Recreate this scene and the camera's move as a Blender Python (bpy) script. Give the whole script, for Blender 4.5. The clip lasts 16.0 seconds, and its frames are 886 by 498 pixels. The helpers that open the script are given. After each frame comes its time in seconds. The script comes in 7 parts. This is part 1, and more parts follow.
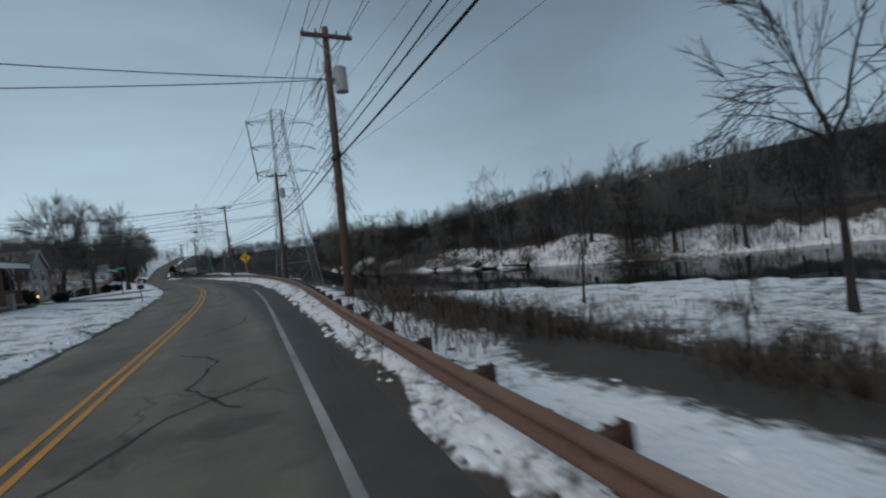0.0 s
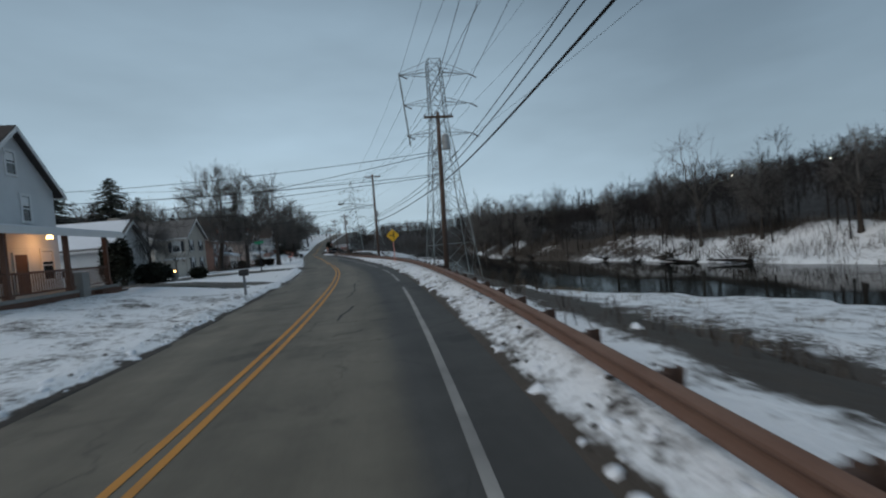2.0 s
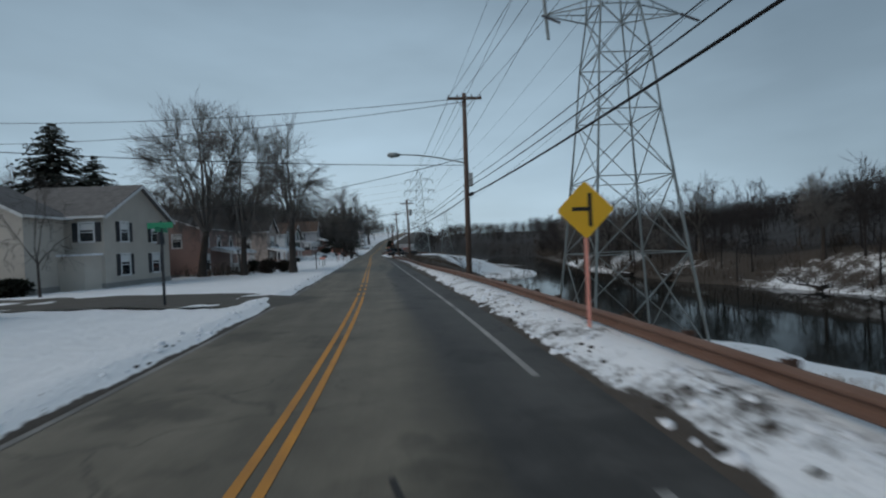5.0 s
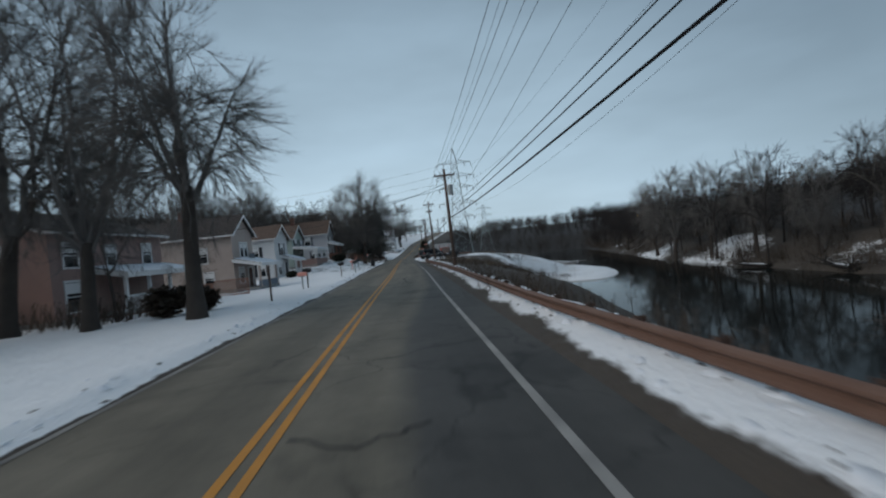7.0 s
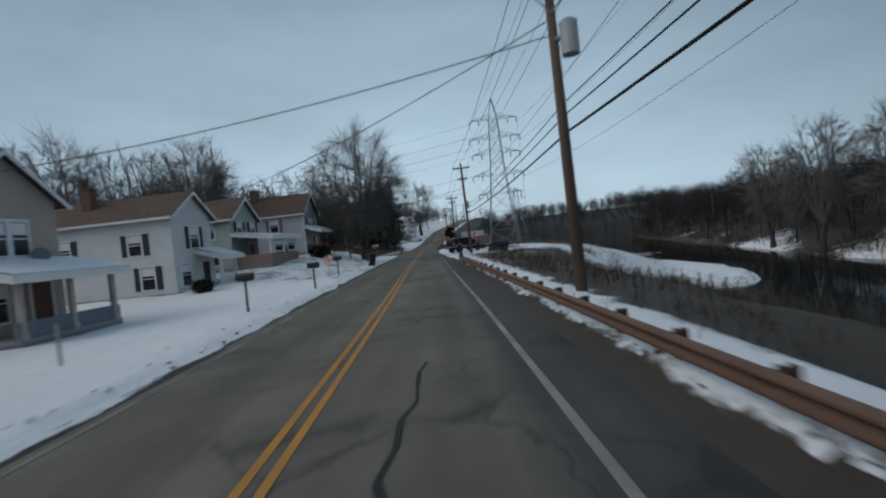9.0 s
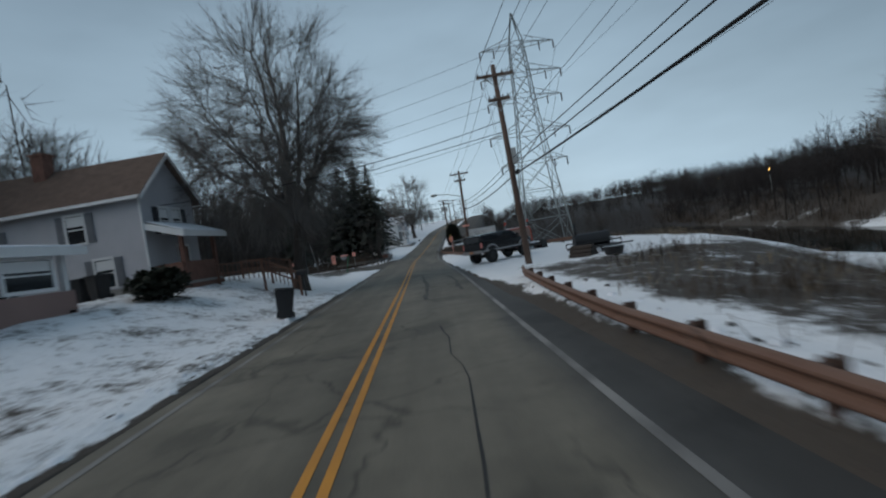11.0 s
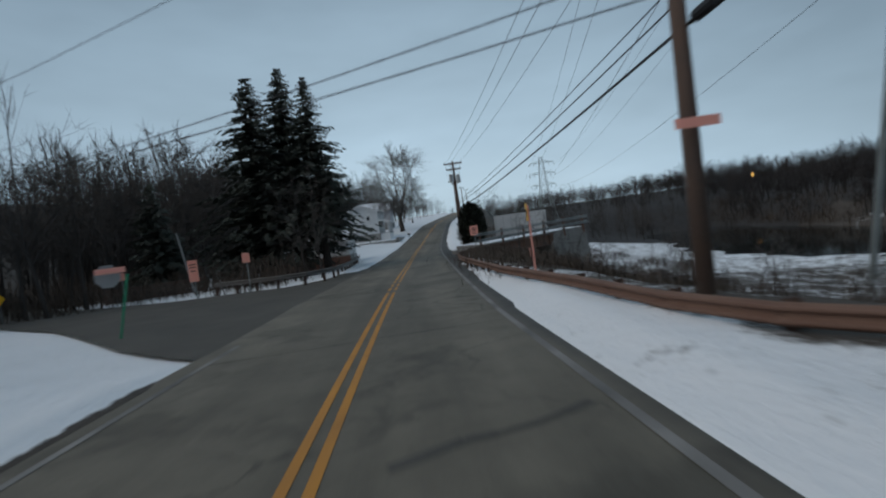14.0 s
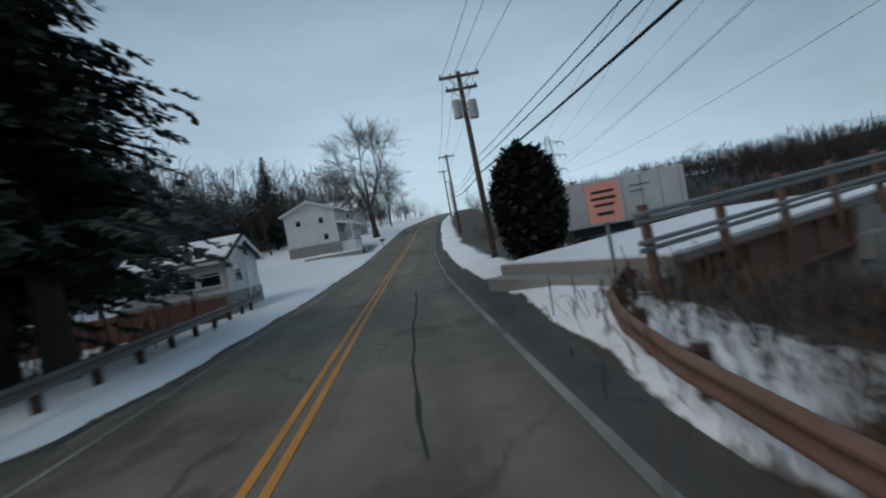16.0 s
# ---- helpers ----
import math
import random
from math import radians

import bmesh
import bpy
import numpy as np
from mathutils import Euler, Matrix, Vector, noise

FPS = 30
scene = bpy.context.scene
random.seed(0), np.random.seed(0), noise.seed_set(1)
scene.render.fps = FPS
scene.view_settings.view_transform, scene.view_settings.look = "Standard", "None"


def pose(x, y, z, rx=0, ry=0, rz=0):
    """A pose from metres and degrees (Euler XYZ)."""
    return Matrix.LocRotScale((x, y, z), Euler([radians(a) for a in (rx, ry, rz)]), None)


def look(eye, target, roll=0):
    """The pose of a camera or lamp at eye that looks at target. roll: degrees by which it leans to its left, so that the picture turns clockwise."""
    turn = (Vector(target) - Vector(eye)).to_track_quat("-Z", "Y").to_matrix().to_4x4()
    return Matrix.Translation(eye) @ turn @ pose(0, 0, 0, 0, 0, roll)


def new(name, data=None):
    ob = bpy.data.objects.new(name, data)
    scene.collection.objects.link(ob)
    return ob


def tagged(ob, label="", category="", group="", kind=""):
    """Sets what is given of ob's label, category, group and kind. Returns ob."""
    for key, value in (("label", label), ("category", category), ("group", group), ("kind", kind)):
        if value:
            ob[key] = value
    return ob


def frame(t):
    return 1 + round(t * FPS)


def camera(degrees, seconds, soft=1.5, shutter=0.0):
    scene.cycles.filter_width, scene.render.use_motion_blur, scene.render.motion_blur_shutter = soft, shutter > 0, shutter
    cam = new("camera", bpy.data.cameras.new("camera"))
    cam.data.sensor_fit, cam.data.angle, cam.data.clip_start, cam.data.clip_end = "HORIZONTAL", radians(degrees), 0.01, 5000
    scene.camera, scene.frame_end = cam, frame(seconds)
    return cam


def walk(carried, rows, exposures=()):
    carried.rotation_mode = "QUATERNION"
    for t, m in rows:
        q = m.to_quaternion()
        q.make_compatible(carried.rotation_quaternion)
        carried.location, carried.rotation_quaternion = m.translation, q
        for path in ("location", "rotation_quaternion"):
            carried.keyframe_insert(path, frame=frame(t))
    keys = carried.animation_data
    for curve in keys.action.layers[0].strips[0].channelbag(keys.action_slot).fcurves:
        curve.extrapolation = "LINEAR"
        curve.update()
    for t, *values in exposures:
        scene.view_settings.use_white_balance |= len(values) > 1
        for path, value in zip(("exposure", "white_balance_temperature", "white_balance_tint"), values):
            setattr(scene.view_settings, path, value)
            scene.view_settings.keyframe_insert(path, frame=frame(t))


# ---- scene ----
cam = camera(87.4, 16.0, soft=2.1, shutter=0.35)
PATH = [
    (0, (2.581, 10.927, 1.693), (3.542, 12.681, 1.648), -7.4),
    (0.5, (2.986, 14.141, 1.693), (3.764, 15.982, 1.641), -7.4),
    (1, (3.429, 17.624, 1.692), (4.057, 19.522, 1.637), -7.0),
    (1.5, (3.694, 21.407, 1.714), (4.206, 23.34, 1.666), -6.3),
    (2, (4.095, 25.461, 1.759), (4.496, 27.42, 1.712), -5.4),
    (2.5, (4.347, 29.911, 1.784), (4.668, 31.885, 1.754), -4.7),
    (3, (4.552, 34.411, 1.8), (4.815, 36.394, 1.776), -4.3),
    (3.5, (4.709, 39.129, 1.852), (4.928, 41.117, 1.828), -3.7),
    (4, (4.787, 44.18, 1.861), (4.971, 46.171, 1.839), -3.1),
    (6.5, (4.004, 72.219, 1.74), (4.029, 74.219, 1.738), -4.6),
    (7, (3.719, 78.454, 1.741), (3.699, 80.454, 1.737), -6.1),
    (7.5, (3.189, 84.826, 1.766), (3.13, 86.825, 1.747), -6.5),
    (8, (2.437, 91.459, 1.808), (2.353, 93.457, 1.774), -6.2),
    (8.5, (2.02, 98.228, 1.866), (1.902, 100.224, 1.823), -5.5),
    (11, (-1.233, 130.962, 1.821), (-1.325, 132.959, 1.786), -9.4),
    (11.5, (-1.826, 137.546, 1.8), (-1.923, 139.543, 1.766), -9.0),
    (12, (-2.34, 143.79, 1.828), (-2.433, 145.788, 1.811), -9.0),
    (12.5, (-2.863, 149.93, 1.827), (-2.935, 151.929, 1.8), -8.4),
    (13, (-3.354, 156.042, 1.827), (-3.415, 158.041, 1.787), -7.7),
    (13.5, (-4.034, 162.378, 1.829), (-4.081, 164.377, 1.787), -7.4),
    (14, (-4.709, 168.582, 1.665), (-4.759, 170.581, 1.614), -7.7),
    (14.5, (-5.029, 175.162, 1.768), (-5.084, 177.16, 1.713), -8.1),
    (15, (-5.674, 181.707, 1.746), (-5.715, 183.706, 1.687), -8.8),
    (15.5, (-6.064, 188.458, 1.7), (-6.079, 190.458, 1.651), -10.0),
    (16, (-6.185, 195.315, 1.722), (-6.164, 197.314, 1.683), -10.6),
]
SIZE = 1.2  # metres to one unit of the plan below
walk(cam, [(t, look(Vector(eye) * SIZE, Vector(target) * SIZE, roll)) for t, eye, target, roll in PATH], [(0, 0.0), (4.0, 0.03), (7.0, 0.12), (14.6, 0.12), (15.5, 0.2), (16.0, 0.27)])

# ---- world: overcast winter dusk ----
SUN_AZ, SUN_EL = 250.0, 38.0
world = bpy.data.worlds.new("sky")
scene.world = world
world.use_nodes = True
wn, wl = world.node_tree.nodes, world.node_tree.links
wn.clear()
w_out = wn.new("ShaderNodeOutputWorld")
w_bg = wn.new("ShaderNodeBackground")
w_sky = wn.new("ShaderNodeTexSky")
w_sky.sky_type, w_sky.sun_disc = "NISHITA", False
w_sky.sun_elevation, w_sky.sun_rotation = radians(SUN_EL), radians(SUN_AZ)
w_sky.dust_density, w_sky.air_density = 3.0, 1.5
w_scale = wn.new("ShaderNodeVectorMath")
w_scale.operation = "SCALE"
w_scale.inputs["Scale"].default_value = 0.055
wl.new(w_sky.outputs[0], w_scale.inputs[0])
w_co = wn.new("ShaderNodeTexCoord")
w_sep = wn.new("ShaderNodeSeparateXYZ")
wl.new(w_co.outputs["Generated"], w_sep.inputs[0])
w_ramp = wn.new("ShaderNodeValToRGB")
els = w_ramp.color_ramp.elements
els[0].position, els[0].color = 0.0, (0.54, 0.70, 0.81, 1)
els[1].position, els[1].color = 0.8, (0.155, 0.225, 0.295, 1)
mid = els.new(0.22)
mid.color = (0.40, 0.54, 0.655, 1)
w_side = wn.new("ShaderNodeMath")
w_side.operation, w_side.use_clamp = "MULTIPLY_ADD", True
w_side.inputs[1].default_value = 0.14
w_turn = wn.new("ShaderNodeMath")
w_turn.operation = "MULTIPLY_ADD"
w_turn.inputs[1].default_value, w_turn.inputs[2].default_value = -0.85, 0.85
wl.new(w_sep.outputs["Y"], w_turn.inputs[0])
w_cap = wn.new("ShaderNodeMath")
w_cap.operation = "MINIMUM"
w_cap.inputs[1].default_value = 0.24
wl.new(w_turn.outputs[0], w_cap.inputs[0])
w_up = wn.new("ShaderNodeMath")
wl.new(w_cap.outputs[0], w_up.inputs[0])
wl.new(w_sep.outputs["Z"], w_up.inputs[1])
wl.new(w_sep.outputs["X"], w_side.inputs[0])
wl.new(w_up.outputs[0], w_side.inputs[2])
wl.new(w_side.outputs[0], w_ramp.inputs[0])
w_map = wn.new("ShaderNodeMapping")
w_map.inputs["Scale"].default_value = (1.0, 1.0, 3.2)
wl.new(w_co.outputs["Generated"], w_map.inputs[0])
w_noise = wn.new("ShaderNodeTexNoise")
w_noise.inputs["Scale"].default_value, w_noise.inputs["Detail"].default_value = 2.1, 4.0
w_noise.inputs["Roughness"].default_value = 0.5
wl.new(w_map.outputs[0], w_noise.inputs["Vector"])
w_mr = wn.new("ShaderNodeMapRange")
w_mr.inputs["From Min"].default_value, w_mr.inputs["From Max"].default_value = 0.3, 0.7
w_mr.inputs["To Min"].default_value, w_mr.inputs["To Max"].default_value = 0.86, 1.1
wl.new(w_noise.outputs[0], w_mr.inputs[0])
w_cl = wn.new("ShaderNodeVectorMath")
w_cl.operation = "SCALE"
wl.new(w_ramp.outputs[0], w_cl.inputs[0])
wl.new(w_mr.outputs[0], w_cl.inputs["Scale"])
w_mix = wn.new("ShaderNodeMix")
w_mix.data_type = "RGBA"
w_mix.inputs[0].default_value = 0.92
wl.new(w_scale.outputs[0], w_mix.inputs[6])
wl.new(w_cl.outputs[0], w_mix.inputs[7])
wl.new(w_mix.outputs[2], w_bg.inputs[0])
w_bg.inputs[1].default_value = 1.0
wl.new(w_bg.outputs[0], w_out.inputs[0])

sun = new("sun", bpy.data.lights.new("sun", "SUN"))
sun.data.energy, sun.data.angle, sun.data.color = 0.95, radians(60), (1.0, 0.93, 0.86)
sun.matrix_world = Matrix.Rotation(radians(180 - SUN_AZ), 4, "Z") @ Matrix.Rotation(radians(90 - SUN_EL), 4, "X")

# ---- materials ----


def mat(name, color, rough=0.8, vary=0.25, scale=3.0, bump=0.15, fine=40.0, metal=0.0, color2=None, spread=0.5, rand=0.0):
    """A surface with colour variation at two scales and a fine relief, in metres."""
    m = bpy.data.materials.new(name)
    m.use_nodes = True
    n, l = m.node_tree.nodes, m.node_tree.links
    b = n["Principled BSDF"]
    co = n.new("ShaderNodeTexCoord")
    big, small = n.new("ShaderNodeTexNoise"), n.new("ShaderNodeTexNoise")
    big.inputs["Scale"].default_value, big.inputs["Detail"].default_value = scale, 5.0
    small.inputs["Scale"].default_value, small.inputs["Detail"].default_value = fine, 3.0
    for t in (big, small):
        l.new(co.outputs["Object"], t.inputs["Vector"])
    ramp = n.new("ShaderNodeMapRange")
    ramp.inputs["From Min"].default_value, ramp.inputs["From Max"].default_value = 0.5 - spread * 0.5, 0.5 + spread * 0.5
    l.new(big.outputs[0], ramp.inputs[0])
    mix = n.new("ShaderNodeMix")
    mix.data_type = "RGBA"
    c2 = color2 or tuple(v * (1 - vary) for v in color)
    mix.inputs[6].default_value, mix.inputs[7].default_value = (*color, 1), (*c2, 1)
    l.new(ramp.outputs[0], mix.inputs[0])
    val = n.new("ShaderNodeHueSaturation")
    mr = n.new("ShaderNodeMapRange")
    mr.inputs["To Min"].default_value, mr.inputs["To Max"].default_value = 1 - vary * 0.5, 1 + vary * 0.5
    l.new(small.outputs[0], mr.inputs[0])
    src = mr.outputs[0]
    if rand:
        oi = n.new("ShaderNodeObjectInfo")
        rr = n.new("ShaderNodeMapRange")
        rr.inputs["To Min"].default_value, rr.inputs["To Max"].default_value = 1 - rand, 1 + rand
        l.new(oi.outputs["Random"], rr.inputs[0])
        mul = n.new("ShaderNodeMath")
        mul.operation = "MULTIPLY"
        l.new(src, mul.inputs[0])
        l.new(rr.outputs[0], mul.inputs[1])
        src = mul.outputs[0]
    l.new(src, val.inputs["Value"])
    l.new(mix.outputs[2], val.inputs["Color"])
    l.new(val.outputs[0], b.inputs["Base Color"])
    b.inputs["Roughness"].default_value, b.inputs["Metallic"].default_value = rough, metal
    if bump:
        bp = n.new("ShaderNodeBump")
        bp.inputs["Strength"].default_value, bp.inputs["Distance"].default_value = bump, 0.02
        l.new(small.outputs[0], bp.inputs["Height"])
        l.new(bp.outputs[0], b.inputs["Normal"])
    return m


def siding(name, color, pitch=0.115):
    """Lapped horizontal boards: shallow steps in the relief, with weathering."""
    m = mat(name, color, rough=0.6, vary=0.16, scale=0.9, bump=0.0)
    n, l = m.node_tree.nodes, m.node_tree.links
    co = n.new("ShaderNodeTexCoord")
    sep = n.new("ShaderNodeSeparateXYZ")
    l.new(co.outputs["Object"], sep.inputs[0])
    div = n.new("ShaderNodeMath")
    div.operation = "DIVIDE"
    div.inputs[1].default_value = pitch
    fr = n.new("ShaderNodeMath")
    fr.operation = "FRACT"
    l.new(sep.outputs["Z"], div.inputs[0])
    l.new(div.outputs[0], fr.inputs[0])
    bp = n.new("ShaderNodeBump")
    bp.inputs["Strength"].default_value, bp.inputs["Distance"].default_value = 0.7, -0.02
    l.new(fr.outputs[0], bp.inputs["Height"])
    l.new(bp.outputs[0], n["Principled BSDF"].inputs["Normal"])
    return m


def emitter(name, color, strength):
    m = mat(name, color, bump=0.0)
    b = m.node_tree.nodes["Principled BSDF"]
    b.inputs["Emission Color"].default_value, b.inputs["Emission Strength"].default_value = (*color, 1), strength
    return m


def glass_mat(name, color=(0.02, 0.025, 0.03), rough=0.08):
    m = mat(name, color, rough=rough, vary=0.3, scale=1.5, bump=0.0)
    m.node_tree.nodes["Principled BSDF"].inputs["Specular IOR Level"].default_value = 0.7
    return m


M_BARK = mat("bark", (0.06, 0.048, 0.041), 0.95, 0.4, 2.0, 0.6, 25)
M_TWIG = mat("twig", (0.092, 0.081, 0.075), 0.95, 0.35, 0.6, 0.0, 12)
M_TWIG_PALE = mat("pale twig", (0.17, 0.158, 0.15), 0.95, 0.35, 0.6, 0.0, 12)
M_TWIG_FAR = mat("far twig", (0.030, 0.025, 0.024), 0.95, 0.4, 0.15, 0.0, 6, rand=0.25)
M_TWIG_WOOD = mat("wood twig", (0.068, 0.059, 0.054), 0.95, 0.4, 0.15, 0.0, 6)
M_PALE_BARK = mat("pale bark", (0.12, 0.108, 0.095), 0.9, 0.4, 1.5, 0.3, 20)
M_NEEDLE = mat("needles", (0.072, 0.082, 0.066), 0.9, 0.5, 0.7, 0.0, 8)
M_CEDAR = mat("cedar foliage", (0.030, 0.034, 0.020), 0.9, 0.5, 1.2, 0.0, 8)
M_GALVANISED = mat("dull galvanised steel", (0.17, 0.165, 0.16), 0.6, 0.35, 1.2, 0.1, 30, metal=0.3, color2=(0.09, 0.075, 0.065))
M_WET_BARK = mat("wet dead wood", (0.022, 0.018, 0.016), 0.85, 0.4, 1.5, 0.4, 12)
M_EARTH = mat("wet earth", (0.045, 0.036, 0.029), 0.9, 0.4, 3.0, 0.3)
M_BRUSH = mat("dry brush", (0.085, 0.062, 0.046), 0.95, 0.5, 0.4, 0.0, 5)
M_STRAW = mat("dry grass", (0.26, 0.20, 0.13), 0.95, 0.4, 0.4, 0.0, 5)
M_POLE = mat("weathered pole wood", (0.12, 0.075, 0.055), 0.9, 0.4, 1.5, 0.4, 25, color2=(0.09, 0.065, 0.055))
M_STEEL = mat("galvanised steel", (0.30, 0.33, 0.33), 0.55, 0.3, 1.0, 0.1, 15, metal=0.5)
M_TRANS = mat("transformer paint", (0.42, 0.44, 0.45), 0.5, 0.2, 2.0, 0.05)
M_WIRE = mat("wire", (0.03, 0.03, 0.032), 0.6, 0.2, 1.0, 0.0)
M_CABLE = mat("black cable", (0.012, 0.012, 0.014), 0.6, 0.2, 1.0, 0.0)
M_INSUL = mat("insulator", (0.10, 0.10, 0.11), 0.3, 0.2, 3.0, 0.0)
M_RUST = mat("weathering steel", (0.135, 0.068, 0.046), 0.7, 0.45, 1.3, 0.25, 30, metal=0.15, color2=(0.19, 0.115, 0.085))
M_POST = mat("guardrail post", (0.10, 0.06, 0.045), 0.85, 0.4, 2.0, 0.3, 30)
M_YELLOW = mat("yellow road paint", (0.62, 0.27, 0.035), 0.7, 0.3, 1.2, 0.15, 60, color2=(0.40, 0.18, 0.04))
M_WHITE_LINE = mat("white road paint", (0.40, 0.385, 0.36), 0.75, 0.35, 0.9, 0.15, 60, color2=(0.16, 0.155, 0.15))
M_FADED_LINE = mat("faded road paint", (0.27, 0.26, 0.245), 0.8, 0.4, 0.8, 0.15, 60, color2=(0.11, 0.105, 0.10), spread=0.3)
M_TYRE_MARK = mat("tyre mark", (0.085, 0.08, 0.07), 0.85, 0.5, 1.2, 0.0, 20)
M_CRACK = mat("crack", (0.036, 0.035, 0.034), 0.9, 0.3, 4.0, 0.0)
M_WHITE_SIDING = siding("white siding", (0.66, 0.67, 0.68))
M_TAN_SIDING = siding("tan siding", (0.44, 0.36, 0.32))
M_GREEN_SIDING = siding("pale green siding", (0.40, 0.47, 0.43))
M_GREY_SIDING = siding("grey siding", (0.47, 0.47, 0.50))
M_CREAM_SIDING = siding("cream siding", (0.55, 0.50, 0.44))
M_PINK_SIDING = siding("rose tan siding", (0.30, 0.19, 0.165))
M_TRIM = mat("white trim", (0.74, 0.74, 0.74), 0.5, 0.12, 1.5, 0.05)
M_ROOF_DARK = mat("dark shingles", (0.055, 0.045, 0.042), 0.9, 0.4, 3.0, 0.5, 18)
M_ROOF_BROWN = mat("brown shingles", (0.13, 0.085, 0.065), 0.9, 0.4, 3.0, 0.5, 18)
M_ROOF_GREY = mat("grey shingles", (0.17, 0.16, 0.155), 0.9, 0.4, 3.0, 0.5, 18)
M_SNOW_CAP = mat("roof snow", (0.82, 0.85, 0.90), 0.6, 0.06, 1.5, 0.3, 6)
M_SHUTTER = mat("dark shutter", (0.025, 0.028, 0.035), 0.6, 0.2, 3.0, 0.1)
M_SHUTTER_GREY = mat("grey shutter", (0.16, 0.17, 0.19), 0.6, 0.2, 3.0, 0.1)
M_PANE = glass_mat("window glass")
M_BRICK = mat("dull brick", (0.20, 0.10, 0.075), 0.9, 0.35, 5.0, 0.3, 25)
M_WOOD_RED = mat("red brown deck wood", (0.15, 0.075, 0.05), 0.8, 0.35, 2.0, 0.2, 20)
M_CONCRETE = mat("concrete", (0.30, 0.29, 0.275), 0.9, 0.25, 1.2, 0.2, 30)
M_BLACK_PLASTIC = mat("black plastic", (0.015, 0.015, 0.017), 0.5, 0.2, 3.0, 0.05)
M_TIRE = mat("tyre rubber", (0.014, 0.014, 0.015), 0.85, 0.3, 5.0, 0.4, 30)
M_CAR_BLACK = mat("black car paint", (0.012, 0.012, 0.014), 0.25, 0.1, 1.0, 0.0)
M_CAR_SILVER = mat("silver car paint", (0.32, 0.31, 0.31), 0.35, 0.1, 1.0, 0.0, metal=0.4)
M_TRUCK_RED = mat("red truck paint", (0.42, 0.06, 0.03), 0.35, 0.15, 1.0, 0.0)
M_CHROME = mat("chrome", (0.6, 0.6, 0.6), 0.2, 0.1, 1.0, 0.0, metal=1.0)
M_TAIL_PALE = mat("pale tail lamp", (0.62, 0.22, 0.20), 0.25, 0.1, 2.0, 0.0)
M_RIM_RED = mat("dull red wheel rim", (0.10, 0.028, 0.03), 0.6, 0.4, 4.0, 0.1)
M_SLEEPER_BACK = mat("rose-tan sleeper back", (0.27, 0.18, 0.15), 0.6, 0.4, 1.6, 0.1)
M_TAIL = mat("tail lamp red", (0.55, 0.06, 0.04), 0.25, 0.1, 2.0, 0.0)
M_PLATE = mat("plate with orange glow colour", (0.65, 0.25, 0.10), 0.5, 0.2, 4.0, 0.0)
M_SIGN_YELLOW = mat("yellow sign sheeting", (0.90, 0.50, 0.02), 0.45, 0.1, 2.0, 0.0)
# red lamp light on pale sheeting is put into this base colour
M_SIGN_REDLIT = mat("sign sheeting with red lamp glow", (0.90, 0.38, 0.30), 0.45, 0.1, 2.0, 0.0)
M_SIGN_GREEN = mat("green sign sheeting", (0.02, 0.28, 0.14), 0.45, 0.1, 2.0, 0.0)
M_SIGN_INK = mat("sign ink", (0.012, 0.012, 0.012), 0.6, 0.1, 2.0, 0.0)
M_SIGN_BACK = mat("sign back", (0.30, 0.30, 0.30), 0.5, 0.15, 2.0, 0.0, metal=0.3)
M_LATTICE = mat("lattice wood", (0.34, 0.17, 0.12), 0.8, 0.25, 2.0, 0.1)
M_BLUE_SKIRT = mat("blue grey porch skirt", (0.16, 0.19, 0.23), 0.7, 0.25, 2.0, 0.1)
M_TRAILER = mat("white trailer skin", (0.58, 0.58, 0.58), 0.5, 0.2, 0.8, 0.05)
M_LAMP_WARM = emitter("warm lamp", (1.0, 0.55, 0.18), 9.0)
M_LAMP_AMBER = emitter("amber lamp", (1.0, 0.40, 0.08), 14.0)
M_LAMP_WHITE = emitter("white lamp", (1.0, 0.85, 0.6), 10.0)

# ---- the plan ----
CENTRE = [(-150, -16.0), (-60, -7.0), (0, -0.95), (19.7, 1.15), (34, 2.55), (45, 3.15), (53, 3.3), (61, 3.2), (73, 2.5), (98, 0.4), (116, -1.05), (135, -2.8), (154, -4.45), (180, -6.75), (200, -8.05), (219, -9.0), (240, -9.3), (278, -8.2), (395, 0.0), (700, 30.0)]
RISE = [(-150, 0.0), (200, 0.0), (215, 0.15), (235, 0.9), (255, 2.6), (278, 4.9), (395, 12.7), (700, 14.0)]
NEAR = [(-150, 60), (38, 50), (42, 47), (59, 38), (71, 31), (88, 26), (97, 20.5), (117, 17.6), (137, 17.5), (157, 17.5), (170, 30), (204, 42), (222, 34), (240, 33), (262, 40), (300, 48), (400, 66), (700, 90)]
FAR = [(-150, 95), (38, 76), (52, 63), (75, 56), (107, 51), (127, 45), (165, 46), (200, 52), (235, 58), (265, 62), (300, 69), (400, 96), (700, 150)]
WATER = -5.5
EDGE = [(-150, 3.5), (14, 3.55), (34, 3.58), (50, 3.55), (80, 3.6), (106, 3.75), (135, 3.55), (147, 3.4), (153, 3.2), (168, 3.0), (178, 2.98), (186, 3.15), (197, 3.3), (203, 3.6), (208, 3.85), (220, 3.5), (700, 3.4)]
WHITE = [(-150, 2.9), (20, 2.85), (36, 2.85), (52, 3.1), (75, 2.87), (105, 2.88), (135, 2.85), (155, 2.95), (178, 2.66), (200, 2.84), (700, 2.9)]


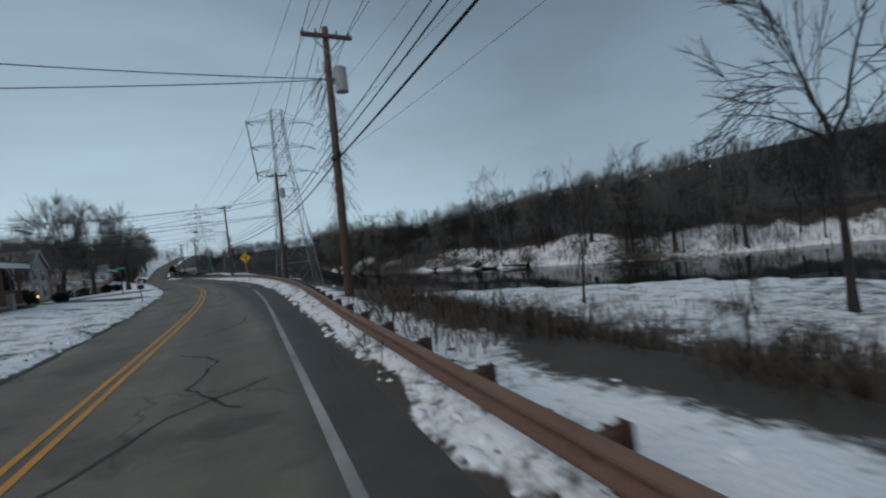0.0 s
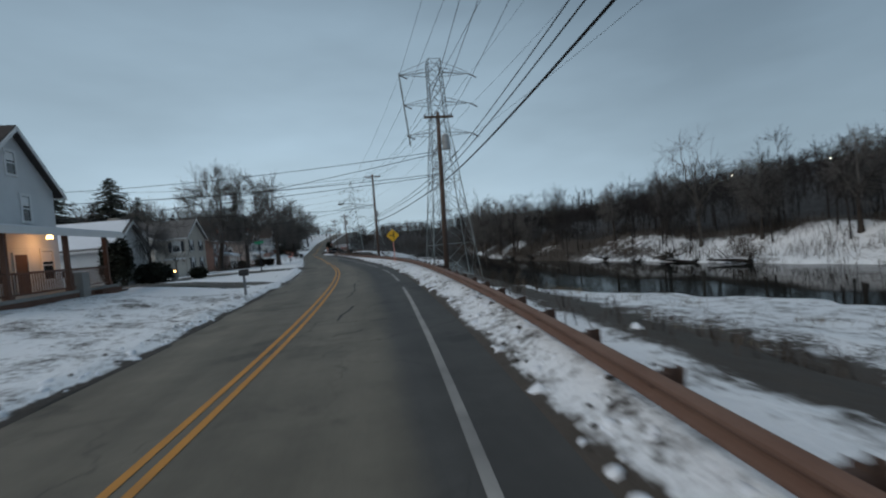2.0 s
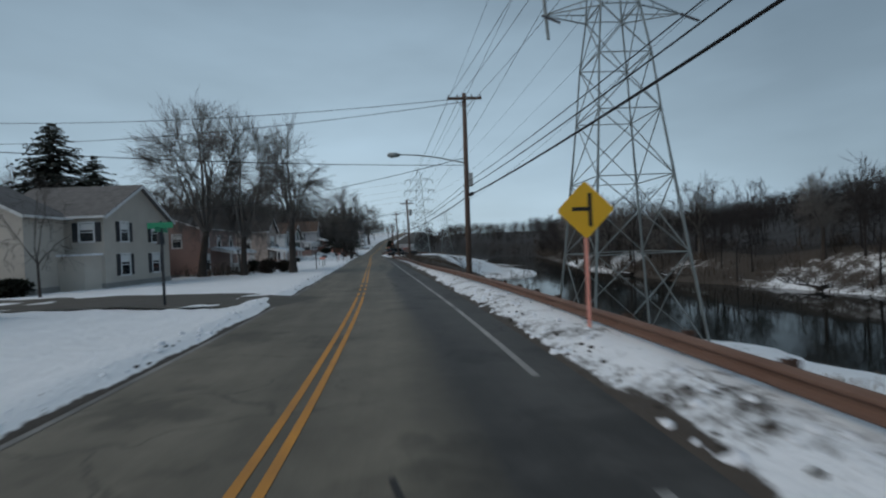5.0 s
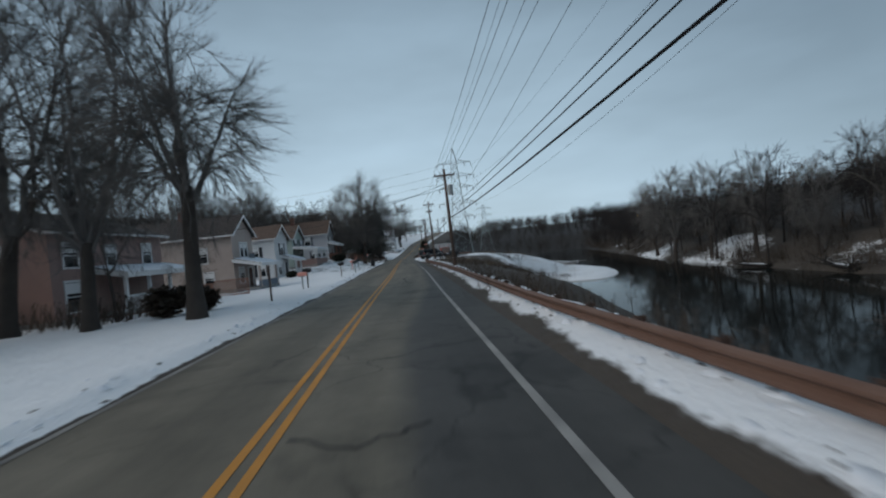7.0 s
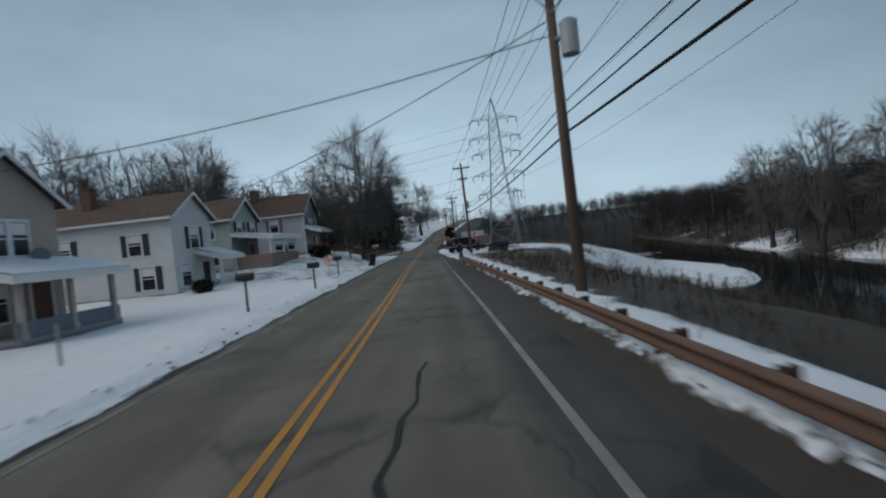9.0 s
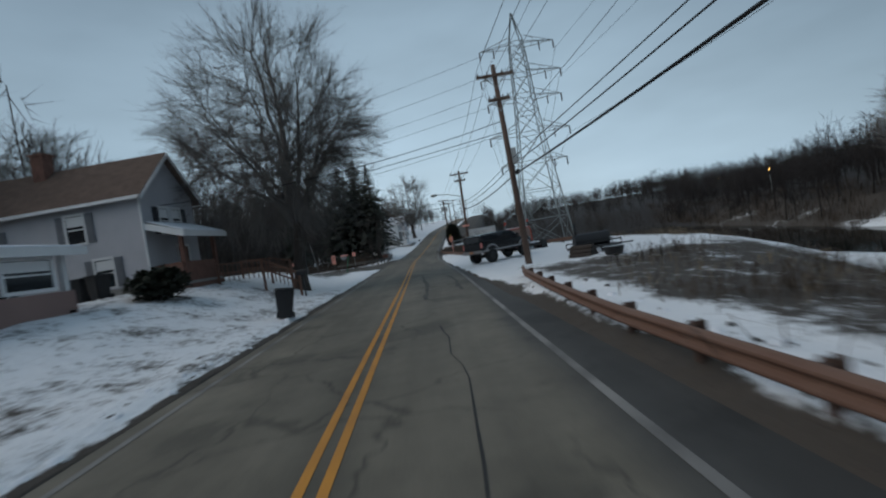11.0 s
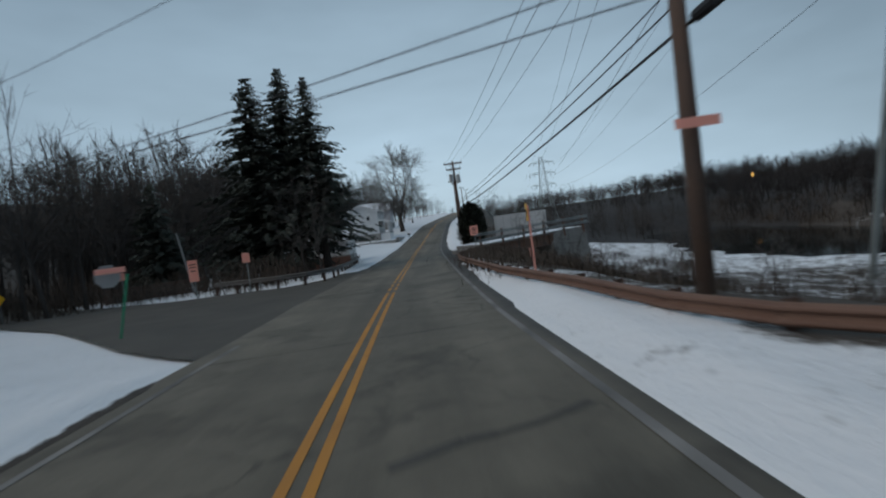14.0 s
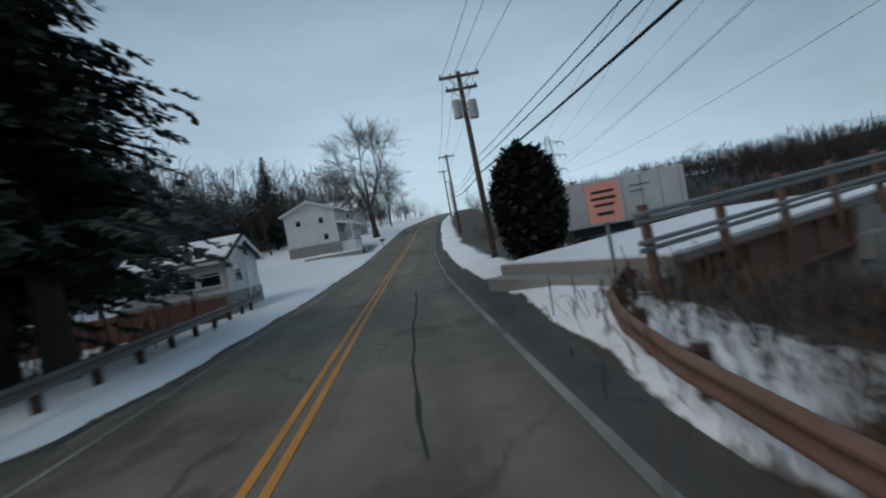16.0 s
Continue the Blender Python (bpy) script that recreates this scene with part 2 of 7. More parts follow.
def curve_of(table, y):
    """Smooth interpolation in a table of (y, value)."""
    n = len(table)
    for i in range(n - 1):
        if y <= table[i + 1][0] or i == n - 2:
            break
    (y0, a), (y1, b) = table[i], table[i + 1]
    before, after = table[max(i - 1, 0)], table[min(i + 2, n - 1)]
    m0 = (b - before[1]) / max(y1 - before[0], 1e-6)
    m1 = (after[1] - a) / max(after[0] - y0, 1e-6)
    h = y1 - y0
    u = min(max((y - y0) / h, 0.0), 1.0)
    return (2 * u**3 - 3 * u**2 + 1) * a + (u**3 - 2 * u**2 + u) * h * m0 + (3 * u**2 - 2 * u**3) * b + (u**3 - u**2) * h * m1


def line_of(table, y):
    return float(np.interp(y, [t[0] for t in table], [t[1] for t in table]))


def xc(y):
    return curve_of(CENTRE, y)


def zr(y):
    return line_of(RISE, y)


def step(a, b, v):
    u = min(max((v - a) / (b - a), 0.0), 1.0)
    return u * u * (3 - 2 * u)


LEFT = [(-150, 0.3), (28, 0.35), (38, 0.6), (53, 0.55), (60, 0.3), (68, 0.05), (96, -0.1), (104, -0.3), (127, -0.3), (143, 1.3), (150, 1.6), (162, 1.6), (172, 0.6), (178, 0.12), (194, 0.12), (200, -0.2), (215, -0.3), (228, 0.3), (700, 0.6)]


VERGE = [(-150, 2.15), (20, 2.15), (34, 2.45), (45, 2.75), (60, 2.85), (85, 2.8), (104, 2.85), (122, 3.1), (194, 3.1), (197, 3.9), (204, 3.1), (700, 3.1)]


def land(x, y):
    """The height of the ground under the snow's surface."""
    s, base = x - xc(y), zr(y)
    if s < 0:
        d = -s - line_of(VERGE, y)
        side = step(175, 178, y) - step(197, 201, y)
        if d < 0:
            return base - 0.07
        h = base + line_of(LEFT, y) * step(0.6, 7.5, d) + 0.16 * step(0, 0.7, d) * (1 - side)
        h += (0.09 * noise.noise((x * 0.9, y * 0.9, 0)) + 0.055 * noise.noise((x * 2.6, y * 2.6, 9.0))) * step(0, 1.0, d) * (1 - 0.9 * side)
        h += 32.0 * step(45, 230, d) + 1.2 * step(24, 60, d)
        return h - 0.10 * side
    d = s - line_of(EDGE, y)
    if d < 0:
        return base - 0.07
    near, far = line_of(NEAR, y), line_of(FAR, y)
    lot = step(139, 155, y) - step(168, 174, y)
    edge = 5.2 + 9.5 * lot + 6.0 * step(215, 240, y)
    h = base + 0.05 * step(0, 0.25, d) + 0.17 * step(0.15, 0.9, d) * (1 - 0.5 * lot)
    h += 0.09 * noise.noise((x * 1.3, y * 1.3, 3.0)) * step(0.1, 0.8, d)
    if x > xc(y) + edge:
        u = (x - xc(y) - edge) / max(near - xc(y) - edge, 2.0)
        drop = WATER - 0.5 - base
        if u < 1:
            mild = step(102, 116, y) - step(172, 182, y)
            h += drop * ((0.45 * step(0, 0.22, u) + 0.55 * u) * (1 - mild) + (0.25 * u + 0.75 * u**2.6) * mild)
        elif x < far:
            h = WATER - 0.9
        if x < far + 3:
            h += 0.35 * noise.noise((x * 0.25, y * 0.25, 7.0)) * step(0.05, 0.5, u)
    ex, ey = (x - 25.5) / 7.5, (y - 170) / 18.0
    isle = 1.5 - (ex * ex + ey * ey)
    if isle > 0 and x < far:
        h = max(h, WATER - 0.9 + 1.3 * min(isle * 3.0, 1.0))
    if x >= far:
        e = x - far
        h = WATER - 0.9 + 1.5 * step(0, 1.5, e) + 4.6 * step(2, 14, e) + 3.4 * step(14, 60, e) + 30.0 * step(50, 300, e)
        h += 0.5 * noise.noise((x * 0.12, y * 0.12, 1.0)) * step(0, 8, e)
    if y > 290:
        h = max(h, min(h, 0.0) + (9.0 * step(290, 410, y) + 6.0 * step(400, 520, y) - min(h, 0.0)) * step(9, 34, s) * step(290, 330, y))
    return h


def bare(x, y):
    """How much litter, weeds and mud show through the snow: 0 none, 1 all. Over 1: woods floor, coloured darker for
    tree shade.
    """
    s = x - xc(y)
    if s < 0:
        d = -s - line_of(VERGE, y) + 0.16 * noise.noise((y * 0.5, 0.0, 4.0))
        v = 0.95 * (1 - step(0.02, 0.26, d))
        v += 0.27 * (step(5, 18, y) - step(46, 52, y)) + 0.27 * (step(128, 134, y) - step(152, 160, y)) + 0.5 * (step(160, 167, y) - step(174, 179, y)) * step(1.6, 3.4, d)
        return v + 1.2 * step(22, 34, d)
    d = s - line_of(EDGE, y) + 0.3 * noise.noise((y * 0.45, 5.0, 4.0)) + 0.25 * (step(158, 168, y) - step(182, 190, y))
    if y > 262 and d > 10:
        return 1.2
    far = line_of(FAR, y)
    if x > far:
        return 0.36 + 0.26 * step(95, 120, y) + 0.75 * noise.noise((x * 0.09, y * 0.06, 2.0)) + 1.0 * step(8, 13, x - far + 3.0 * noise.noise((y * 0.06, 3.0, 1.0)))
    if ((x - 25.5) / 7.5) ** 2 + ((y - 170) / 18.0) ** 2 < 1.6:
        return 0.0
    lot = step(148, 153, y) - step(168, 173, y)
    v = 0.9 * (1 - step(0.0, 0.22 + 0.42 * (step(76, 84, y) - step(146, 150, y)), d)) + 0.18 * (1 - step(0.6, 2.0, d)) * (1 - step(72, 82, y)) + 0.46 * (step(1.3, 2.4, d) - step(9, 17, d)) * (1 - lot) * (1 - 0.55 * (step(172, 178, y) - step(183, 187, y)))
    v += 0.10 + (0.16 * (1 - step(55, 80, y)) + 0.06 * (1 - step(22, 32, y))) * step(1.2, 2.0, d) + (0.32 * (step(75, 95, y) - step(118, 130, y)) - 0.02 * (step(124, 132, y) - step(165, 172, y))) * step(1.5, 3, d) + 0.2 * (step(96, 104, y) - step(141, 149, y)) * (1 - step(0.2, 1.5, d)) + 0.18 * step(172, 176, y) * step(1.2, 3, d) 
    v += 0.12 * lot * step(8, 11, d) + 0.28 * (step(98, 108, y) - step(118, 130, y)) * step(2.5, 5, d) * (1 - step(16, 20, x))
    v += 0.16 * (step(182, 186, y) - step(202, 206, y)) * step(0.9, 1.8, d)
    v -= 0.10 * lot * step(0.4, 1.0, d)
    return min(v, 0.93)


# ---- mesh building ----


class Shape:
    """Collects vertices and faces for one mesh."""

    def __init__(self):
        self.v, self.f = [], []

    def box(self, x0, x1, y0, y1, z0, z1, m=None):
        n = len(self.v)
        pts = [(x, y, z) for z in (z0, z1) for x, y in ((x0, y0), (x1, y0), (x1, y1), (x0, y1))]
        self.v += [tuple(m @ Vector(p)) for p in pts] if m else pts
        self.f += [(n + 3, n + 2, n + 1, n), (n + 4, n + 5, n + 6, n + 7)]
        self.f += [(n + i, n + (i + 1) % 4, n + 4 + (i + 1) % 4, n + 4 + i) for i in range(4)]
        return self

    def prism(self, outline, depth, m=None):
        """An outline in x and z, swept along y from 0 to depth."""
        n, k = len(self.v), len(outline)
        pts = [(x, 0, z) for x, z in outline] + [(x, depth, z) for x, z in outline]
        self.v += [tuple(m @ Vector(p)) for p in pts] if m else pts
        self.f += [tuple(range(n, n + k)), tuple(range(n + 2 * k - 1, n + k - 1, -1))]
        self.f += [(n + (i + 1) % k, n + i, n + k + i, n + k + (i + 1) % k) for i in range(k)]
        return self

    def tube(self, a, b, r0, r1=None, k=6, caps=True):
        r1 = r0 if r1 is None else r1
        a, b = Vector(a), Vector(b)
        way = (b - a).normalized()
        u = way.orthogonal().normalized()
        w = way.cross(u)
        n = len(self.v)
        for p, r in ((a, r0), (b, r1)):
            for i in range(k):
                t = 2 * math.pi * i / k
                self.v.append(tuple(p + r * (math.cos(t) * u + math.sin(t) * w)))
        self.f += [(n + i, n + (i + 1) % k, n + k + (i + 1) % k, n + k + i) for i in range(k)]
        if caps:
            self.f += [tuple(range(n + k - 1, n - 1, -1)), tuple(range(n + k, n + 2 * k))]
        return self

    def chain(self, points, r, k=5):
        """A tube through points, of one radius or one radius a point."""
        pts = [Vector(p) for p in points]
        n = len(self.v)
        for j, p in enumerate(pts):
            way = (pts[min(j + 1, len(pts) - 1)] - pts[max(j - 1, 0)]).normalized()
            side = way.cross(Vector((0, 0, 1)))
            u = side.normalized() if side.length > 1e-4 else Vector((1, 0, 0))
            w = way.cross(u)
            rr = r[j] if isinstance(r, (list, tuple)) else r
            for i in range(k):
                t = 2 * math.pi * i / k
                self.v.append(tuple(p + rr * (math.cos(t) * u + math.sin(t) * w)))
        for j in range(len(pts) - 1):
            a = n + j * k
            self.f += [(a + i, a + (i + 1) % k, a + k + (i + 1) % k, a + k + i) for i in range(k)]
        self.f += [tuple(range(n + k - 1, n - 1, -1)), tuple(range(n + (len(pts) - 1) * k, n + len(pts) * k))]
        return self

    def face(self, *pts):
        n = len(self.v)
        self.v += [tuple(p) for p in pts]
        self.f.append(tuple(range(n, n + len(pts))))
        return self

    def wheel(self, c, r, w, k=20):
        """A drum on an axle along x."""
        return self.tube((c[0] - w / 2, c[1], c[2]), (c[0] + w / 2, c[1], c[2]), r, r, k)

    def mesh(self, name, material, smooth=False):
        me = bpy.data.meshes.new(name)
        me.from_pydata(self.v, [], self.f)
        me.materials.append(material)
        if smooth:
            me.shade_smooth()
        me.update()
        return me


def part(name, shape, material, parent=None, label="", smooth=False, bevel=0.0):
    """One mesh object, under a thing or under a part."""
    me = shape if isinstance(shape, bpy.types.Mesh) else shape.mesh(name, material, smooth)
    if bevel:
        bm = bmesh.new()
        bm.from_mesh(me)
        bmesh.ops.bevel(bm, geom=[e for e in bm.edges if e.calc_face_angle(0) > 0.5], offset=bevel, segments=2, affect="EDGES", clamp_overlap=True)
        bm.to_mesh(me)
        bm.free()
    ob = new(name, me)
    if parent:
        ob.parent = parent
    return tagged(ob, label)


def thing(name, place, label, category, group="", turn=0.0):
    ob = tagged(new(name), label, category, group)
    ob.matrix_basis = pose(*place, 0, 0, turn)
    return ob


def fast_mesh(name, verts, faces, material):
    """A mesh of triangles or quads from arrays."""
    me = bpy.data.meshes.new(name)
    verts, faces = np.asarray(verts, np.float32), np.asarray(faces, np.int32)
    me.vertices.add(len(verts))
    me.vertices.foreach_set("co", verts.ravel())
    k = faces.shape[1]
    me.loops.add(faces.size)
    me.loops.foreach_set("vertex_index", faces.ravel())
    me.polygons.add(len(faces))
    me.polygons.foreach_set("loop_start", np.arange(0, faces.size, k, dtype=np.int32))
    me.update(calc_edges=True)
    me.materials.append(material)
    return me

# ---- ground, water, road ----


def snow_material():
    m = bpy.data.materials.new("snow with litter")
    m.use_nodes = True
    n, l = m.node_tree.nodes, m.node_tree.links
    b = n["Principled BSDF"]
    co = n.new("ShaderNodeTexCoord")
    at = n.new("ShaderNodeAttribute")
    at.attribute_name = "bare"

    def nz(scale, detail=5.0, rough=0.6):
        t = n.new("ShaderNodeTexNoise")
        t.inputs["Scale"].default_value, t.inputs["Detail"].default_value, t.inputs["Roughness"].default_value = scale, detail, rough
        l.new(co.outputs["Object"], t.inputs["Vector"])
        return t.outputs[0]

    def op(kind, a, c):
        o = n.new("ShaderNodeMath")
        o.operation = kind
        for i, v in enumerate((a, c)):
            if isinstance(v, (int, float)):
                o.inputs[i].default_value = v
            else:
                l.new(v, o.inputs[i])
        return o.outputs[0]

    patch = op("ADD", op("ADD", op("MULTIPLY", nz(0.7), 0.36), op("MULTIPLY", nz(3.4, 8, 0.75), 0.36)), op("MULTIPLY", nz(9.0, 6, 0.7), 0.28))
    cover = n.new("ShaderNodeMapRange")
    l.new(op("ADD", op("MULTIPLY", at.outputs["Fac"], 0.42), patch), cover.inputs[0])
    cover.inputs["From Min"].default_value, cover.inputs["From Max"].default_value = 0.61, 0.70
    snow = n.new("ShaderNodeMix")
    snow.data_type = "RGBA"
    snow.inputs[6].default_value, snow.inputs[7].default_value = (0.90, 0.92, 0.95, 1), (0.80, 0.82, 0.84, 1)
    l.new(nz(0.35, 6), snow.inputs[0])
    dirt = n.new("ShaderNodeMix")
    dirt.data_type = "RGBA"
    dirt.inputs[6].default_value, dirt.inputs[7].default_value = (0.040, 0.031, 0.025, 1), (0.085, 0.068, 0.052, 1)
    l.new(nz(2.0, 8, 0.7), dirt.inputs[0])
    mix = n.new("ShaderNodeMix")
    mix.data_type = "RGBA"
    l.new(cover.outputs[0], mix.inputs[0])
    l.new(snow.outputs[2], mix.inputs[6])
    l.new(dirt.outputs[2], mix.inputs[7])
    # woods floor: leaf litter, its colour darkened further for shade among trees
    leaf = n.new("ShaderNodeMix")
    leaf.data_type = "RGBA"
    lm = n.new("ShaderNodeMapRange")
    lm.inputs["From Min"].default_value, lm.inputs["From Max"].default_value = 1.0, 1.15
    l.new(at.outputs["Fac"], lm.inputs[0])
    l.new(lm.outputs[0], leaf.inputs[0])
    l.new(mix.outputs[2], leaf.inputs[6])
    leaf.inputs[7].default_value = (0.024, 0.019, 0.016, 1)
    l.new(leaf.outputs[2], b.inputs["Base Color"])
    b.inputs["Roughness"].default_value = 0.8
    bp = n.new("ShaderNodeBump")
    bp.inputs["Strength"].default_value, bp.inputs["Distance"].default_value = 0.45, 0.25
    l.new(op("ADD", nz(2.2, 8, 0.65), op("MULTIPLY", nz(16, 4), 0.25)), bp.inputs["Height"])
    l.new(bp.outputs[0], b.inputs["Normal"])
    return m


def asphalt_material():
    m = bpy.data.materials.new("worn asphalt")
    m.use_nodes = True
    n, l = m.node_tree.nodes, m.node_tree.links
    b = n["Principled BSDF"]
    co = n.new("ShaderNodeTexCoord")
    at = n.new("ShaderNodeAttribute")
    at.attribute_name = "across"
    sep = n.new("ShaderNodeSeparateXYZ")
    l.new(co.outputs["Object"], sep.inputs[0])
    lane = n.new("ShaderNodeCombineXYZ")
    l.new(at.outputs["Fac"], lane.inputs[0])
    sc = n.new("ShaderNodeMath")
    sc.operation = "MULTIPLY"
    sc.inputs[1].default_value = 0.07
    l.new(sep.outputs["Y"], sc.inputs[0])
    l.new(sc.outputs[0], lane.inputs[1])
    streak, blotch, grit = (n.new("ShaderNodeTexNoise") for _ in range(3))
    for t, s, d in ((streak, 0.9, 5.0), (blotch, 0.6, 11.0), (grit, 60.0, 4.0)):
        t.inputs["Scale"].default_value, t.inputs["Detail"].default_value = s, d
    blotch.inputs["Roughness"].default_value = 0.72
    l.new(lane.outputs[0], streak.inputs["Vector"])
    l.new(co.outputs["Object"], blotch.inputs["Vector"])
    l.new(co.outputs["Object"], grit.inputs["Vector"])
    # darker sealed strip along the right edge of the lane, worn paler tracks elsewhere
    strip = n.new("ShaderNodeMapRange")
    strip.interpolation_type = "SMOOTHSTEP"
    strip.inputs["From Min"].default_value, strip.inputs["From Max"].default_value = 2.1, 2.75
    wob = n.new("ShaderNodeMath")
    wob.operation = "MULTIPLY_ADD"
    wob.inputs[1].default_value, wob.inputs[2].default_value = 1.6, -0.8
    l.new(streak.outputs[0], wob.inputs[0])
    add = n.new("ShaderNodeMath")
    l.new(at.outputs["Fac"], add.inputs[0])
    l.new(wob.outputs[0], add.inputs[1])
    l.new(add.outputs[0], strip.inputs[0])
    c1 = n.new("ShaderNodeMix")
    c1.data_type = "RGBA"
    # first colour also holds the warm tint of vehicle light on the lane
    c1.inputs[6].default_value, c1.inputs[7].default_value = (0.150, 0.133, 0.103, 1), (0.060, 0.057, 0.053, 1)
    l.new(strip.outputs[0], c1.inputs[0])
    tone = n.new("ShaderNodeMath")
    tone.operation = "MULTIPLY"
    l.new(streak.outputs[0], tone.inputs[0])
    l.new(blotch.outputs[0], tone.inputs[1])
    tr = n.new("ShaderNodeMapRange")
    tr.inputs["From Min"].default_value, tr.inputs["From Max"].default_value = 0.12, 0.40
    tr.inputs["To Min"].default_value, tr.inputs["To Max"].default_value = 0.60, 1.36
    l.new(tone.outputs[0], tr.inputs[0])
    gr = n.new("ShaderNodeMapRange")
    gr.inputs["To Min"].default_value, gr.inputs["To Max"].default_value = 0.66, 1.34
    l.new(grit.outputs[0], gr.inputs[0])
    mul = n.new("ShaderNodeMath")
    mul.operation = "MULTIPLY"
    l.new(tr.outputs[0], mul.inputs[0])
    l.new(gr.outputs[0], mul.inputs[1])
    # crazed cracks in places, and darker patch repairs
    warp = n.new("ShaderNodeTexNoise")
    warp.inputs["Scale"].default_value, warp.inputs["Detail"].default_value = 1.6, 6.0
    l.new(co.outputs["Object"], warp.inputs["Vector"])
    bend = n.new("ShaderNodeVectorMath")
    bend.operation = "MULTIPLY_ADD"
    bend.inputs[1].default_value = (0.9, 0.9, 0.0)
    l.new(warp.outputs["Color"], bend.inputs[0])
    l.new(co.outputs["Object"], bend.inputs[2])
    cell = n.new("ShaderNodeTexVoronoi")
    cell.feature = "DISTANCE_TO_EDGE"
    cell.inputs["Scale"].default_value = 0.42
    l.new(bend.outputs[0], cell.inputs["Vector"])
    thin = n.new("ShaderNodeMapRange")
    thin.inputs["From Min"].default_value, thin.inputs["From Max"].default_value = 0.0, 0.014
    thin.inputs["To Min"].default_value, thin.inputs["To Max"].default_value = 0.45, 1.0
    l.new(cell.outputs["Distance"], thin.inputs[0])
    where = n.new("ShaderNodeTexNoise")
    where.inputs["Scale"].default_value, where.inputs["Detail"].default_value = 0.16, 3.0
    l.new(co.outputs["Object"], where.inputs["Vector"])
    some = n.new("ShaderNodeMapRange")
    some.inputs["From Min"].default_value, some.inputs["From Max"].default_value = 0.48, 0.58
    l.new(where.outputs[0], some.inputs[0])
    fade = n.new("ShaderNodeMix")
    fade.inputs[2].default_value = 1.0
    l.new(some.outputs[0], fade.inputs[0])
    l.new(thin.outputs[0], fade.inputs[3])
    spot = n.new("ShaderNodeTexNoise")
    spot.inputs["Scale"].default_value, spot.inputs["Detail"].default_value, spot.inputs["Roughness"].default_value = 0.33, 6.0, 0.62
    l.new(bend.outputs[0], spot.inputs["Vector"])
    patch = n.new("ShaderNodeMapRange")
    patch.inputs["From Min"].default_value, patch.inputs["From Max"].default_value = 0.56, 0.62
    patch.inputs["To Min"].default_value, patch.inputs["To Max"].default_value = 1.0, 0.66
    l.new(spot.outputs[0], patch.inputs[0])
    wear = n.new("ShaderNodeMath")
    wear.operation = "MULTIPLY"
    l.new(fade.outputs[0], wear.inputs[0])
    l.new(patch.outputs[0], wear.inputs[1])
    worn = n.new("ShaderNodeMath")
    worn.operation = "MULTIPLY"
    l.new(mul.outputs[0], worn.inputs[0])
    l.new(wear.outputs[0], worn.inputs[1])
    hs = n.new("ShaderNodeHueSaturation")
    l.new(c1.outputs[2], hs.inputs["Color"])
    l.new(worn.outputs[0], hs.inputs["Value"])
    l.new(hs.outputs[0], b.inputs["Base Color"])
    b.inputs["Roughness"].default_value = 0.78
    bp = n.new("ShaderNodeBump")
    bp.inputs["Strength"].default_value, bp.inputs["Distance"].default_value = 0.25, 0.01
    l.new(grit.outputs[0], bp.inputs["Height"])
    l.new(bp.outputs[0], b.inputs["Normal"])
    return m


def water_material():
    m = mat("river water", (0.012, 0.014, 0.013), 0.05, 0.3, 0.1, 0.0)
    m.node_tree.nodes["Principled BSDF"].inputs["Specular IOR Level"].default_value = 0.05
    n, l = m.node_tree.nodes, m.node_tree.links
    co, t, bp = n.new("ShaderNodeTexCoord"), n.new("ShaderNodeTexNoise"), n.new("ShaderNodeBump")
    t.inputs["Scale"].default_value, t.inputs["Detail"].default_value = 0.8, 4.0
    l.new(co.outputs["Object"], t.inputs["Vector"])
    bp.inputs["Strength"].default_value, bp.inputs["Distance"].default_value = 0.06, 0.05
    l.new(t.outputs[0], bp.inputs["Height"])
    l.new(bp.outputs[0], n["Principled BSDF"].inputs["Normal"])
    return m


M_SNOW, M_ASPHALT, M_WATER = snow_material(), asphalt_material(), water_material()


def spaced(*runs):
    """Numbers from runs of (start, stop, step)."""
    out = []
    for a, b, h in runs:
        out += list(np.arange(a, b - 1e-6, h))
    return out


def ground():
    across = spaced((-900, -300, 150), (-300, -60, 12), (-60, -24, 3), (-24, -9, 0.75), (-9, -3.6, 0.3), (-3.6, -1.8, 0.12), (-1.8, 2.4, 2.1), (2.4, 5.4, 0.15), (5.4, 6.0, 0.2), (6.0, 9, 0.3), (9, 24, 0.75), (24, 70, 1.5), (70, 120, 4), (120, 300, 15), (300, 1201, 150))
    along = spaced((-700, -100, 100), (-100, -10, 6), (-10, 215, 0.75), (215, 300, 2.5), (300, 460, 8), (460, 1500, 130))
    verts, cover = [], []
    for y in along:
        c = xc(max(min(y, 690), -140))
        yy = max(min(y, 690), -140)
        for s in across:
            verts.append((c + s, y, land(c + s, yy)))
            cover.append(bare(c + s, yy))
    w = len(across)
    i, j = np.meshgrid(np.arange(len(along) - 1), np.arange(w - 1), indexing="ij")
    a = (i * w + j).ravel()
    faces = np.stack([a, a + 1, a + w + 1, a + w], 1)
    me = fast_mesh("ground", verts, faces, M_SNOW)
    layer = me.attributes.new("bare", "FLOAT", "POINT")
    layer.data.foreach_set("value", np.array(cover, np.float32))
    me.shade_smooth()
    tagged(new("ground", me), "snow-covered ground with mud and dry grass showing through", "ground", kind="structure")


SEAL = [(-150, 2.9), (24, 2.7), (38, 1.8), (60, 1.5), (90, 1.5), (100, 2.4), (140, 2.7), (175, 2.9), (190, 2.7), (700, 2.8)]


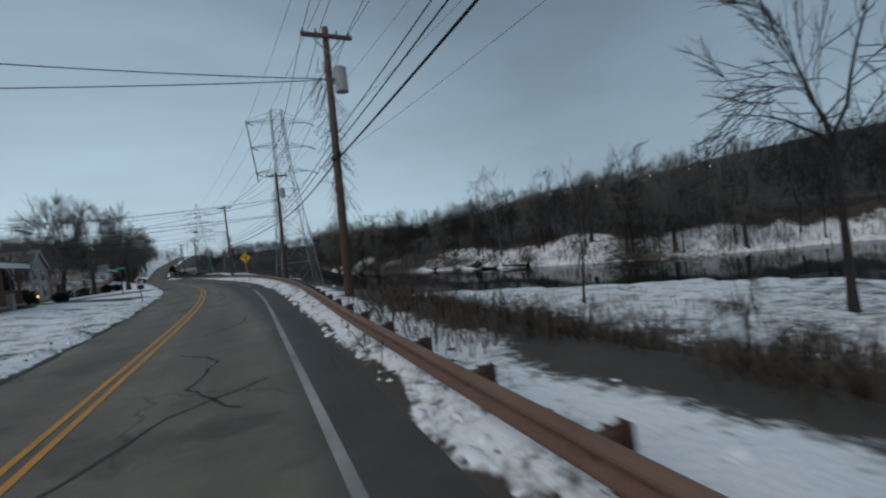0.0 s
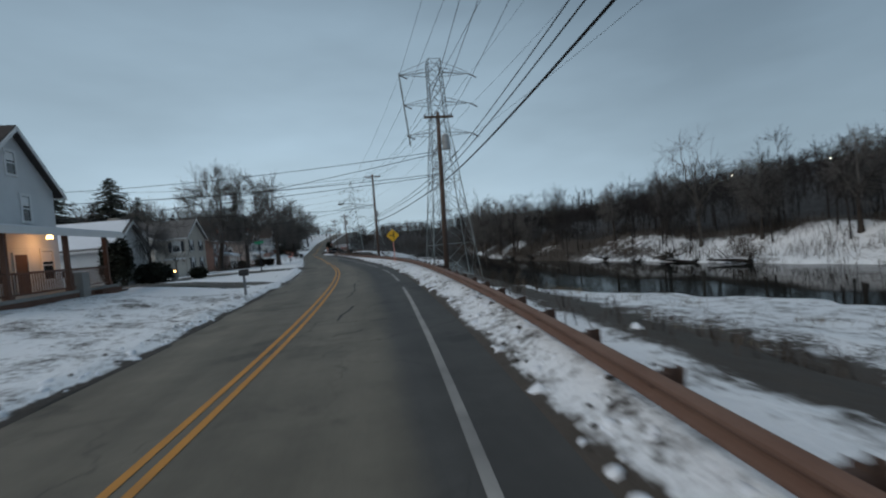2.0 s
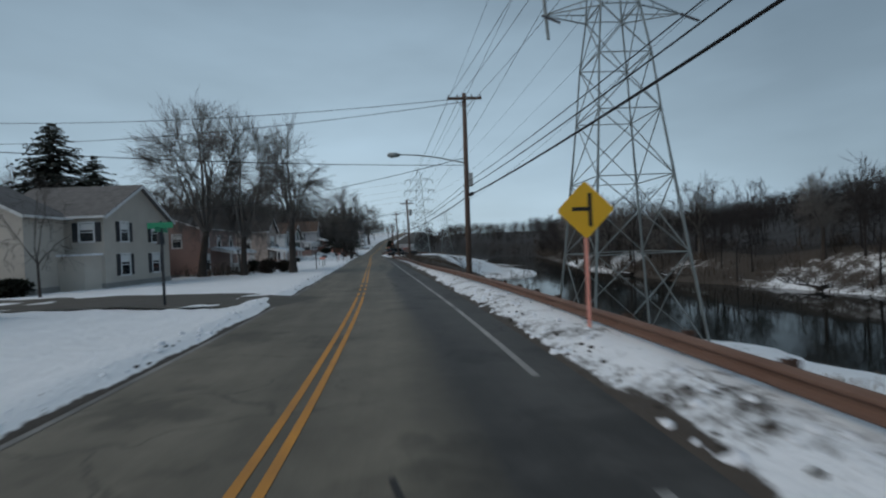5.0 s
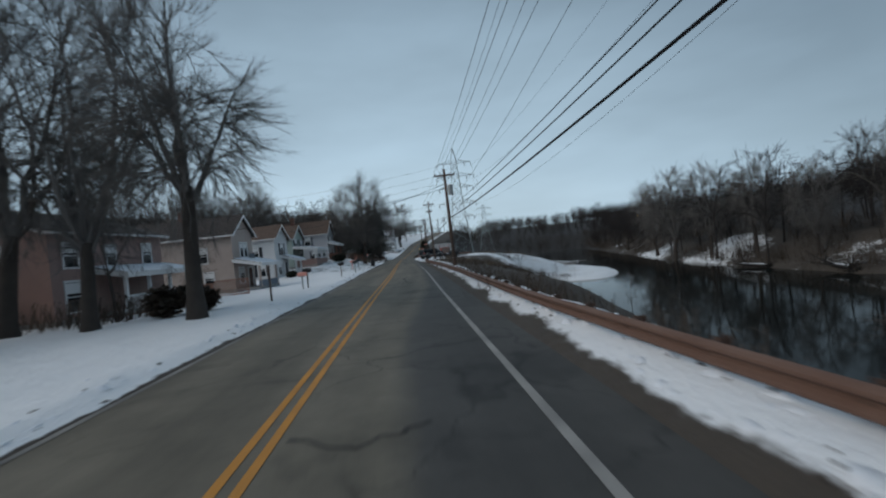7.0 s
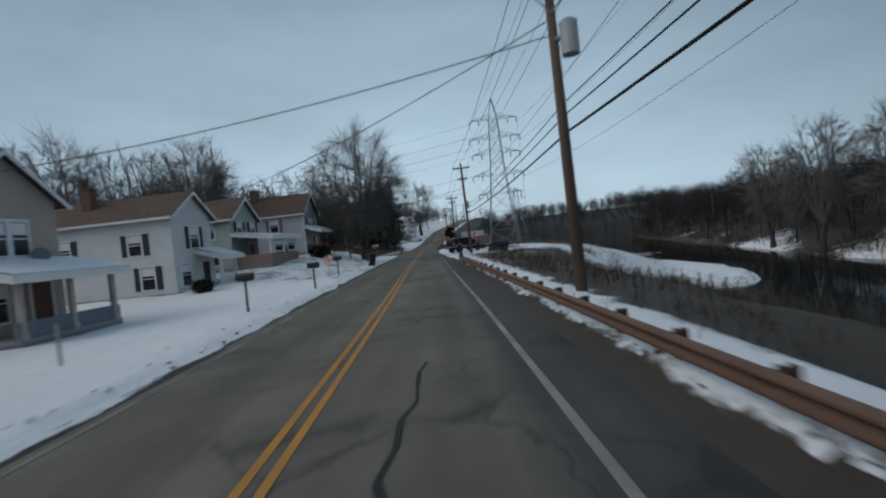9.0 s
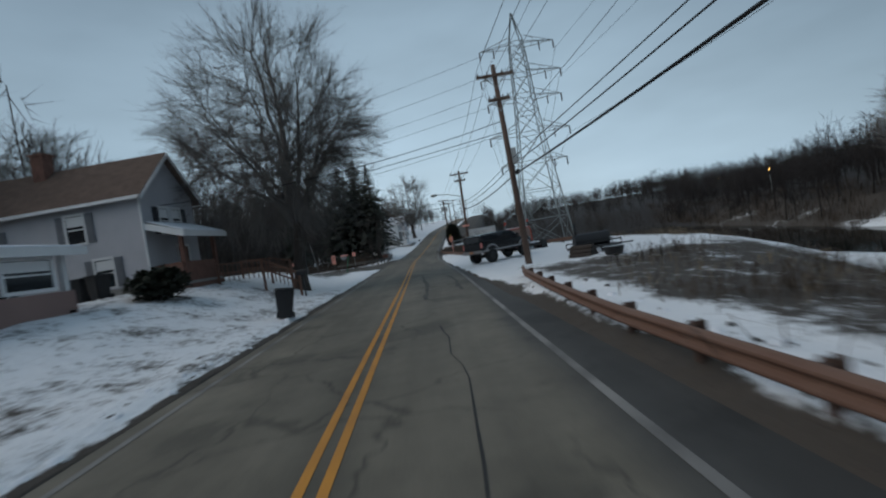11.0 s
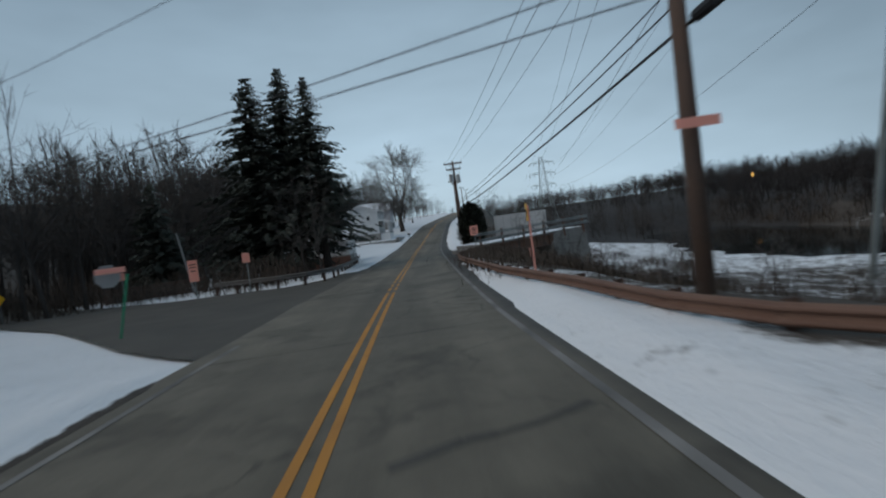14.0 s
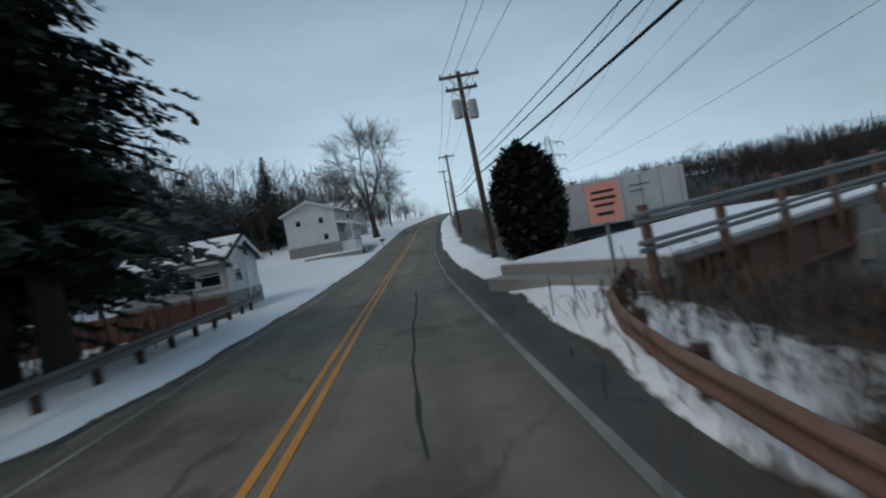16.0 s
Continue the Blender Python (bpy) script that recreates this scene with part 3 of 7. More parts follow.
def ribbon(name, s0, s1, y0, y1, z, material, label, category, cols=2, hstep=1.0, kind="structure", wobble=0.0):
    """A strip that follows the road between two offsets from its centre line."""
    ys = list(np.arange(y0, y1, hstep)) + [y1]
    verts, off = [], []
    for y in ys:
        lo = line_of(s0, y) - s1 / 2 if isinstance(s0, list) else s0
        hi = lo + s1 if isinstance(s0, list) else s1
        for k in range(cols):
            s = lo + (hi - lo) * k / (cols - 1)
            if wobble and k in (0, cols - 1):
                s += wobble * noise.noise((y * 0.35, lo, 2.0))
            verts.append((xc(y) + s, y, zr(y) + z))
            off.append(s + (2.4 - line_of(SEAL, y) if name == "road" else 0.0))
    i, j = np.meshgrid(np.arange(len(ys) - 1), np.arange(cols - 1), indexing="ij")
    a = (i * cols + j).ravel()
    me = fast_mesh(name, verts, np.stack([a, a + 1, a + cols + 1, a + cols], 1), material)
    layer = me.attributes.new("across", "FLOAT", "POINT")
    layer.data.foreach_set("value", np.array(off, np.float32))
    return tagged(new(name, me), label, category, kind=kind)


ground()
road = ribbon("road", -3.25, 4.0, -140, 690, 0.0, M_ASPHALT, "worn grey asphalt two-lane road with sealed strip", "road", cols=13, hstep=1.0, wobble=0.2)

water = Shape()
ys = list(range(-140, 700, 20))
for y0, y1 in zip(ys, ys[1:]):
    a, b, c, d = line_of(NEAR, y0) - 16, line_of(FAR, y0) + 3, line_of(FAR, y1) + 3, line_of(NEAR, y1) - 16
    a, d = max(a, xc(y0) + 7), max(d, xc(y1) + 7)
    water.face((a, y0, WATER), (b, y0, WATER), (c, y1, WATER), (d, y1, WATER))
tagged(part("water", water, M_WATER), "dark calm river reflecting the grey sky", "river", kind="structure")

for s in (-0.16, 0.06):
    for a, b in ((-140, 73.0), (80.2, 184.5), (189.5, 500)):
        ribbon("yellow_line", s, s + 0.10, a, b, 0.006, M_YELLOW, "worn double yellow centre line", "lane marking", hstep=1.0)
    for a in (73.5, 75.6, 77.8):
        ribbon("yellow_line", s, s + 0.10, a, a + 1.1, 0.006, M_YELLOW, "worn yellow dash", "lane marking")
    for a in (185.2, 186.6, 188.2):
        ribbon("yellow_line", s, s + 0.10, a, a + 0.9, 0.006, M_YELLOW, "worn yellow dash", "lane marking")
for a, b in ((-140, 43.5), (46.5, 52), (53, 58), (61, 128), (128, 400)):
    ribbon("white_line", WHITE, 0.11, a, b, 0.006, M_WHITE_LINE if a < 128 else M_FADED_LINE, "worn white edge line", "lane marking")
for a, b in ((50, 178), (194, 400)):
    ribbon("white_line", -2.86, -2.75, a, b, 0.006, M_FADED_LINE, "faded white edge line", "lane marking")


def crack(points, width, material=None):
    """A jagged dark crack as a thin strip on the asphalt: points are (offset, y)."""
    sh, pts = Shape(), []
    for (s0, y0), (s1, y1) in zip(points, points[1:]):
        for k in range(6):
            u = k / 6
            pts.append((s0 + (s1 - s0) * u + random.uniform(-0.06, 0.06), y0 + (y1 - y0) * u + random.uniform(-0.06, 0.06)))
    pts.append(points[-1])
    for (s0, y0), (s1, y1) in zip(pts, pts[1:]):
        d = Vector((s1 - s0, y1 - y0))
        nrm = Vector((-d.y, d.x)).normalized() * width * random.uniform(0.3, 0.7)
        q = [(s0 - nrm.x, y0 - nrm.y), (s1 - nrm.x, y1 - nrm.y), (s1 + nrm.x, y1 + nrm.y), (s0 + nrm.x, y0 + nrm.y)]
        sh.face(*[(xc(y) + s, y, zr(y) + 0.004) for s, y in q])
    part("crack", sh, material or M_CRACK, road, "dark crack in the asphalt" if material is None else "dark tyre mark on the asphalt")


crack([(2.0, 17.0), (1.3, 18.6), (1.6, 20.5), (0.8, 22.0)], 0.05)
crack([(0.3, 15.5), (1.2, 17.4), (2.4, 18.2)], 0.05)
crack([(1.0, 24.3), (1.9, 25.7), (2.1, 27.5)], 0.05)
crack([(1.9, 25.7), (2.6, 25.5)], 0.05)
crack([(0.9, 42.0), (1.1, 44.5), (1.0, 47.5), (1.25, 49.5)], 0.05)
crack([(0.9, 37.0), (1.2, 39.5)], 0.06)
crack([(1.0, 35.0), (1.6, 35.3)], 0.06)
crack([(1.2, 53.5), (1.5, 56.0), (1.1, 58.5)], 0.05)
crack([(0.4, 75.0), (1.3, 75.6), (1.6, 77.0), (1.3, 79.5)], 0.05)
crack([(0.3, 83.0), (1.0, 82.7), (1.7, 83.2)], 0.05)
crack([(0.6, 95.0), (1.4, 95.4)], 0.05)
crack([(1.0, 103.5), (1.3, 105.5), (1.1, 108.5), (1.4, 112.0)], 0.07)
crack([(0.9, 105.6), (1.6, 105.5)], 0.05)
crack([(1.3, 133.5), (1.5, 137.0), (1.3, 141.0)], 0.025)
crack([(0.4, 148.5), (2.4, 149.2)], 0.09, M_TYRE_MARK)
crack([(0.3, 152.6), (2.7, 153.4)], 0.10, M_TYRE_MARK)
crack([(0.6, 172.0), (2.5, 172.8)], 0.10, M_TYRE_MARK)
crack([(-2.8, 176.5), (2.6, 177.2)], 0.03)
crack([(1.6, 162.0), (1.7, 167.0), (1.5, 171.0)], 0.03)
crack([(1.4, 199.0), (1.35, 204.0), (1.5, 212.0)], 0.05)
for s, a, b in ((1.0, 146.0, 157.0), (2.3, 147.5, 155.0)):
    crack([(s, a), (s + 0.1, (a + b) / 2), (s - 0.1, b)], 0.15, M_TYRE_MARK)


def lane_strip(name, line, width, material, label, category, lift=0.05):
    """A strip draped over the ground along a line of (x, y)."""
    sh, pts = Shape(), []
    for (x0, y0), (x1, y1) in zip(line, line[1:]):
        k = max(int(math.hypot(x1 - x0, y1 - y0) / 1.5), 1)
        pts += [(x0 + (x1 - x0) * i / k, y0 + (y1 - y0) * i / k) for i in range(k)]
    pts.append(line[-1])
    rows = []
    for i, (x, y) in enumerate(pts):
        a, b = pts[max(i - 1, 0)], pts[min(i + 1, len(pts) - 1)]
        d = Vector((b[0] - a[0], b[1] - a[1])).normalized()
        rows.append([(x - d.y * o * width, y + d.x * o * width) for o in (-0.5, -0.25, 0, 0.25, 0.5)])
    drape(sh, rows, lift)
    return tagged(part(name, sh, material), label, category, kind="structure")


def drape(sh, rows, lift):
    """Quads between rows of (x, y), laid on the ground and slipped under the main road."""
    for r0, r1 in zip(rows, rows[1:]):
        for k in range(len(r0) - 1):
            q = [r0[k], r0[k + 1], r1[k + 1], r1[k]]
            sh.face(*[(x, y, zr(y) - 0.02 if abs(x - xc(y)) < 3.4 else max(land(x, y) + lift, zr(y) - 0.015)) for x, y in q])


def between(line, n):
    """n points at even steps of the index along a line."""
    out = []
    for i in range(n):
        u = i / (n - 1) * (len(line) - 1)
        k = min(int(u), len(line) - 2)
        (x0, y0), (x1, y1) = line[k], line[k + 1]
        out.append((x0 + (x1 - x0) * (u - k), y0 + (y1 - y0) * (u - k)))
    return out


M_ASPHALT_SIDE = mat("side road asphalt", (0.100, 0.090, 0.075), 0.8, 0.35, 0.5, 0.2, 60)
SIDE_NEAR = [(-7.9, 175.5), (-10.0, 177.2), (-13.0, 179.4), (-20.0, 185.5), (-32.0, 194.0), (-70.0, 222.0)]
SIDE_FAR = [(-9.0, 207.0), (-11.9, 200.0), (-14.8, 195.2), (-20.7, 195.4), (-31.0, 200.2), (-70.0, 228.0)]
side_sheet = Shape()
drape(side_sheet, [[(a[0] + (b[0] - a[0]) * k / 24, a[1] + (b[1] - a[1]) * k / 24) for k in range(25)] for a, b in zip(between(SIDE_NEAR, 46), between(SIDE_FAR, 46))], 0.07)
tagged(part("side_road", side_sheet, M_ASPHALT_SIDE), "wide grey asphalt side road leading off", "side road", kind="structure")
lane_strip("driveway", [(0.5, 51.5), (-5, 53), (-14, 56)], 3.4, M_ASPHALT_SIDE, "dark wet asphalt driveway", "driveway")
lane_strip("side_street", [(0.3, 71.5), (-6, 73.5), (-20, 77), (-40, 82)], 4.6, M_ASPHALT_SIDE, "dark asphalt side street mouth", "side street")

# ---- guardrails ----
W_OUT = [(0.0, 0.0), (0.03, 0.012), (0.066, 0.04), (0.07, 0.058), (0.066, 0.076), (0.02, 0.112), (0.016, 0.13), (0.02, 0.148), (0.066, 0.184), (0.07, 0.202), (0.066, 0.22), (0.03, 0.248), (0.0, 0.26)]


def beam_panel(length):
    """One corrugated rail panel along y, facing -x, with its thickness."""
    outline = [(-x, z) for x, z in W_OUT] + [(-x + 0.009, z) for x, z in reversed(W_OUT)]
    sh = Shape()
    n, k = 0, len(outline)
    sh.v = [(x, 0, z) for x, z in outline] + [(x, length, z) for x, z in outline]
    sh.f = [((i + 1) % k, i, k + i, k + (i + 1) % k) for i in range(k)]
    return sh


def guardrail(line, label, spacing=1.59, low=0.27, flip=1, skin=M_RUST):
    """A weathering steel guardrail along a line of (x, y): panels and posts are parts."""
    pts, total = [], 0.0
    rail = thing("guardrail", (0, 0, 0), label, "guardrail")
    dense = []
    for (x0, y0), (x1, y1) in zip(line, line[1:]):
        k = max(int(math.hypot(x1 - x0, y1 - y0) / 0.1), 1)
        dense += [(x0 + (x1 - x0) * i / k, y0 + (y1 - y0) * i / k) for i in range(k)]
    dense.append(line[-1])
    at = [dense[0]]
    for p in dense:
        if math.hypot(p[0] - at[-1][0], p[1] - at[-1][1]) >= spacing:
            at.append(p)
    panel = beam_panel(1.0).mesh("rail_panel", skin)
    block = Shape().box(0.006, 0.11, -0.055, 0.055, low + 0.02, low + 0.24).mesh("block", M_POST)
    post = Shape().box(0.11, 0.115, -0.065, 0.065, -1.0, low + 0.27).box(0.115, 0.225, -0.004, 0.004, -1.0, low + 0.27).box(0.225, 0.23, -0.065, 0.065, -1.0, low + 0.27).mesh("post", M_POST)
    bolt = Shape().tube((-0.034, 0, low + 0.13), (-0.004, 0, low + 0.13), 0.016, 0.016, 6).mesh("bolt", M_POST)
    for (x0, y0), (x1, y1) in zip(at, at[1:]):
        ob = part("rail_panel", panel, skin, rail)
        z0, z1 = zr(y0), zr(y1)
        d = Vector((x1 - x0, y1 - y0, z1 - z0))
        turn = math.degrees(math.atan2(-d.x, d.y))
        ob.matrix_basis = pose(x0, y0, z0 + low, math.degrees(math.atan2(d.z, math.hypot(d.x, d.y))), 0, turn) @ Matrix.Diagonal((flip, d.length + 0.03, 1, 1))
        ob = part("post", post, M_POST, rail)
        ob.matrix_basis = pose(x0, y0, z0, 0, random.uniform(-1, 1), turn) @ Matrix.Diagonal((flip, 1, 1, 1))
        for name, me in (("block", block), ("bolt", bolt)):
            bit = part(name, me, M_POST, ob)
    return rail


RAIL_OFF = [(-150, 3.95), (14, 3.98), (20, 4.05), (28, 4.3), (34, 4.5), (48, 4.75), (56, 4.9), (70, 4.85), (79, 4.72), (89, 4.4), (105, 4.4), (120, 4.1), (134, 3.85), (138, 3.8), (142, 4.0), (146, 4.3), (149, 4.9)]
guardrail([(xc(y) + line_of(RAIL_OFF, y), y) for y in spaced((-24, 149, 1.5))], "long rust-brown steel guardrail along the river side")
guardrail([(8.0, 167.5), (3.5, 169.5), (0.3, 171.3), (-1.2, 172.8), (-1.9, 174.8), (-2.4, 178.5), (-3.3, 183.1), (-3.8, 187.5), (-4.25, 191.6), (-4.5, 195.5), (-4.5, 198.3), (-4.3, 200.3), (-3.7, 202.4), (-1.7, 205.9), (0.9, 213)], "rust-brown steel guardrail curving away at the bridge")
guardrail([(-19.5, 196.5), (-16.5, 195.2), (-14.2, 194.4), (-12.7, 195.3), (-12.4, 198), (-12.7, 202), (-13.4, 208), (-14.2, 214), (-14.9, 217.8)], "dull grey galvanised guardrail below the spruces", low=0.48, flip=-1, skin=M_GALVANISED)

# ---- utility poles ----


def utility_pole(x, y, zb, ztop, arms, label, lean=(0, 0), transformer=0, lamp=0.0, box=False, reach=2.5):
    p = thing("utility_pole", (x, y, zb), label, "utility pole", "poles along the river side")
    h = ztop - zb
    top = Vector((lean[0], lean[1], h))

    def on(z):
        return top * (z / h)

    part("shaft", Shape().tube((0, 0, -0.6), top, 0.16, 0.105, 12), M_POLE, p, smooth=True)
    for d, half in arms:
        c = on(h - d)
        part("crossarm", Shape().box(c.x - half, c.x + half, c.y - 0.19, c.y - 0.08, c.z - 0.06, c.z + 0.06), M_POLE, p)
        for k in (-1, -0.45, 0.45, 1):
            part("insulator", Shape().tube((c.x + k * (half - 0.08), c.y - 0.13, c.z + 0.06), (c.x + k * (half - 0.08), c.y - 0.13, c.z + 0.2), 0.045, 0.03, 8), M_INSUL, p)
        for k in (-1, 1):
            part("brace", Shape().tube((c.x + k * half * 0.55, c.y - 0.1, c.z - 0.05), (c.x, c.y - 0.1, c.z - 0.55), 0.02, 0.02, 5), M_STEEL, p)
    for k in range(transformer):
        c = on(h - 1.75 - 0.1 * k)
        side = (-1, 1)[k] if transformer > 1 else 1
        can = part("transformer", Shape().tube((c.x + side * 0.36, c.y - 0.1, c.z - 0.42), (c.x + side * 0.36, c.y - 0.1, c.z + 0.36), 0.22, 0.22, 14), M_TRANS, p, "grey transformer can", smooth=False)
        part("lid", Shape().tube((c.x + side * 0.36, c.y - 0.1, c.z + 0.36), (c.x + side * 0.36, c.y - 0.1, c.z + 0.44), 0.23, 0.13, 14), M_TRANS, can)
        part("bracket", Shape().box(min(0, side * 0.2) + c.x, max(0, side * 0.2) + c.x, c.y - 0.14, c.y - 0.06, c.z - 0.05, c.z + 0.05), M_STEEL, p)
    if lamp:
        c = on(lamp)
        pts = [(c.x - reach * u, c.y, c.z + 0.55 * math.sin(u * 1.5)) for u in (0, 0.2, 0.4, 0.6, 0.8, 1.0)]
        part("lamp_arm", Shape().chain(pts, 0.035, 6), M_STEEL, p)
        e = pts[-1]
        head = Shape()
        for a, b, r0, r1 in ((0.0, 0.15, 0.05, 0.12), (0.15, 0.5, 0.12, 0.15), (0.5, 0.68, 0.15, 0.06)):
            head.tube((e[0] - a, e[1], e[2]), (e[0] - b, e[1], e[2] - 0.02), r0, r1, 10)
        part("lamp_head", head, M_STEEL, p, "cobra-head street lamp, unlit", smooth=True)
    if box:
        c = on(h * 0.55)
        part("box", Shape().box(c.x + 0.1, c.x + 0.32, c.y - 0.16, c.y + 0.16, c.z - 0.35, c.z + 0.35), M_TRANS, p, bevel=0.02)
    return p


POLES = [(7.05, 26.0, -0.4, 9.15), (9.6, 51.9, -0.5, 9.05), (7.5, 79.0, -0.3, 9.75), (4.2, 116.6, -0.2, 8.2), (1.6, 152.4, 0.0, 9.35), (-0.75, 176.2, 0.0, 8.25), (-3.6, 217.2, 0.3, 9.35), (-3.4, 247, 1.5, 11.0), (-2.6, 282, 5.0, 14.5), (0.0, 320, 7.6, 17), (3.0, 360, 10.2, 20)]
LEANS = [(0.42, 0), (0.35, 0), (0.15, 0), (-0.12, 0), (-0.22, 0), (0.15, 0), (-0.15, 0), (0, 0), (0, 0), (0, 0), (0, 0)]
utility_pole(*POLES[0], [(0.35, 0.85)], "tall brown wooden utility pole with a transformer", LEANS[0], 1)
utility_pole(*POLES[1], [(0.3, 0.85)], "brown wooden utility pole with transformer behind the guardrail", LEANS[1], 1)
utility_pole(*POLES[2], [(0.3, 0.9)], "brown wooden utility pole with a street lamp arm", LEANS[2], 0, 6.4, True, 3.4)
utility_pole(*POLES[3], [(0.55, 0.85)], "brown wooden utility pole standing by the river bank", LEANS[3], 1)
utility_pole(*POLES[4], [(0.5, 0.85), (1.6, 0.5)], "leaning wooden utility pole beside the snowy lot", LEANS[4], 0, 0.0, True)
utility_pole(*POLES[5], [(0.3, 0.9), (0.95, 0.55)], "wooden utility pole with street lamp and two crossarms", LEANS[5], 0, 5.75, False, 2.35)
utility_pole(*POLES[6], [(0.25, 0.95), (0.85, 0.75)], "wooden utility pole carrying two grey transformers", LEANS[6], 2)


def vines(pole_index, z0, z1, n, seed):
    """Bare vines that climb a pole and hang off it."""
    r = random.Random(seed)
    x, y, zb, zt = POLES[pole_index]
    sh = Shape()
    for _ in range(n):
        a, z = r.uniform(0, 6.28), r.uniform(z0, z1)
        p = Vector((0.14 * math.cos(a), 0.14 * math.sin(a), z))
        pts = [p]
        for k in range(4):
            a += r.uniform(-0.8, 0.8)
            pts.append(pts[-1] + Vector((0.13 * math.cos(a), 0.13 * math.sin(a), r.uniform(-0.35, 0.12))))
        sh.chain(pts, [0.012, 0.010, 0.008, 0.007, 0.005], 3)
    v = thing("vine", (x + LEANS[pole_index][0] * 0.5, y, zb), "bare brown vines climbing the utility pole", "vine")
    tagged(part("brush", sh, M_BRUSH, v), kind="stuff")


vines(0, 2.5, 8.6, 150, 3)
vines(1, 3.0, 8.2, 150, 4)
for p, le in zip(POLES[7:], LEANS[7:]):
    utility_pole(*p, [(0.3, 0.9)], "wooden utility pole on the rising road", le)


def strand(a, b, sag, n=14):
    return [tuple(Vector(a).lerp(Vector(b), i / n) - Vector((0, 0, sag * 4 * (i / n) * (1 - i / n)))) for i in range(n + 1)]


def wire(a, b, sag, r, material=M_WIRE, name="overhead_wire", label="thin dark overhead wire between poles"):
    tagged(part(name, Shape().chain(strand(a, b, sag), r, 4), material), label, "wire", "overhead wires")


tops = [(4.0, -6.0, 9.2, (0, 0), 0.0), *[(x, y, z, le, zb) for (x, y, zb, z), le in zip(POLES, LEANS)]]
for (x0, y0, z0, l0, b0), (x1, y1, z1, l1, b1) in zip(tops, tops[1:]):
    for k in (-0.75, -0.2, 0.75):
        wire((x0 + l0[0] + k, y0 - 0.13, z0 - 0.12), (x1 + l1[0] + k, y1 - 0.13, z1 - 0.12), 0.45, 0.011)
LOW = [5.4, 4.8, 5.0, 4.4, 4.2, 4.3, 4.5, 4.5, 6.2, 9.7, 12.3, 14.9]
for i in range(len(tops) - 1):
    (x0, y0, _, l0, _), (x1, y1, _, l1, _) = tops[i], tops[i + 1]
    for up, r in ((0.74, 0.016), (0.44, 0.020), (0.0, 0.034)):
        wire((x0 + l0[0] * 0.5 + 0.1, y0, LOW[i] + up), (x1 + l1[0] * 0.5 + 0.1, y1, LOW[i + 1] + up), 0.25, r, M_CABLE, "black_cable", "thick black communication cable between poles")
for (x, y, z), u in (((7.6, 79.0, 4.4), 0.12), ((1.5, 152.4, 4.3), 0.05), ((-0.7, 176.2, 4.5), 0.06), ((6.95, 26.0, 4.7), 0.0)):
    tagged(part("splice_case", Shape().tube((x + 0.15, y - 0.9, z), (x + 0.15, y - 0.3, z + 0.02), 0.10, 0.10, 10), M_CABLE), "black cable splice case on the line", "splice case", "overhead wires")
# service drops across the road
for a, b, sag in (((7.35, 26.0, 7.43), (-16, 26.8, 8.6), 0.4), ((7.35, 26.0, 7.4), (-16, 26.9, 6.7), 0.3), ((9.75, 51.9, 6.8), (-18, 62.0, 7.4), 0.4), ((9.75, 51.9, 6.7), (-11.5, 60.9, 5.1), 0.2), ((9.75, 51.9, 5.5), (-16, 57.8, 6.1), 0.3), ((9.75, 51.9, 5.4), (-20, 64.0, 5.8), 0.3), ((7.6, 79.0, 9.5), (-24, 84.5, 10.6), 0.5), ((7.6, 79.0, 9.3), (-24, 87, 9.8), 0.5), ((7.6, 79.0, 6.4), (-14, 93, 5.6), 0.5), ((7.6, 79.0, 6.0), (-24, 66, 6.5), 0.5), ((4.1, 116.6, 7.0), (-14.5, 132, 5.5), 0.5), ((4.1, 116.6, 6.6), (-15, 118, 5.2), 0.4), ((1.45, 152.4, 6.8), (-15, 152, 5.6), 0.5), ((1.45, 152.4, 6.3), (-30, 166, 7), 0.5), ((-0.65, 176.2, 5.6), (-45, 196, 7.5), 0.7), ((-0.65, 176.2, 5.1), (-45, 193, 6.8), 0.7)):
    wire(a, b, sag, 0.016, M_CABLE, "service_drop", "black service line crossing the road")

# ---- lattice towers ----


def lattice_body(levels):
    """Four legs and crossed bracing through levels of (z, half width)."""
    legs, brace = [], Shape()
    for sx, sy in ((-1, -1), (1, -1), (1, 1), (-1, 1)):
        legs.append(Shape().chain([(sx * w, sy * w, z) for z, w in levels], [0.075 if z < 8 else 0.055 for z, w in levels], 4))
    for (z0, a), (z1, b) in zip(levels, levels[1:]):
        c0 = [(sx * a, sy * a, z0) for sx, sy in ((-1, -1), (1, -1), (1, 1), (-1, 1))]
        c1 = [(sx * b, sy * b, z1) for sx, sy in ((-1, -1), (1, -1), (1, 1), (-1, 1))]
        for i in range(4):
            j = (i + 1) % 4
            brace.tube(c0[i], c1[j], 0.032, 0.032, 4, False)
            brace.tube(c0[j], c1[i], 0.032, 0.032, 4, False)
            brace.tube(c1[i], c1[j], 0.035, 0.035, 4, False)
    return legs, brace


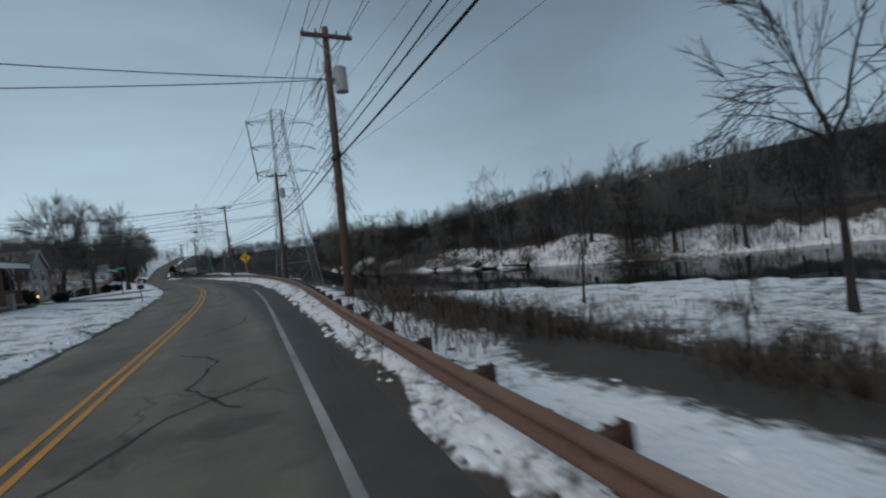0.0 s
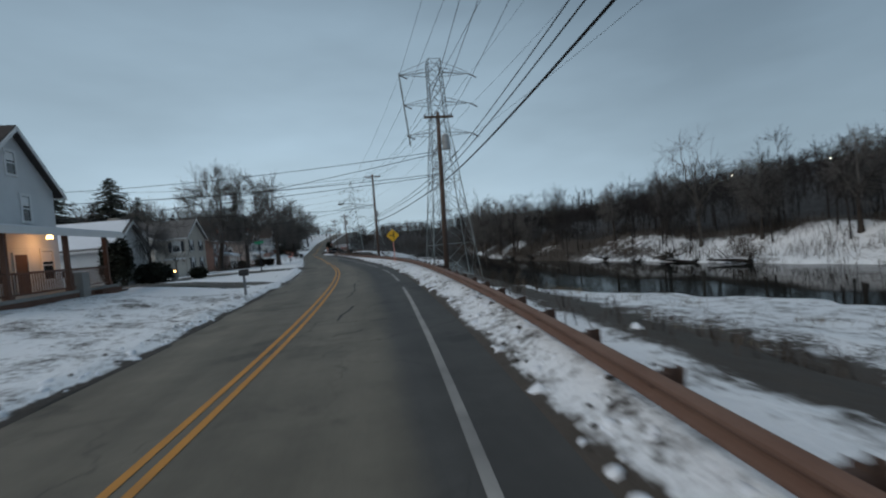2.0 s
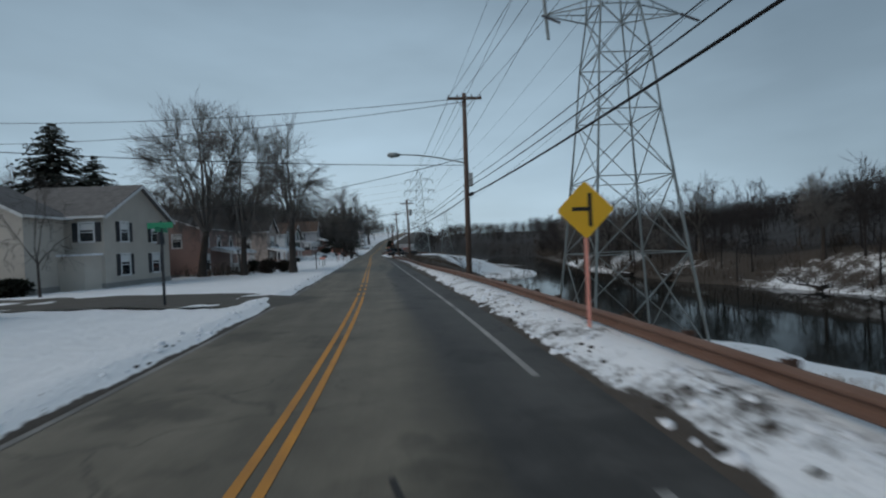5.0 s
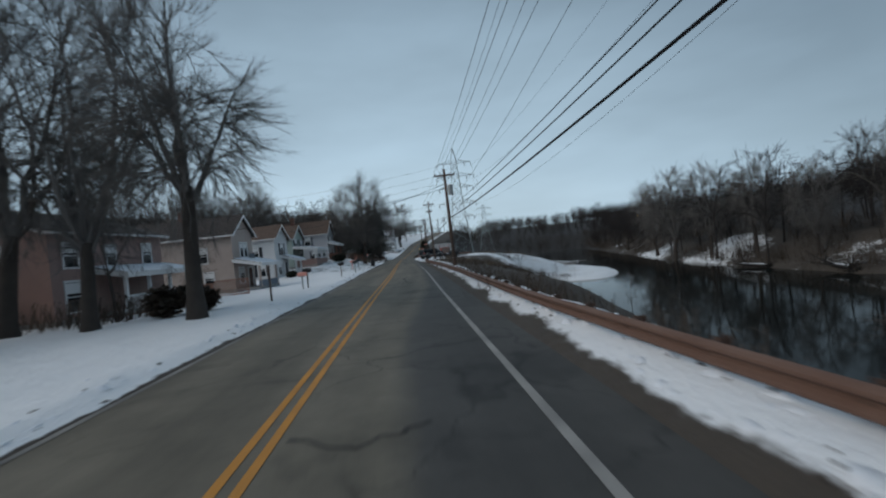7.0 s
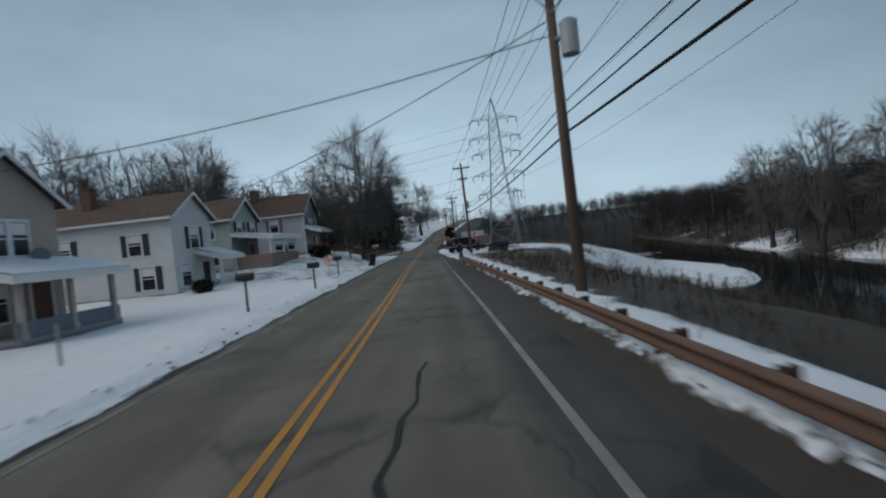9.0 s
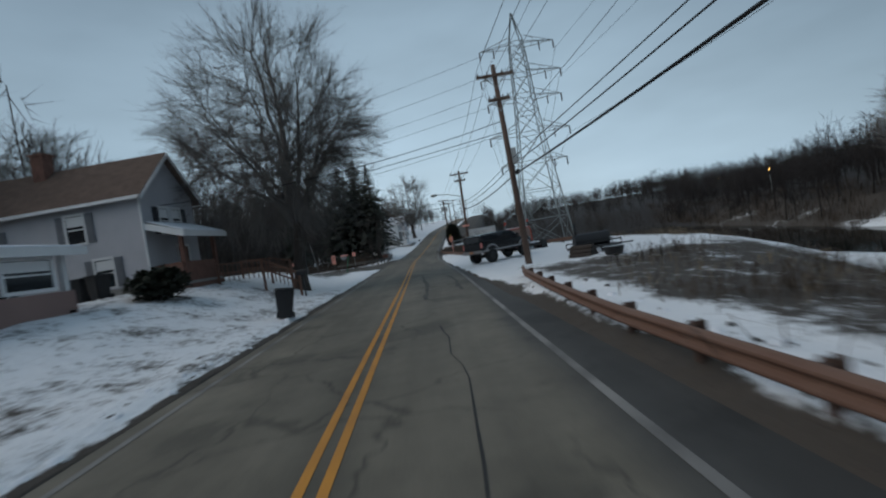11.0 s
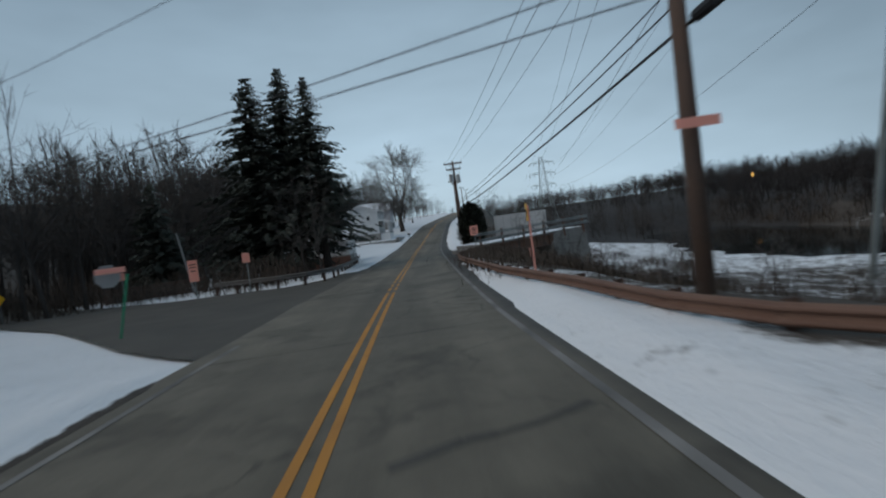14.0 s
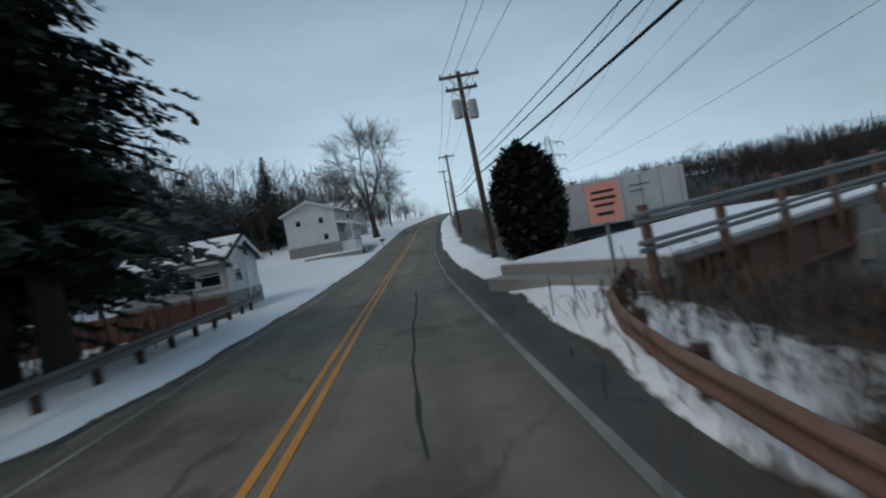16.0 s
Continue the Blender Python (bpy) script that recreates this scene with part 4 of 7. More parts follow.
def tower_arm(z, half, w, rise, k):
    sh = Shape()
    for _ in (0,):
        tip = (k * half, 0, z)
        for sy in (-1, 1):
            sh.tube((k * w, sy * w, z), tip, 0.042, 0.03, 4)
            sh.tube((k * w, sy * w, z + rise), tip, 0.036, 0.03, 4)
            for u in (0.33, 0.66):
                a = Vector((k * w, sy * w, z)).lerp(Vector(tip), u)
                b = Vector((k * w, sy * w, z + rise)).lerp(Vector(tip), u)
                sh.tube(a, b, 0.024, 0.024, 4, False)
        a = Vector((k * w, -w, z)).lerp(Vector(tip), 0.5)
        b = Vector((k * w, w, z)).lerp(Vector(tip), 0.5)
        sh.tube(a, b, 0.024, 0.024, 4, False)
    return sh


def tower(x, y, zb, levels, arms, label, peak=True, slack=0.0, turn=0.0):
    t = thing("lattice_tower", (x, y, 0), label, "transmission tower", "lattice towers", turn)
    levels = [(max(zb, -99), levels[0][1])] + levels[1:] if levels[0][0] < zb else levels
    legs, brace = lattice_body(levels)
    for sh in legs:
        part("leg", sh, M_STEEL, t)
    tagged(part("bracing", brace, M_STEEL, t), kind="stuff")
    for z, half, w, rise in arms:
        for k in (-1, 1):
            part("arm", tower_arm(z, half, w, rise, k), M_STEEL, t)
        for k in (-1, 1):
            pts = [(k * half, 0, z), (k * half + slack, -0.3 * (slack != 0), z - 0.55)] if slack else [(k * half, 0, z), (k * half, 0, z - 0.8)]
            part("insulator_string", Shape().chain(pts, 0.07, 8), M_INSUL, t)
            if not slack:
                part("insulator_string", Shape().chain([(k * half * 0.62, 0, z), (k * half * 0.62, 0, z - 0.8)], 0.06, 8), M_INSUL, t)
    return t


T1_LEVELS = [(-4.0, 2.95), (1.0, 2.4), (5.0, 2.0), (8.5, 1.65), (11.5, 1.4), (14.2, 1.05), (16.0, 0.95), (17.8, 0.9), (19.6, 0.85), (21.4, 0.8), (22.8, 0.75)]
T1_ARMS = [(21.2, 4.2, 0.8, 0.5), (17.7, 4.0, 0.9, 0.5), (14.1, 3.9, 1.05, 0.5)]
t1 = tower(16.1, 79.7, -4.0, T1_LEVELS, T1_ARMS, "tall grey steel lattice transmission tower at the river bank", slack=0.9)
part("jumper_pole", Shape().tube((-4.2, 0, 21.4), (-3.6, 0, 12.8), 0.09, 0.09, 6), M_STEEL, t1)
for z, half in ((22.8, 0.75),):
    part("cap_brace", Shape().tube((-0.75, 0, 22.8), (-4.2, 0, 21.4), 0.03, 0.03, 4).tube((0.75, 0, 22.8), (4.2, 0, 21.4), 0.03, 0.03, 4), M_STEEL, t1)
T2_LEVELS = [(-0.6, 2.3), (2.4, 2.0), (5.2, 1.72), (8.0, 1.42), (10.8, 1.15), (12.8, 1.0), (14.6, 0.9), (16.6, 0.8), (18.4, 0.7), (19.7, 0.62), (22.6, 0.06)]
T2_ARMS = [(19.4, 3.6, 0.65, 0.7), (16.6, 3.9, 0.8, 0.7), (14.2, 3.6, 0.9, 0.7), (10.9, 3.9, 1.2, 0.8), (8.0, 3.2, 1.42, 0.5)]
tower(6.9, 177.0, -0.6, T2_LEVELS, T2_ARMS, "grey steel lattice tower with many arms beside the lot")
T3_LEVELS = [(-3, 3.4), (2.0, 2.6), (7, 1.7), (11, 1.1), (14, 0.9), (17, 0.7), (20.2, 0.4)]
T3_ARMS = [(18.6, 3.4, 0.6, 0.6), (15.6, 3.6, 0.8, 0.6), (12.4, 3.4, 1.0, 0.6)]
tower(22.5, 300, -3, T3_LEVELS, T3_ARMS, "distant grey lattice tower beyond the bridge")
spans = [(14.0, -40.0, (24, 20, 16), 4.2), (16.1, 79.7, (21.0, 17.5, 13.9), 4.2), (6.9, 177.0, (18.6, 15.8, 10.2), 3.7), (22.5, 300.0, (17.8, 14.8, 11.6), 3.5), (40, 430, (26, 22, 19), 3.5)]
for (x0, y0, zz0, h0), (x1, y1, zz1, h1) in zip(spans, spans[1:]):
    for za, zb in zip(zz0, zz1):
        for k in (-1, 1):
            wire((x0 + k * h0, y0, za), (x1 + k * h1, y1, zb), 2.2, 0.016, M_WIRE, "transmission_line", "high-voltage line strung between lattice towers")
for x, y, z in ((0, 177, 19), (0, 177, 17), (0, 177, 14), (0, 177, 11), (0, 178, 15.5)):
    wire((3.3, y, z), (-75, y + 30, z + 2), 2.0, 0.016, M_WIRE, "transmission_line", "high-voltage line crossing over the road")

# ---- trees ----


def unit(v):
    return v / np.maximum(np.linalg.norm(v, axis=-1, keepdims=True), 1e-9)


def frames_of(way):
    """Two unit vectors across each way."""
    ref = np.where(np.abs(way[..., 2:3]) < 0.9, np.array([0.0, 0.0, 1.0]), np.array([1.0, 0.0, 0.0]))
    u = unit(np.cross(way, ref))
    return u, np.cross(way, u)


def bent_tubes(paths, radii, sides):
    """Triangles for many tapered tubes: paths (n, k, 3), radii (n, k)."""
    n, k, _ = paths.shape
    way = np.empty_like(paths)
    way[:, 1:-1] = paths[:, 2:] - paths[:, :-2]
    way[:, 0], way[:, -1] = paths[:, 1] - paths[:, 0], paths[:, -1] - paths[:, -2]
    u, w = frames_of(unit(way))
    t = np.arange(sides) * 2 * math.pi / sides
    ring = u[:, :, None] * np.cos(t)[:, None] + w[:, :, None] * np.sin(t)[:, None]
    verts = (paths[:, :, None] + ring * radii[:, :, None, None]).reshape(-1, 3)
    a = (np.arange(n)[:, None, None] * k + np.arange(k - 1)[None, :, None]) * sides + np.arange(sides)
    b = (np.arange(n)[:, None, None] * k + np.arange(k - 1)[None, :, None]) * sides + (np.arange(sides) + 1) % sides
    a, b = a.ravel(), b.ravel()
    return verts, np.concatenate([np.stack([a, b, b + sides], 1), np.stack([a, b + sides, a + sides], 1)])


def spikes(base, tip, r):
    """Three-sided twigs that run out to a point."""
    u, w = frames_of(unit(tip - base))
    r = np.asarray(r).reshape(-1, 1)
    ring = [base + r * (math.cos(t) * u + math.sin(t) * w) for t in (0, 2.094, 4.189)]
    verts = np.stack([*ring, tip], 1).reshape(-1, 3)
    i = np.arange(len(base)) * 4
    return verts, np.concatenate([np.stack([i + a, i + (a + 1) % 3, i + 3], 1) for a in range(3)])


def bezier(p0, p1, p2, k):
    u = np.linspace(0, 1, k)[None, :, None]
    return (1 - u) ** 2 * p0[:, None] + 2 * u * (1 - u) * p1[:, None] + u**2 * p2[:, None]


def along(p0, p1, p2, u):
    """Points and unit tangents of curves, one curve a row and one u an entry."""
    u = u[..., None]
    q = (1 - u) ** 2 * p0[:, None] + 2 * u * (1 - u) * p1[:, None] + u**2 * p2[:, None]
    d = 2 * (1 - u) * (p1 - p0)[:, None] + 2 * u * (p2 - p1)[:, None]
    return q.reshape(-1, 3), unit(d.reshape(-1, 3))


made_trees = {}


def tree_meshes(key, height, r, fork, low, wide, limbs, subs, thirds, twigs, seed, bark=None, twig=None, thin=0.006, spread=1.0, twiglets=0, sides=5, droop=1.25):
    """Trunk and crown of one bare tree. The crown fills an egg from low to the top; fork, low and wide are shares of the height."""
    rs = np.random.RandomState(seed)
    centre = np.array([0, 0, height * (low + 0.46 * (1 - low))])
    size = np.array([wide * height, wide * height, height * (1 - low) * 0.54])
    lean = rs.normal(0, 0.02, 2) * height
    top = np.array([lean[0], lean[1], fork * height])
    spine = bezier(np.array([[0, 0, -0.3]]), np.array([[lean[0] * 0.3, lean[1] * 0.3, fork * height * 0.5]]), top[None], 6)
    swell = np.array([[1.5, 1.05, 0.95, 0.88, 0.82, 0.7]]) * r
    parts = []
    # limbs fan out from the fork to the skin of the egg
    n = limbs
    az = np.arange(n) * 2.39996 + rs.uniform(0, 6.28) + rs.normal(0, 0.25, n)
    up = np.clip(1.0 - droop * (np.arange(n) / max(n - 1, 1)) ** 0.85 + rs.normal(0, 0.06, n), -0.3, 1.0)
    flat = np.sqrt(np.maximum(1 - up**2, 0.0))
    aim = np.stack([np.cos(az) * flat, np.sin(az) * flat, up], 1)
    p2 = centre + aim * size * rs.uniform(0.80, 0.94, (n, 1))
    p0 = np.repeat(top[None], n, 0)
    p0[:, 2] -= fork * height * 0.28 * (np.arange(n) / max(n - 1, 1)) * rs.uniform(0.3, 1.0, n)
    p0[:, :2] *= (p0[:, 2:] / top[2])
    reach = np.linalg.norm(p2 - p0, axis=1, keepdims=True)
    p1 = p0 + reach * (0.22 * unit(aim * [1, 1, 0.2]) + np.array([0, 0, 0.45])) + rs.normal(0, 0.03, (n, 3)) * reach
    k = 8 if twigs else 4
    path = bezier(p0, p1, p2, k)
    path[:, 1:-1] += rs.normal(0, 0.010, (n, k - 2, 3)) * reach[:, None]
    taper = np.linspace(1, 0.10, k)[None] * (r * 0.52 * rs.uniform(0.7, 1.1, (n, 1)))
    parts.append(bent_tubes(path, np.maximum(taper, thin * 1.5), sides))
    # boughs that leave the limbs towards the skin
    u = np.sort(rs.uniform(0.18, 0.97, (n, subs)), 1)
    q, way = along(p0, p1, p2, u)
    out = unit((q - centre) / size + rs.normal(0, 0.42 * spread, q.shape))
    goal = centre + out * size * rs.uniform(0.82, 1.03, (len(q), 1))
    step_to = goal - q
    far = np.linalg.norm(step_to, axis=1, keepdims=True)
    cap = 0.36 * height * (1.15 - 0.6 * u.reshape(-1, 1))
    step_to *= np.minimum(1, cap / np.maximum(far, 1e-6))
    far = np.linalg.norm(step_to, axis=1, keepdims=True)
    s0, s2 = q, q + step_to
    s1 = q + 0.45 * far * unit(0.75 * way + 0.5 * unit(step_to)) + [0, 0, 0.02 * height]
    path = bezier(s0, s1, s2, 5)
    path[:, 1:-1] += rs.normal(0, 0.02, (len(q), 3, 3)) * far[:, None]
    base_r = np.maximum(r * 0.17 * (1.1 - 0.7 * u.reshape(-1, 1)), thin * 1.6)
    parts.append(bent_tubes(path, np.maximum(np.linspace(1, 0.22, 5)[None] * base_r, thin), 3) if twigs else spikes(s0, s2, base_r))
    # branchlets and twigs
    m = thirds
    u = rs.uniform(0.15, 1.0, (len(q), m))
    q, way = along(s0, s1, s2, u)
    out = unit((q - centre) / size)
    go = unit(0.65 * way + 0.45 * out + rs.normal(0, 0.30 * spread, q.shape) + [0, 0, 0.12])
    ln = height * rs.uniform(0.06, 0.15, (len(q), 1))
    t0, t2 = q, q + go * ln
    t1 = q + 0.5 * ln * unit(go + 0.4 * way) + rs.normal(0, 0.06, q.shape) * ln
    if twigs:
        parts.append(bent_tubes(bezier(t0, t1, t2, 3), np.repeat(np.array([[1.6, 1.2, 0.7]]) * thin, len(q), 0), 3))
        u = rs.uniform(0.1, 1.0, (len(q), twigs))
        q, way = along(t0, t1, t2, u)
        out = unit((q - centre) / size)
        go = unit(0.7 * way + 0.35 * out + rs.normal(0, 0.36 * spread, q.shape) + [0, 0, 0.10])
        tip = q + go * height * rs.uniform(0.03, 0.07, (len(q), 1))
        parts.append(spikes(q, tip, thin * 0.9))
        if twiglets:
            f = rs.uniform(0.25, 0.9, (len(q), twiglets, 1))
            b = (q[:, None] + (tip - q)[:, None] * f).reshape(-1, 3)
            g = unit(np.repeat(go, twiglets, 0) + rs.normal(0, 0.45, b.shape))
            parts.append(spikes(b, b + g * height * rs.uniform(0.012, 0.028, (len(b), 1)), thin * 0.7))
    else:
        parts.append(spikes(t0, t2, thin))
    vs, fs, base = [], [], 0
    for v, f in parts:
        vs.append(v)
        fs.append(f + base)
        base += len(v)
    tv, tf = bent_tubes(spine, swell, max(sides, 4) * 2 if sides > 4 else 5)
    trunk = fast_mesh("trunk", tv, tf, bark or M_BARK)
    crown = fast_mesh("crown", np.concatenate(vs), np.concatenate(fs), twig or M_TWIG)
    trunk.shade_smooth()
    made_trees[key] = (trunk, crown, float(np.concatenate(vs)[:, 2].max()))


def tree(key, x, y, height, label, group="", z=None, turn=0.0, name="bare_tree", wide=1.0):
    trunk, crown, top = made_trees[key]
    s = height / top
    t = thing(name, (x, y, land(x, y) if z is None else z), label, "tree", group, turn)
    t.scale = (s * wide, s * wide, s)
    part("trunk", trunk, None, t)
    part("crown", crown, None, t)
    return t


tree_meshes("maple_a", 14, 0.30, 0.26, 0.24, 0.26, 9, 12, 13, 8, 11, M_BARK, M_TWIG_PALE, thin=0.0078, droop=0.95)
tree_meshes("maple_b", 14, 0.27, 0.24, 0.26, 0.25, 8, 12, 13, 8, 12, M_BARK, M_TWIG_PALE, thin=0.0078, droop=0.95)
tree_meshes("maple_c", 14, 0.33, 0.40, 0.28, 0.23, 6, 16, 13, 8, 23, M_BARK, M_TWIG_PALE, thin=0.0078, droop=0.95)
tree_meshes("oval", 15, 0.36, 0.26, 0.22, 0.34, 14, 16, 15, 9, 14, M_BARK, M_TWIG_PALE, twiglets=1, thin=0.0058)
for i in range(5):
    tree_meshes(f"forest_{i}", 13, 0.135, 0.34 + 0.05 * (i % 3), 0.24 + 0.04 * (i % 2), 0.22 + 0.035 * (i % 3), 5, 7, 6, 5, 30 + i, M_TWIG_FAR, M_TWIG_FAR, thin=0.0115, sides=4)
for i in range(2):
    tree_meshes(f"pale_{i}", 15, 0.20, 0.34, 0.28, 0.28, 5, 8, 6, 6, 50 + i, M_PALE_BARK, M_PALE_BARK, thin=0.008, spread=1.35)
for i in range(2):
    tree_meshes(f"spindly_{i}", 6, 0.055, 0.3, 0.22, 0.26, 4, 6, 5, 5, 60 + i, thin=0.005, spread=1.3, sides=4)

# roadside and yard trees
tree("maple_a", -13.8, 96.4, 16.2, "large bare maple with many upright limbs in the yard", "yard maples", turn=20)
tree("maple_b", -10.0, 95.8, 15.6, "bare maple with forked trunk in the yard", "yard maples", turn=130)
tree("maple_c", -5.75, 95.5, 14.0, "bare maple close to the road with two tall limbs", "yard maples", turn=75)
tree("spindly_0", -11.5, 99.3, 8.5, "thin leaning bare tree between the maples", "yard maples", turn=10)
tree("oval", -10.2, 155.5, 16.4, "big oval bare tree on the snowy bank", turn=40, wide=0.97)
tree("maple_b", -15.0, 266, 20, "round-crowned bare tree by the white house", turn=190, wide=1.4)
tree("forest_4", -17.5, 283, 13, "bare tree on the snowy slope", turn=60)
tree("forest_2", -15.5, 300, 15, "bare tree on the snowy slope", turn=200)
tree("maple_a", -26, 150, 14, "bare tree behind the houses", turn=150)
tree("maple_c", -30, 140, 13.5, "bare tree behind the houses", turn=15)
tree("maple_a", -33, 165, 15, "bare tree behind the houses", turn=85)
tree("maple_a", -38, 118, 13, "bare tree behind the houses", turn=300)
tree("maple_a", -33, 104, 13, "bare tree behind the houses", turn=20)
tree("spindly_0", -13.7, 199.4, 8.0, "bare forked tree in front of the spruces", turn=40)
tree("spindly_1", -15.0, 199.8, 7.4, "bare forked tree in front of the spruces", turn=150)
tree("spindly_1", -13.5, 78.5, 6.5, "small bare ornamental tree in front of the house", turn=30)
tree("spindly_0", -12.3, 106.8, 6.0, "thin bare tree beside the porch", turn=70)
tree("maple_c", -11.6, 67.2, 7.5, "small bare yard tree with dark trunk", turn=200)
tree("pale_0", 60, 90.5, 19.5, "tall pale sycamore on the far bank", "far bank trees", turn=30)
tree("pale_1", 52, 152, 14, "pale sycamore leaning over the water", "far bank trees", turn=120)
tree("pale_0", 54, 132, 15, "pale sycamore on the far bank", "far bank trees", turn=220)
tree("forest_3", 25.5, 34.0, 10.0, "spindly bare tree on the river flat", turn=45)
tree("forest_2", 29.8, 21.0, 19, "tall bare tree on the river flat", turn=80)
tree("spindly_1", 18.0, 19.5, 5.0, "bent bare sapling on the river flat", turn=160)
tree("spindly_1", 13, 58, 7.5, "bare sapling tangled by the pole", turn=10)
tree("spindly_0", 12.5, 86, 7.0, "bare sapling at the water edge", turn=300)
for i, (x, y) in enumerate(((15.5, 104), (16.5, 112), (15.0, 128), (14.0, 146))):
    tree(f"spindly_{i % 2}", x, y, 3.2, "low bare sapling at the water edge", "bank saplings", turn=90 * i)

for i, (x, y, h) in enumerate(((-1.2, 193.5, 3.0), (0.6, 196.2, 3.4), (2.4, 198.0, 2.8), (1.0, 191.0, 2.6), (4.2, 197.0, 3.2), (3.0, 193.0, 2.4), (6.0, 200.5, 3.0), (-0.6, 188.0, 2.4), (5.2, 190.0, 3.0), (7.5, 195.0, 3.6), (9.5, 199.0, 4.2), (8.0, 187.0, 3.2), (11.5, 193.0, 4.0), (6.8, 181.5, 2.8), (12.5, 203.0, 4.4), (10.0, 184.0, 3.4))):
    tree(f"spindly_{i % 2}", x, y, h, "thin bare sapling in the creek brush", "creek saplings", turn=70 * i)

for i, (x, y, h, w) in enumerate(((47, 168, 20, 0.9), (49, 159, 18.5, 0.9), (49, 147, 16, 0.9), (51, 184, 18, 1.0), (50, 137, 14, 0.9), (64, 62, 15, 1.0), (66, 55, 16, 1.0), (70, 47, 17, 1.0), (66, 71, 14, 1.0), (63, 82, 13, 1.0), (62, 101, 13, 1.0), (58, 112, 12.5, 1.0))):
    tree("maple_" + "abc"[i % 3], x, y, h, "tall fine-twigged bare tree on the far bank", "far bank trees", turn=67 * i, wide=w)

# far bank woods: single trees near the water, joined woods behind
rng = random.Random(5)
for y in spaced((14, 235, 2.1)):
    e = rng.uniform(1.5, 18)
    yy = y + rng.uniform(-1.2, 1.2)
    x = line_of(FAR, yy) + e
    tree(f"forest_{rng.randrange(5)}", x, yy, rng.choice((7, 9, 11, 12, 15)) * rng.uniform(0.85, 1.15), "dark bare tree on the far snowy bank", "far bank trees", turn=rng.uniform(0, 360))


def woods(name, label, places, keys, material, lift=-0.2):
    """Many trees joined into one mesh."""
    vs, fs, base = [], [], 0
    cache = {}
    for k in keys:
        vv, ff = [], []
        n = 0
        for me in made_trees[k][:2]:
            co = np.empty(len(me.vertices) * 3, np.float32)
            me.vertices.foreach_get("co", co)
            idx = np.empty(len(me.loops), np.int32)
            me.loops.foreach_get("vertex_index", idx)
            vv.append(co.reshape(-1, 3))
            ff.append(idx.reshape(-1, 3) + n)
            n += len(me.vertices)
        cache[k] = (np.concatenate(vv), np.concatenate(ff), made_trees[k][2])
    for x, y, h, k, turn in places:
        v, f, top = cache[k]
        c, s = math.cos(turn), math.sin(turn)
        q = v * (h / top)
        q = np.stack([q[:, 0] * c - q[:, 1] * s + x, q[:, 0] * s + q[:, 1] * c + y, q[:, 2] + land(x, y) + lift], 1)
        vs.append(q)
        fs.append(f + base)
        base += len(v)
    me = fast_mesh(name, np.concatenate(vs), np.concatenate(fs), material)
    tagged(new(name, me), label, "woods", kind="stuff")


for i in range(4):
    tree_meshes(f"wood_{i}", 13, 0.11, 0.30, 0.08, 0.21 + 0.03 * (i % 2), 4, 5, 8, 0, 70 + i, M_TWIG_FAR, M_TWIG_FAR, thin=0.024, spread=1.1, sides=3)
    tree_meshes(f"thicket_{i}", 13, 0.11, 0.30, 0.10, 0.24, 5, 6, 8, 0, 90 + i, M_TWIG_FAR, M_TWIG_FAR, thin=0.014, spread=1.1, sides=3)
for i in range(3):
    tree_meshes(f"far_{i}", 13, 0.13, 0.28, 0.06, 0.25 + 0.03 * i, 4, 4, 5, 0, 110 + i, M_TWIG_FAR, M_TWIG_FAR, thin=0.045, spread=1.1, sides=3)
FARWOOD = [f"far_{i}" for i in range(3)]
WOOD = [f"wood_{i}" for i in range(4)]
LIMBED = [f"forest_{i}" for i in range(5)]
THICKET = [f"thicket_{i}" for i in range(4)]
places = []
for _ in range(960):
    y = rng.uniform(5, 420)
    e = 13 + 190 * rng.random() ** 2.0
    places.append((line_of(FAR, y) + e, y, rng.uniform(8.0, 12.5) * (1 + 0.35 * noise.noise((y * 0.06, e * 0.05, 1.0))), rng.choice(WOOD if e < 60 else FARWOOD), rng.uniform(0, 6)))
for _ in range(420):
    y = rng.uniform(205, 500)
    e = 3 + 90 * rng.random() ** 1.5
    places.append((line_of(FAR, y) + e, y, rng.uniform(9, 13), rng.choice(WOOD), rng.uniform(0, 6)))
for _ in range(520):
    y = rng.uniform(170, 430)
    e = rng.uniform(25, 270)
    places.append((line_of(FAR, y) + e, y, rng.uniform(8, 11), rng.choice(FARWOOD), rng.uniform(0, 6)))
for _ in range(330):
    y = rng.uniform(325, 520)
    places.append((xc(y) + rng.uniform(13, 150), y, rng.uniform(7.5, 10.5), rng.choice(FARWOOD), rng.uniform(0, 6)))
woods("far_woods", "bare brown woods covering the hillside across the river", places, WOOD + FARWOOD, M_TWIG_FAR)
places = []
for _ in range(270):
    y = rng.uniform(40, 420)
    e = 30 + 80 * rng.random() ** 1.3
    places.append((xc(y) - e, y, rng.uniform(9.0, 14.0), rng.choice(WOOD), rng.uniform(0, 6)))
for _ in range(150):
    y = rng.uniform(196, 330)
    e = rng.uniform(16, 45)
    if abs(y - 262) < 26 and e < 30 or (y < 232 and e < 20):
        continue
    places.append((xc(y) - e, y, rng.uniform(13, 17), rng.choice(THICKET), rng.uniform(0, 6)))
for _ in range(40):
    y = rng.uniform(158, 240)
    x = rng.uniform(-58, -23)
    if abs(y - 190 + (x + 20) * 0.72) < 8:
        continue
    places.append((x, y, rng.uniform(13, 15.5), rng.choice(LIMBED), rng.uniform(0, 6)))
for _ in range(90):
    y = rng.uniform(264, 330)
    places.append((xc(y) - rng.uniform(19, 55), y, rng.uniform(14.5, 17.5), rng.choice(THICKET), rng.uniform(0, 6)))
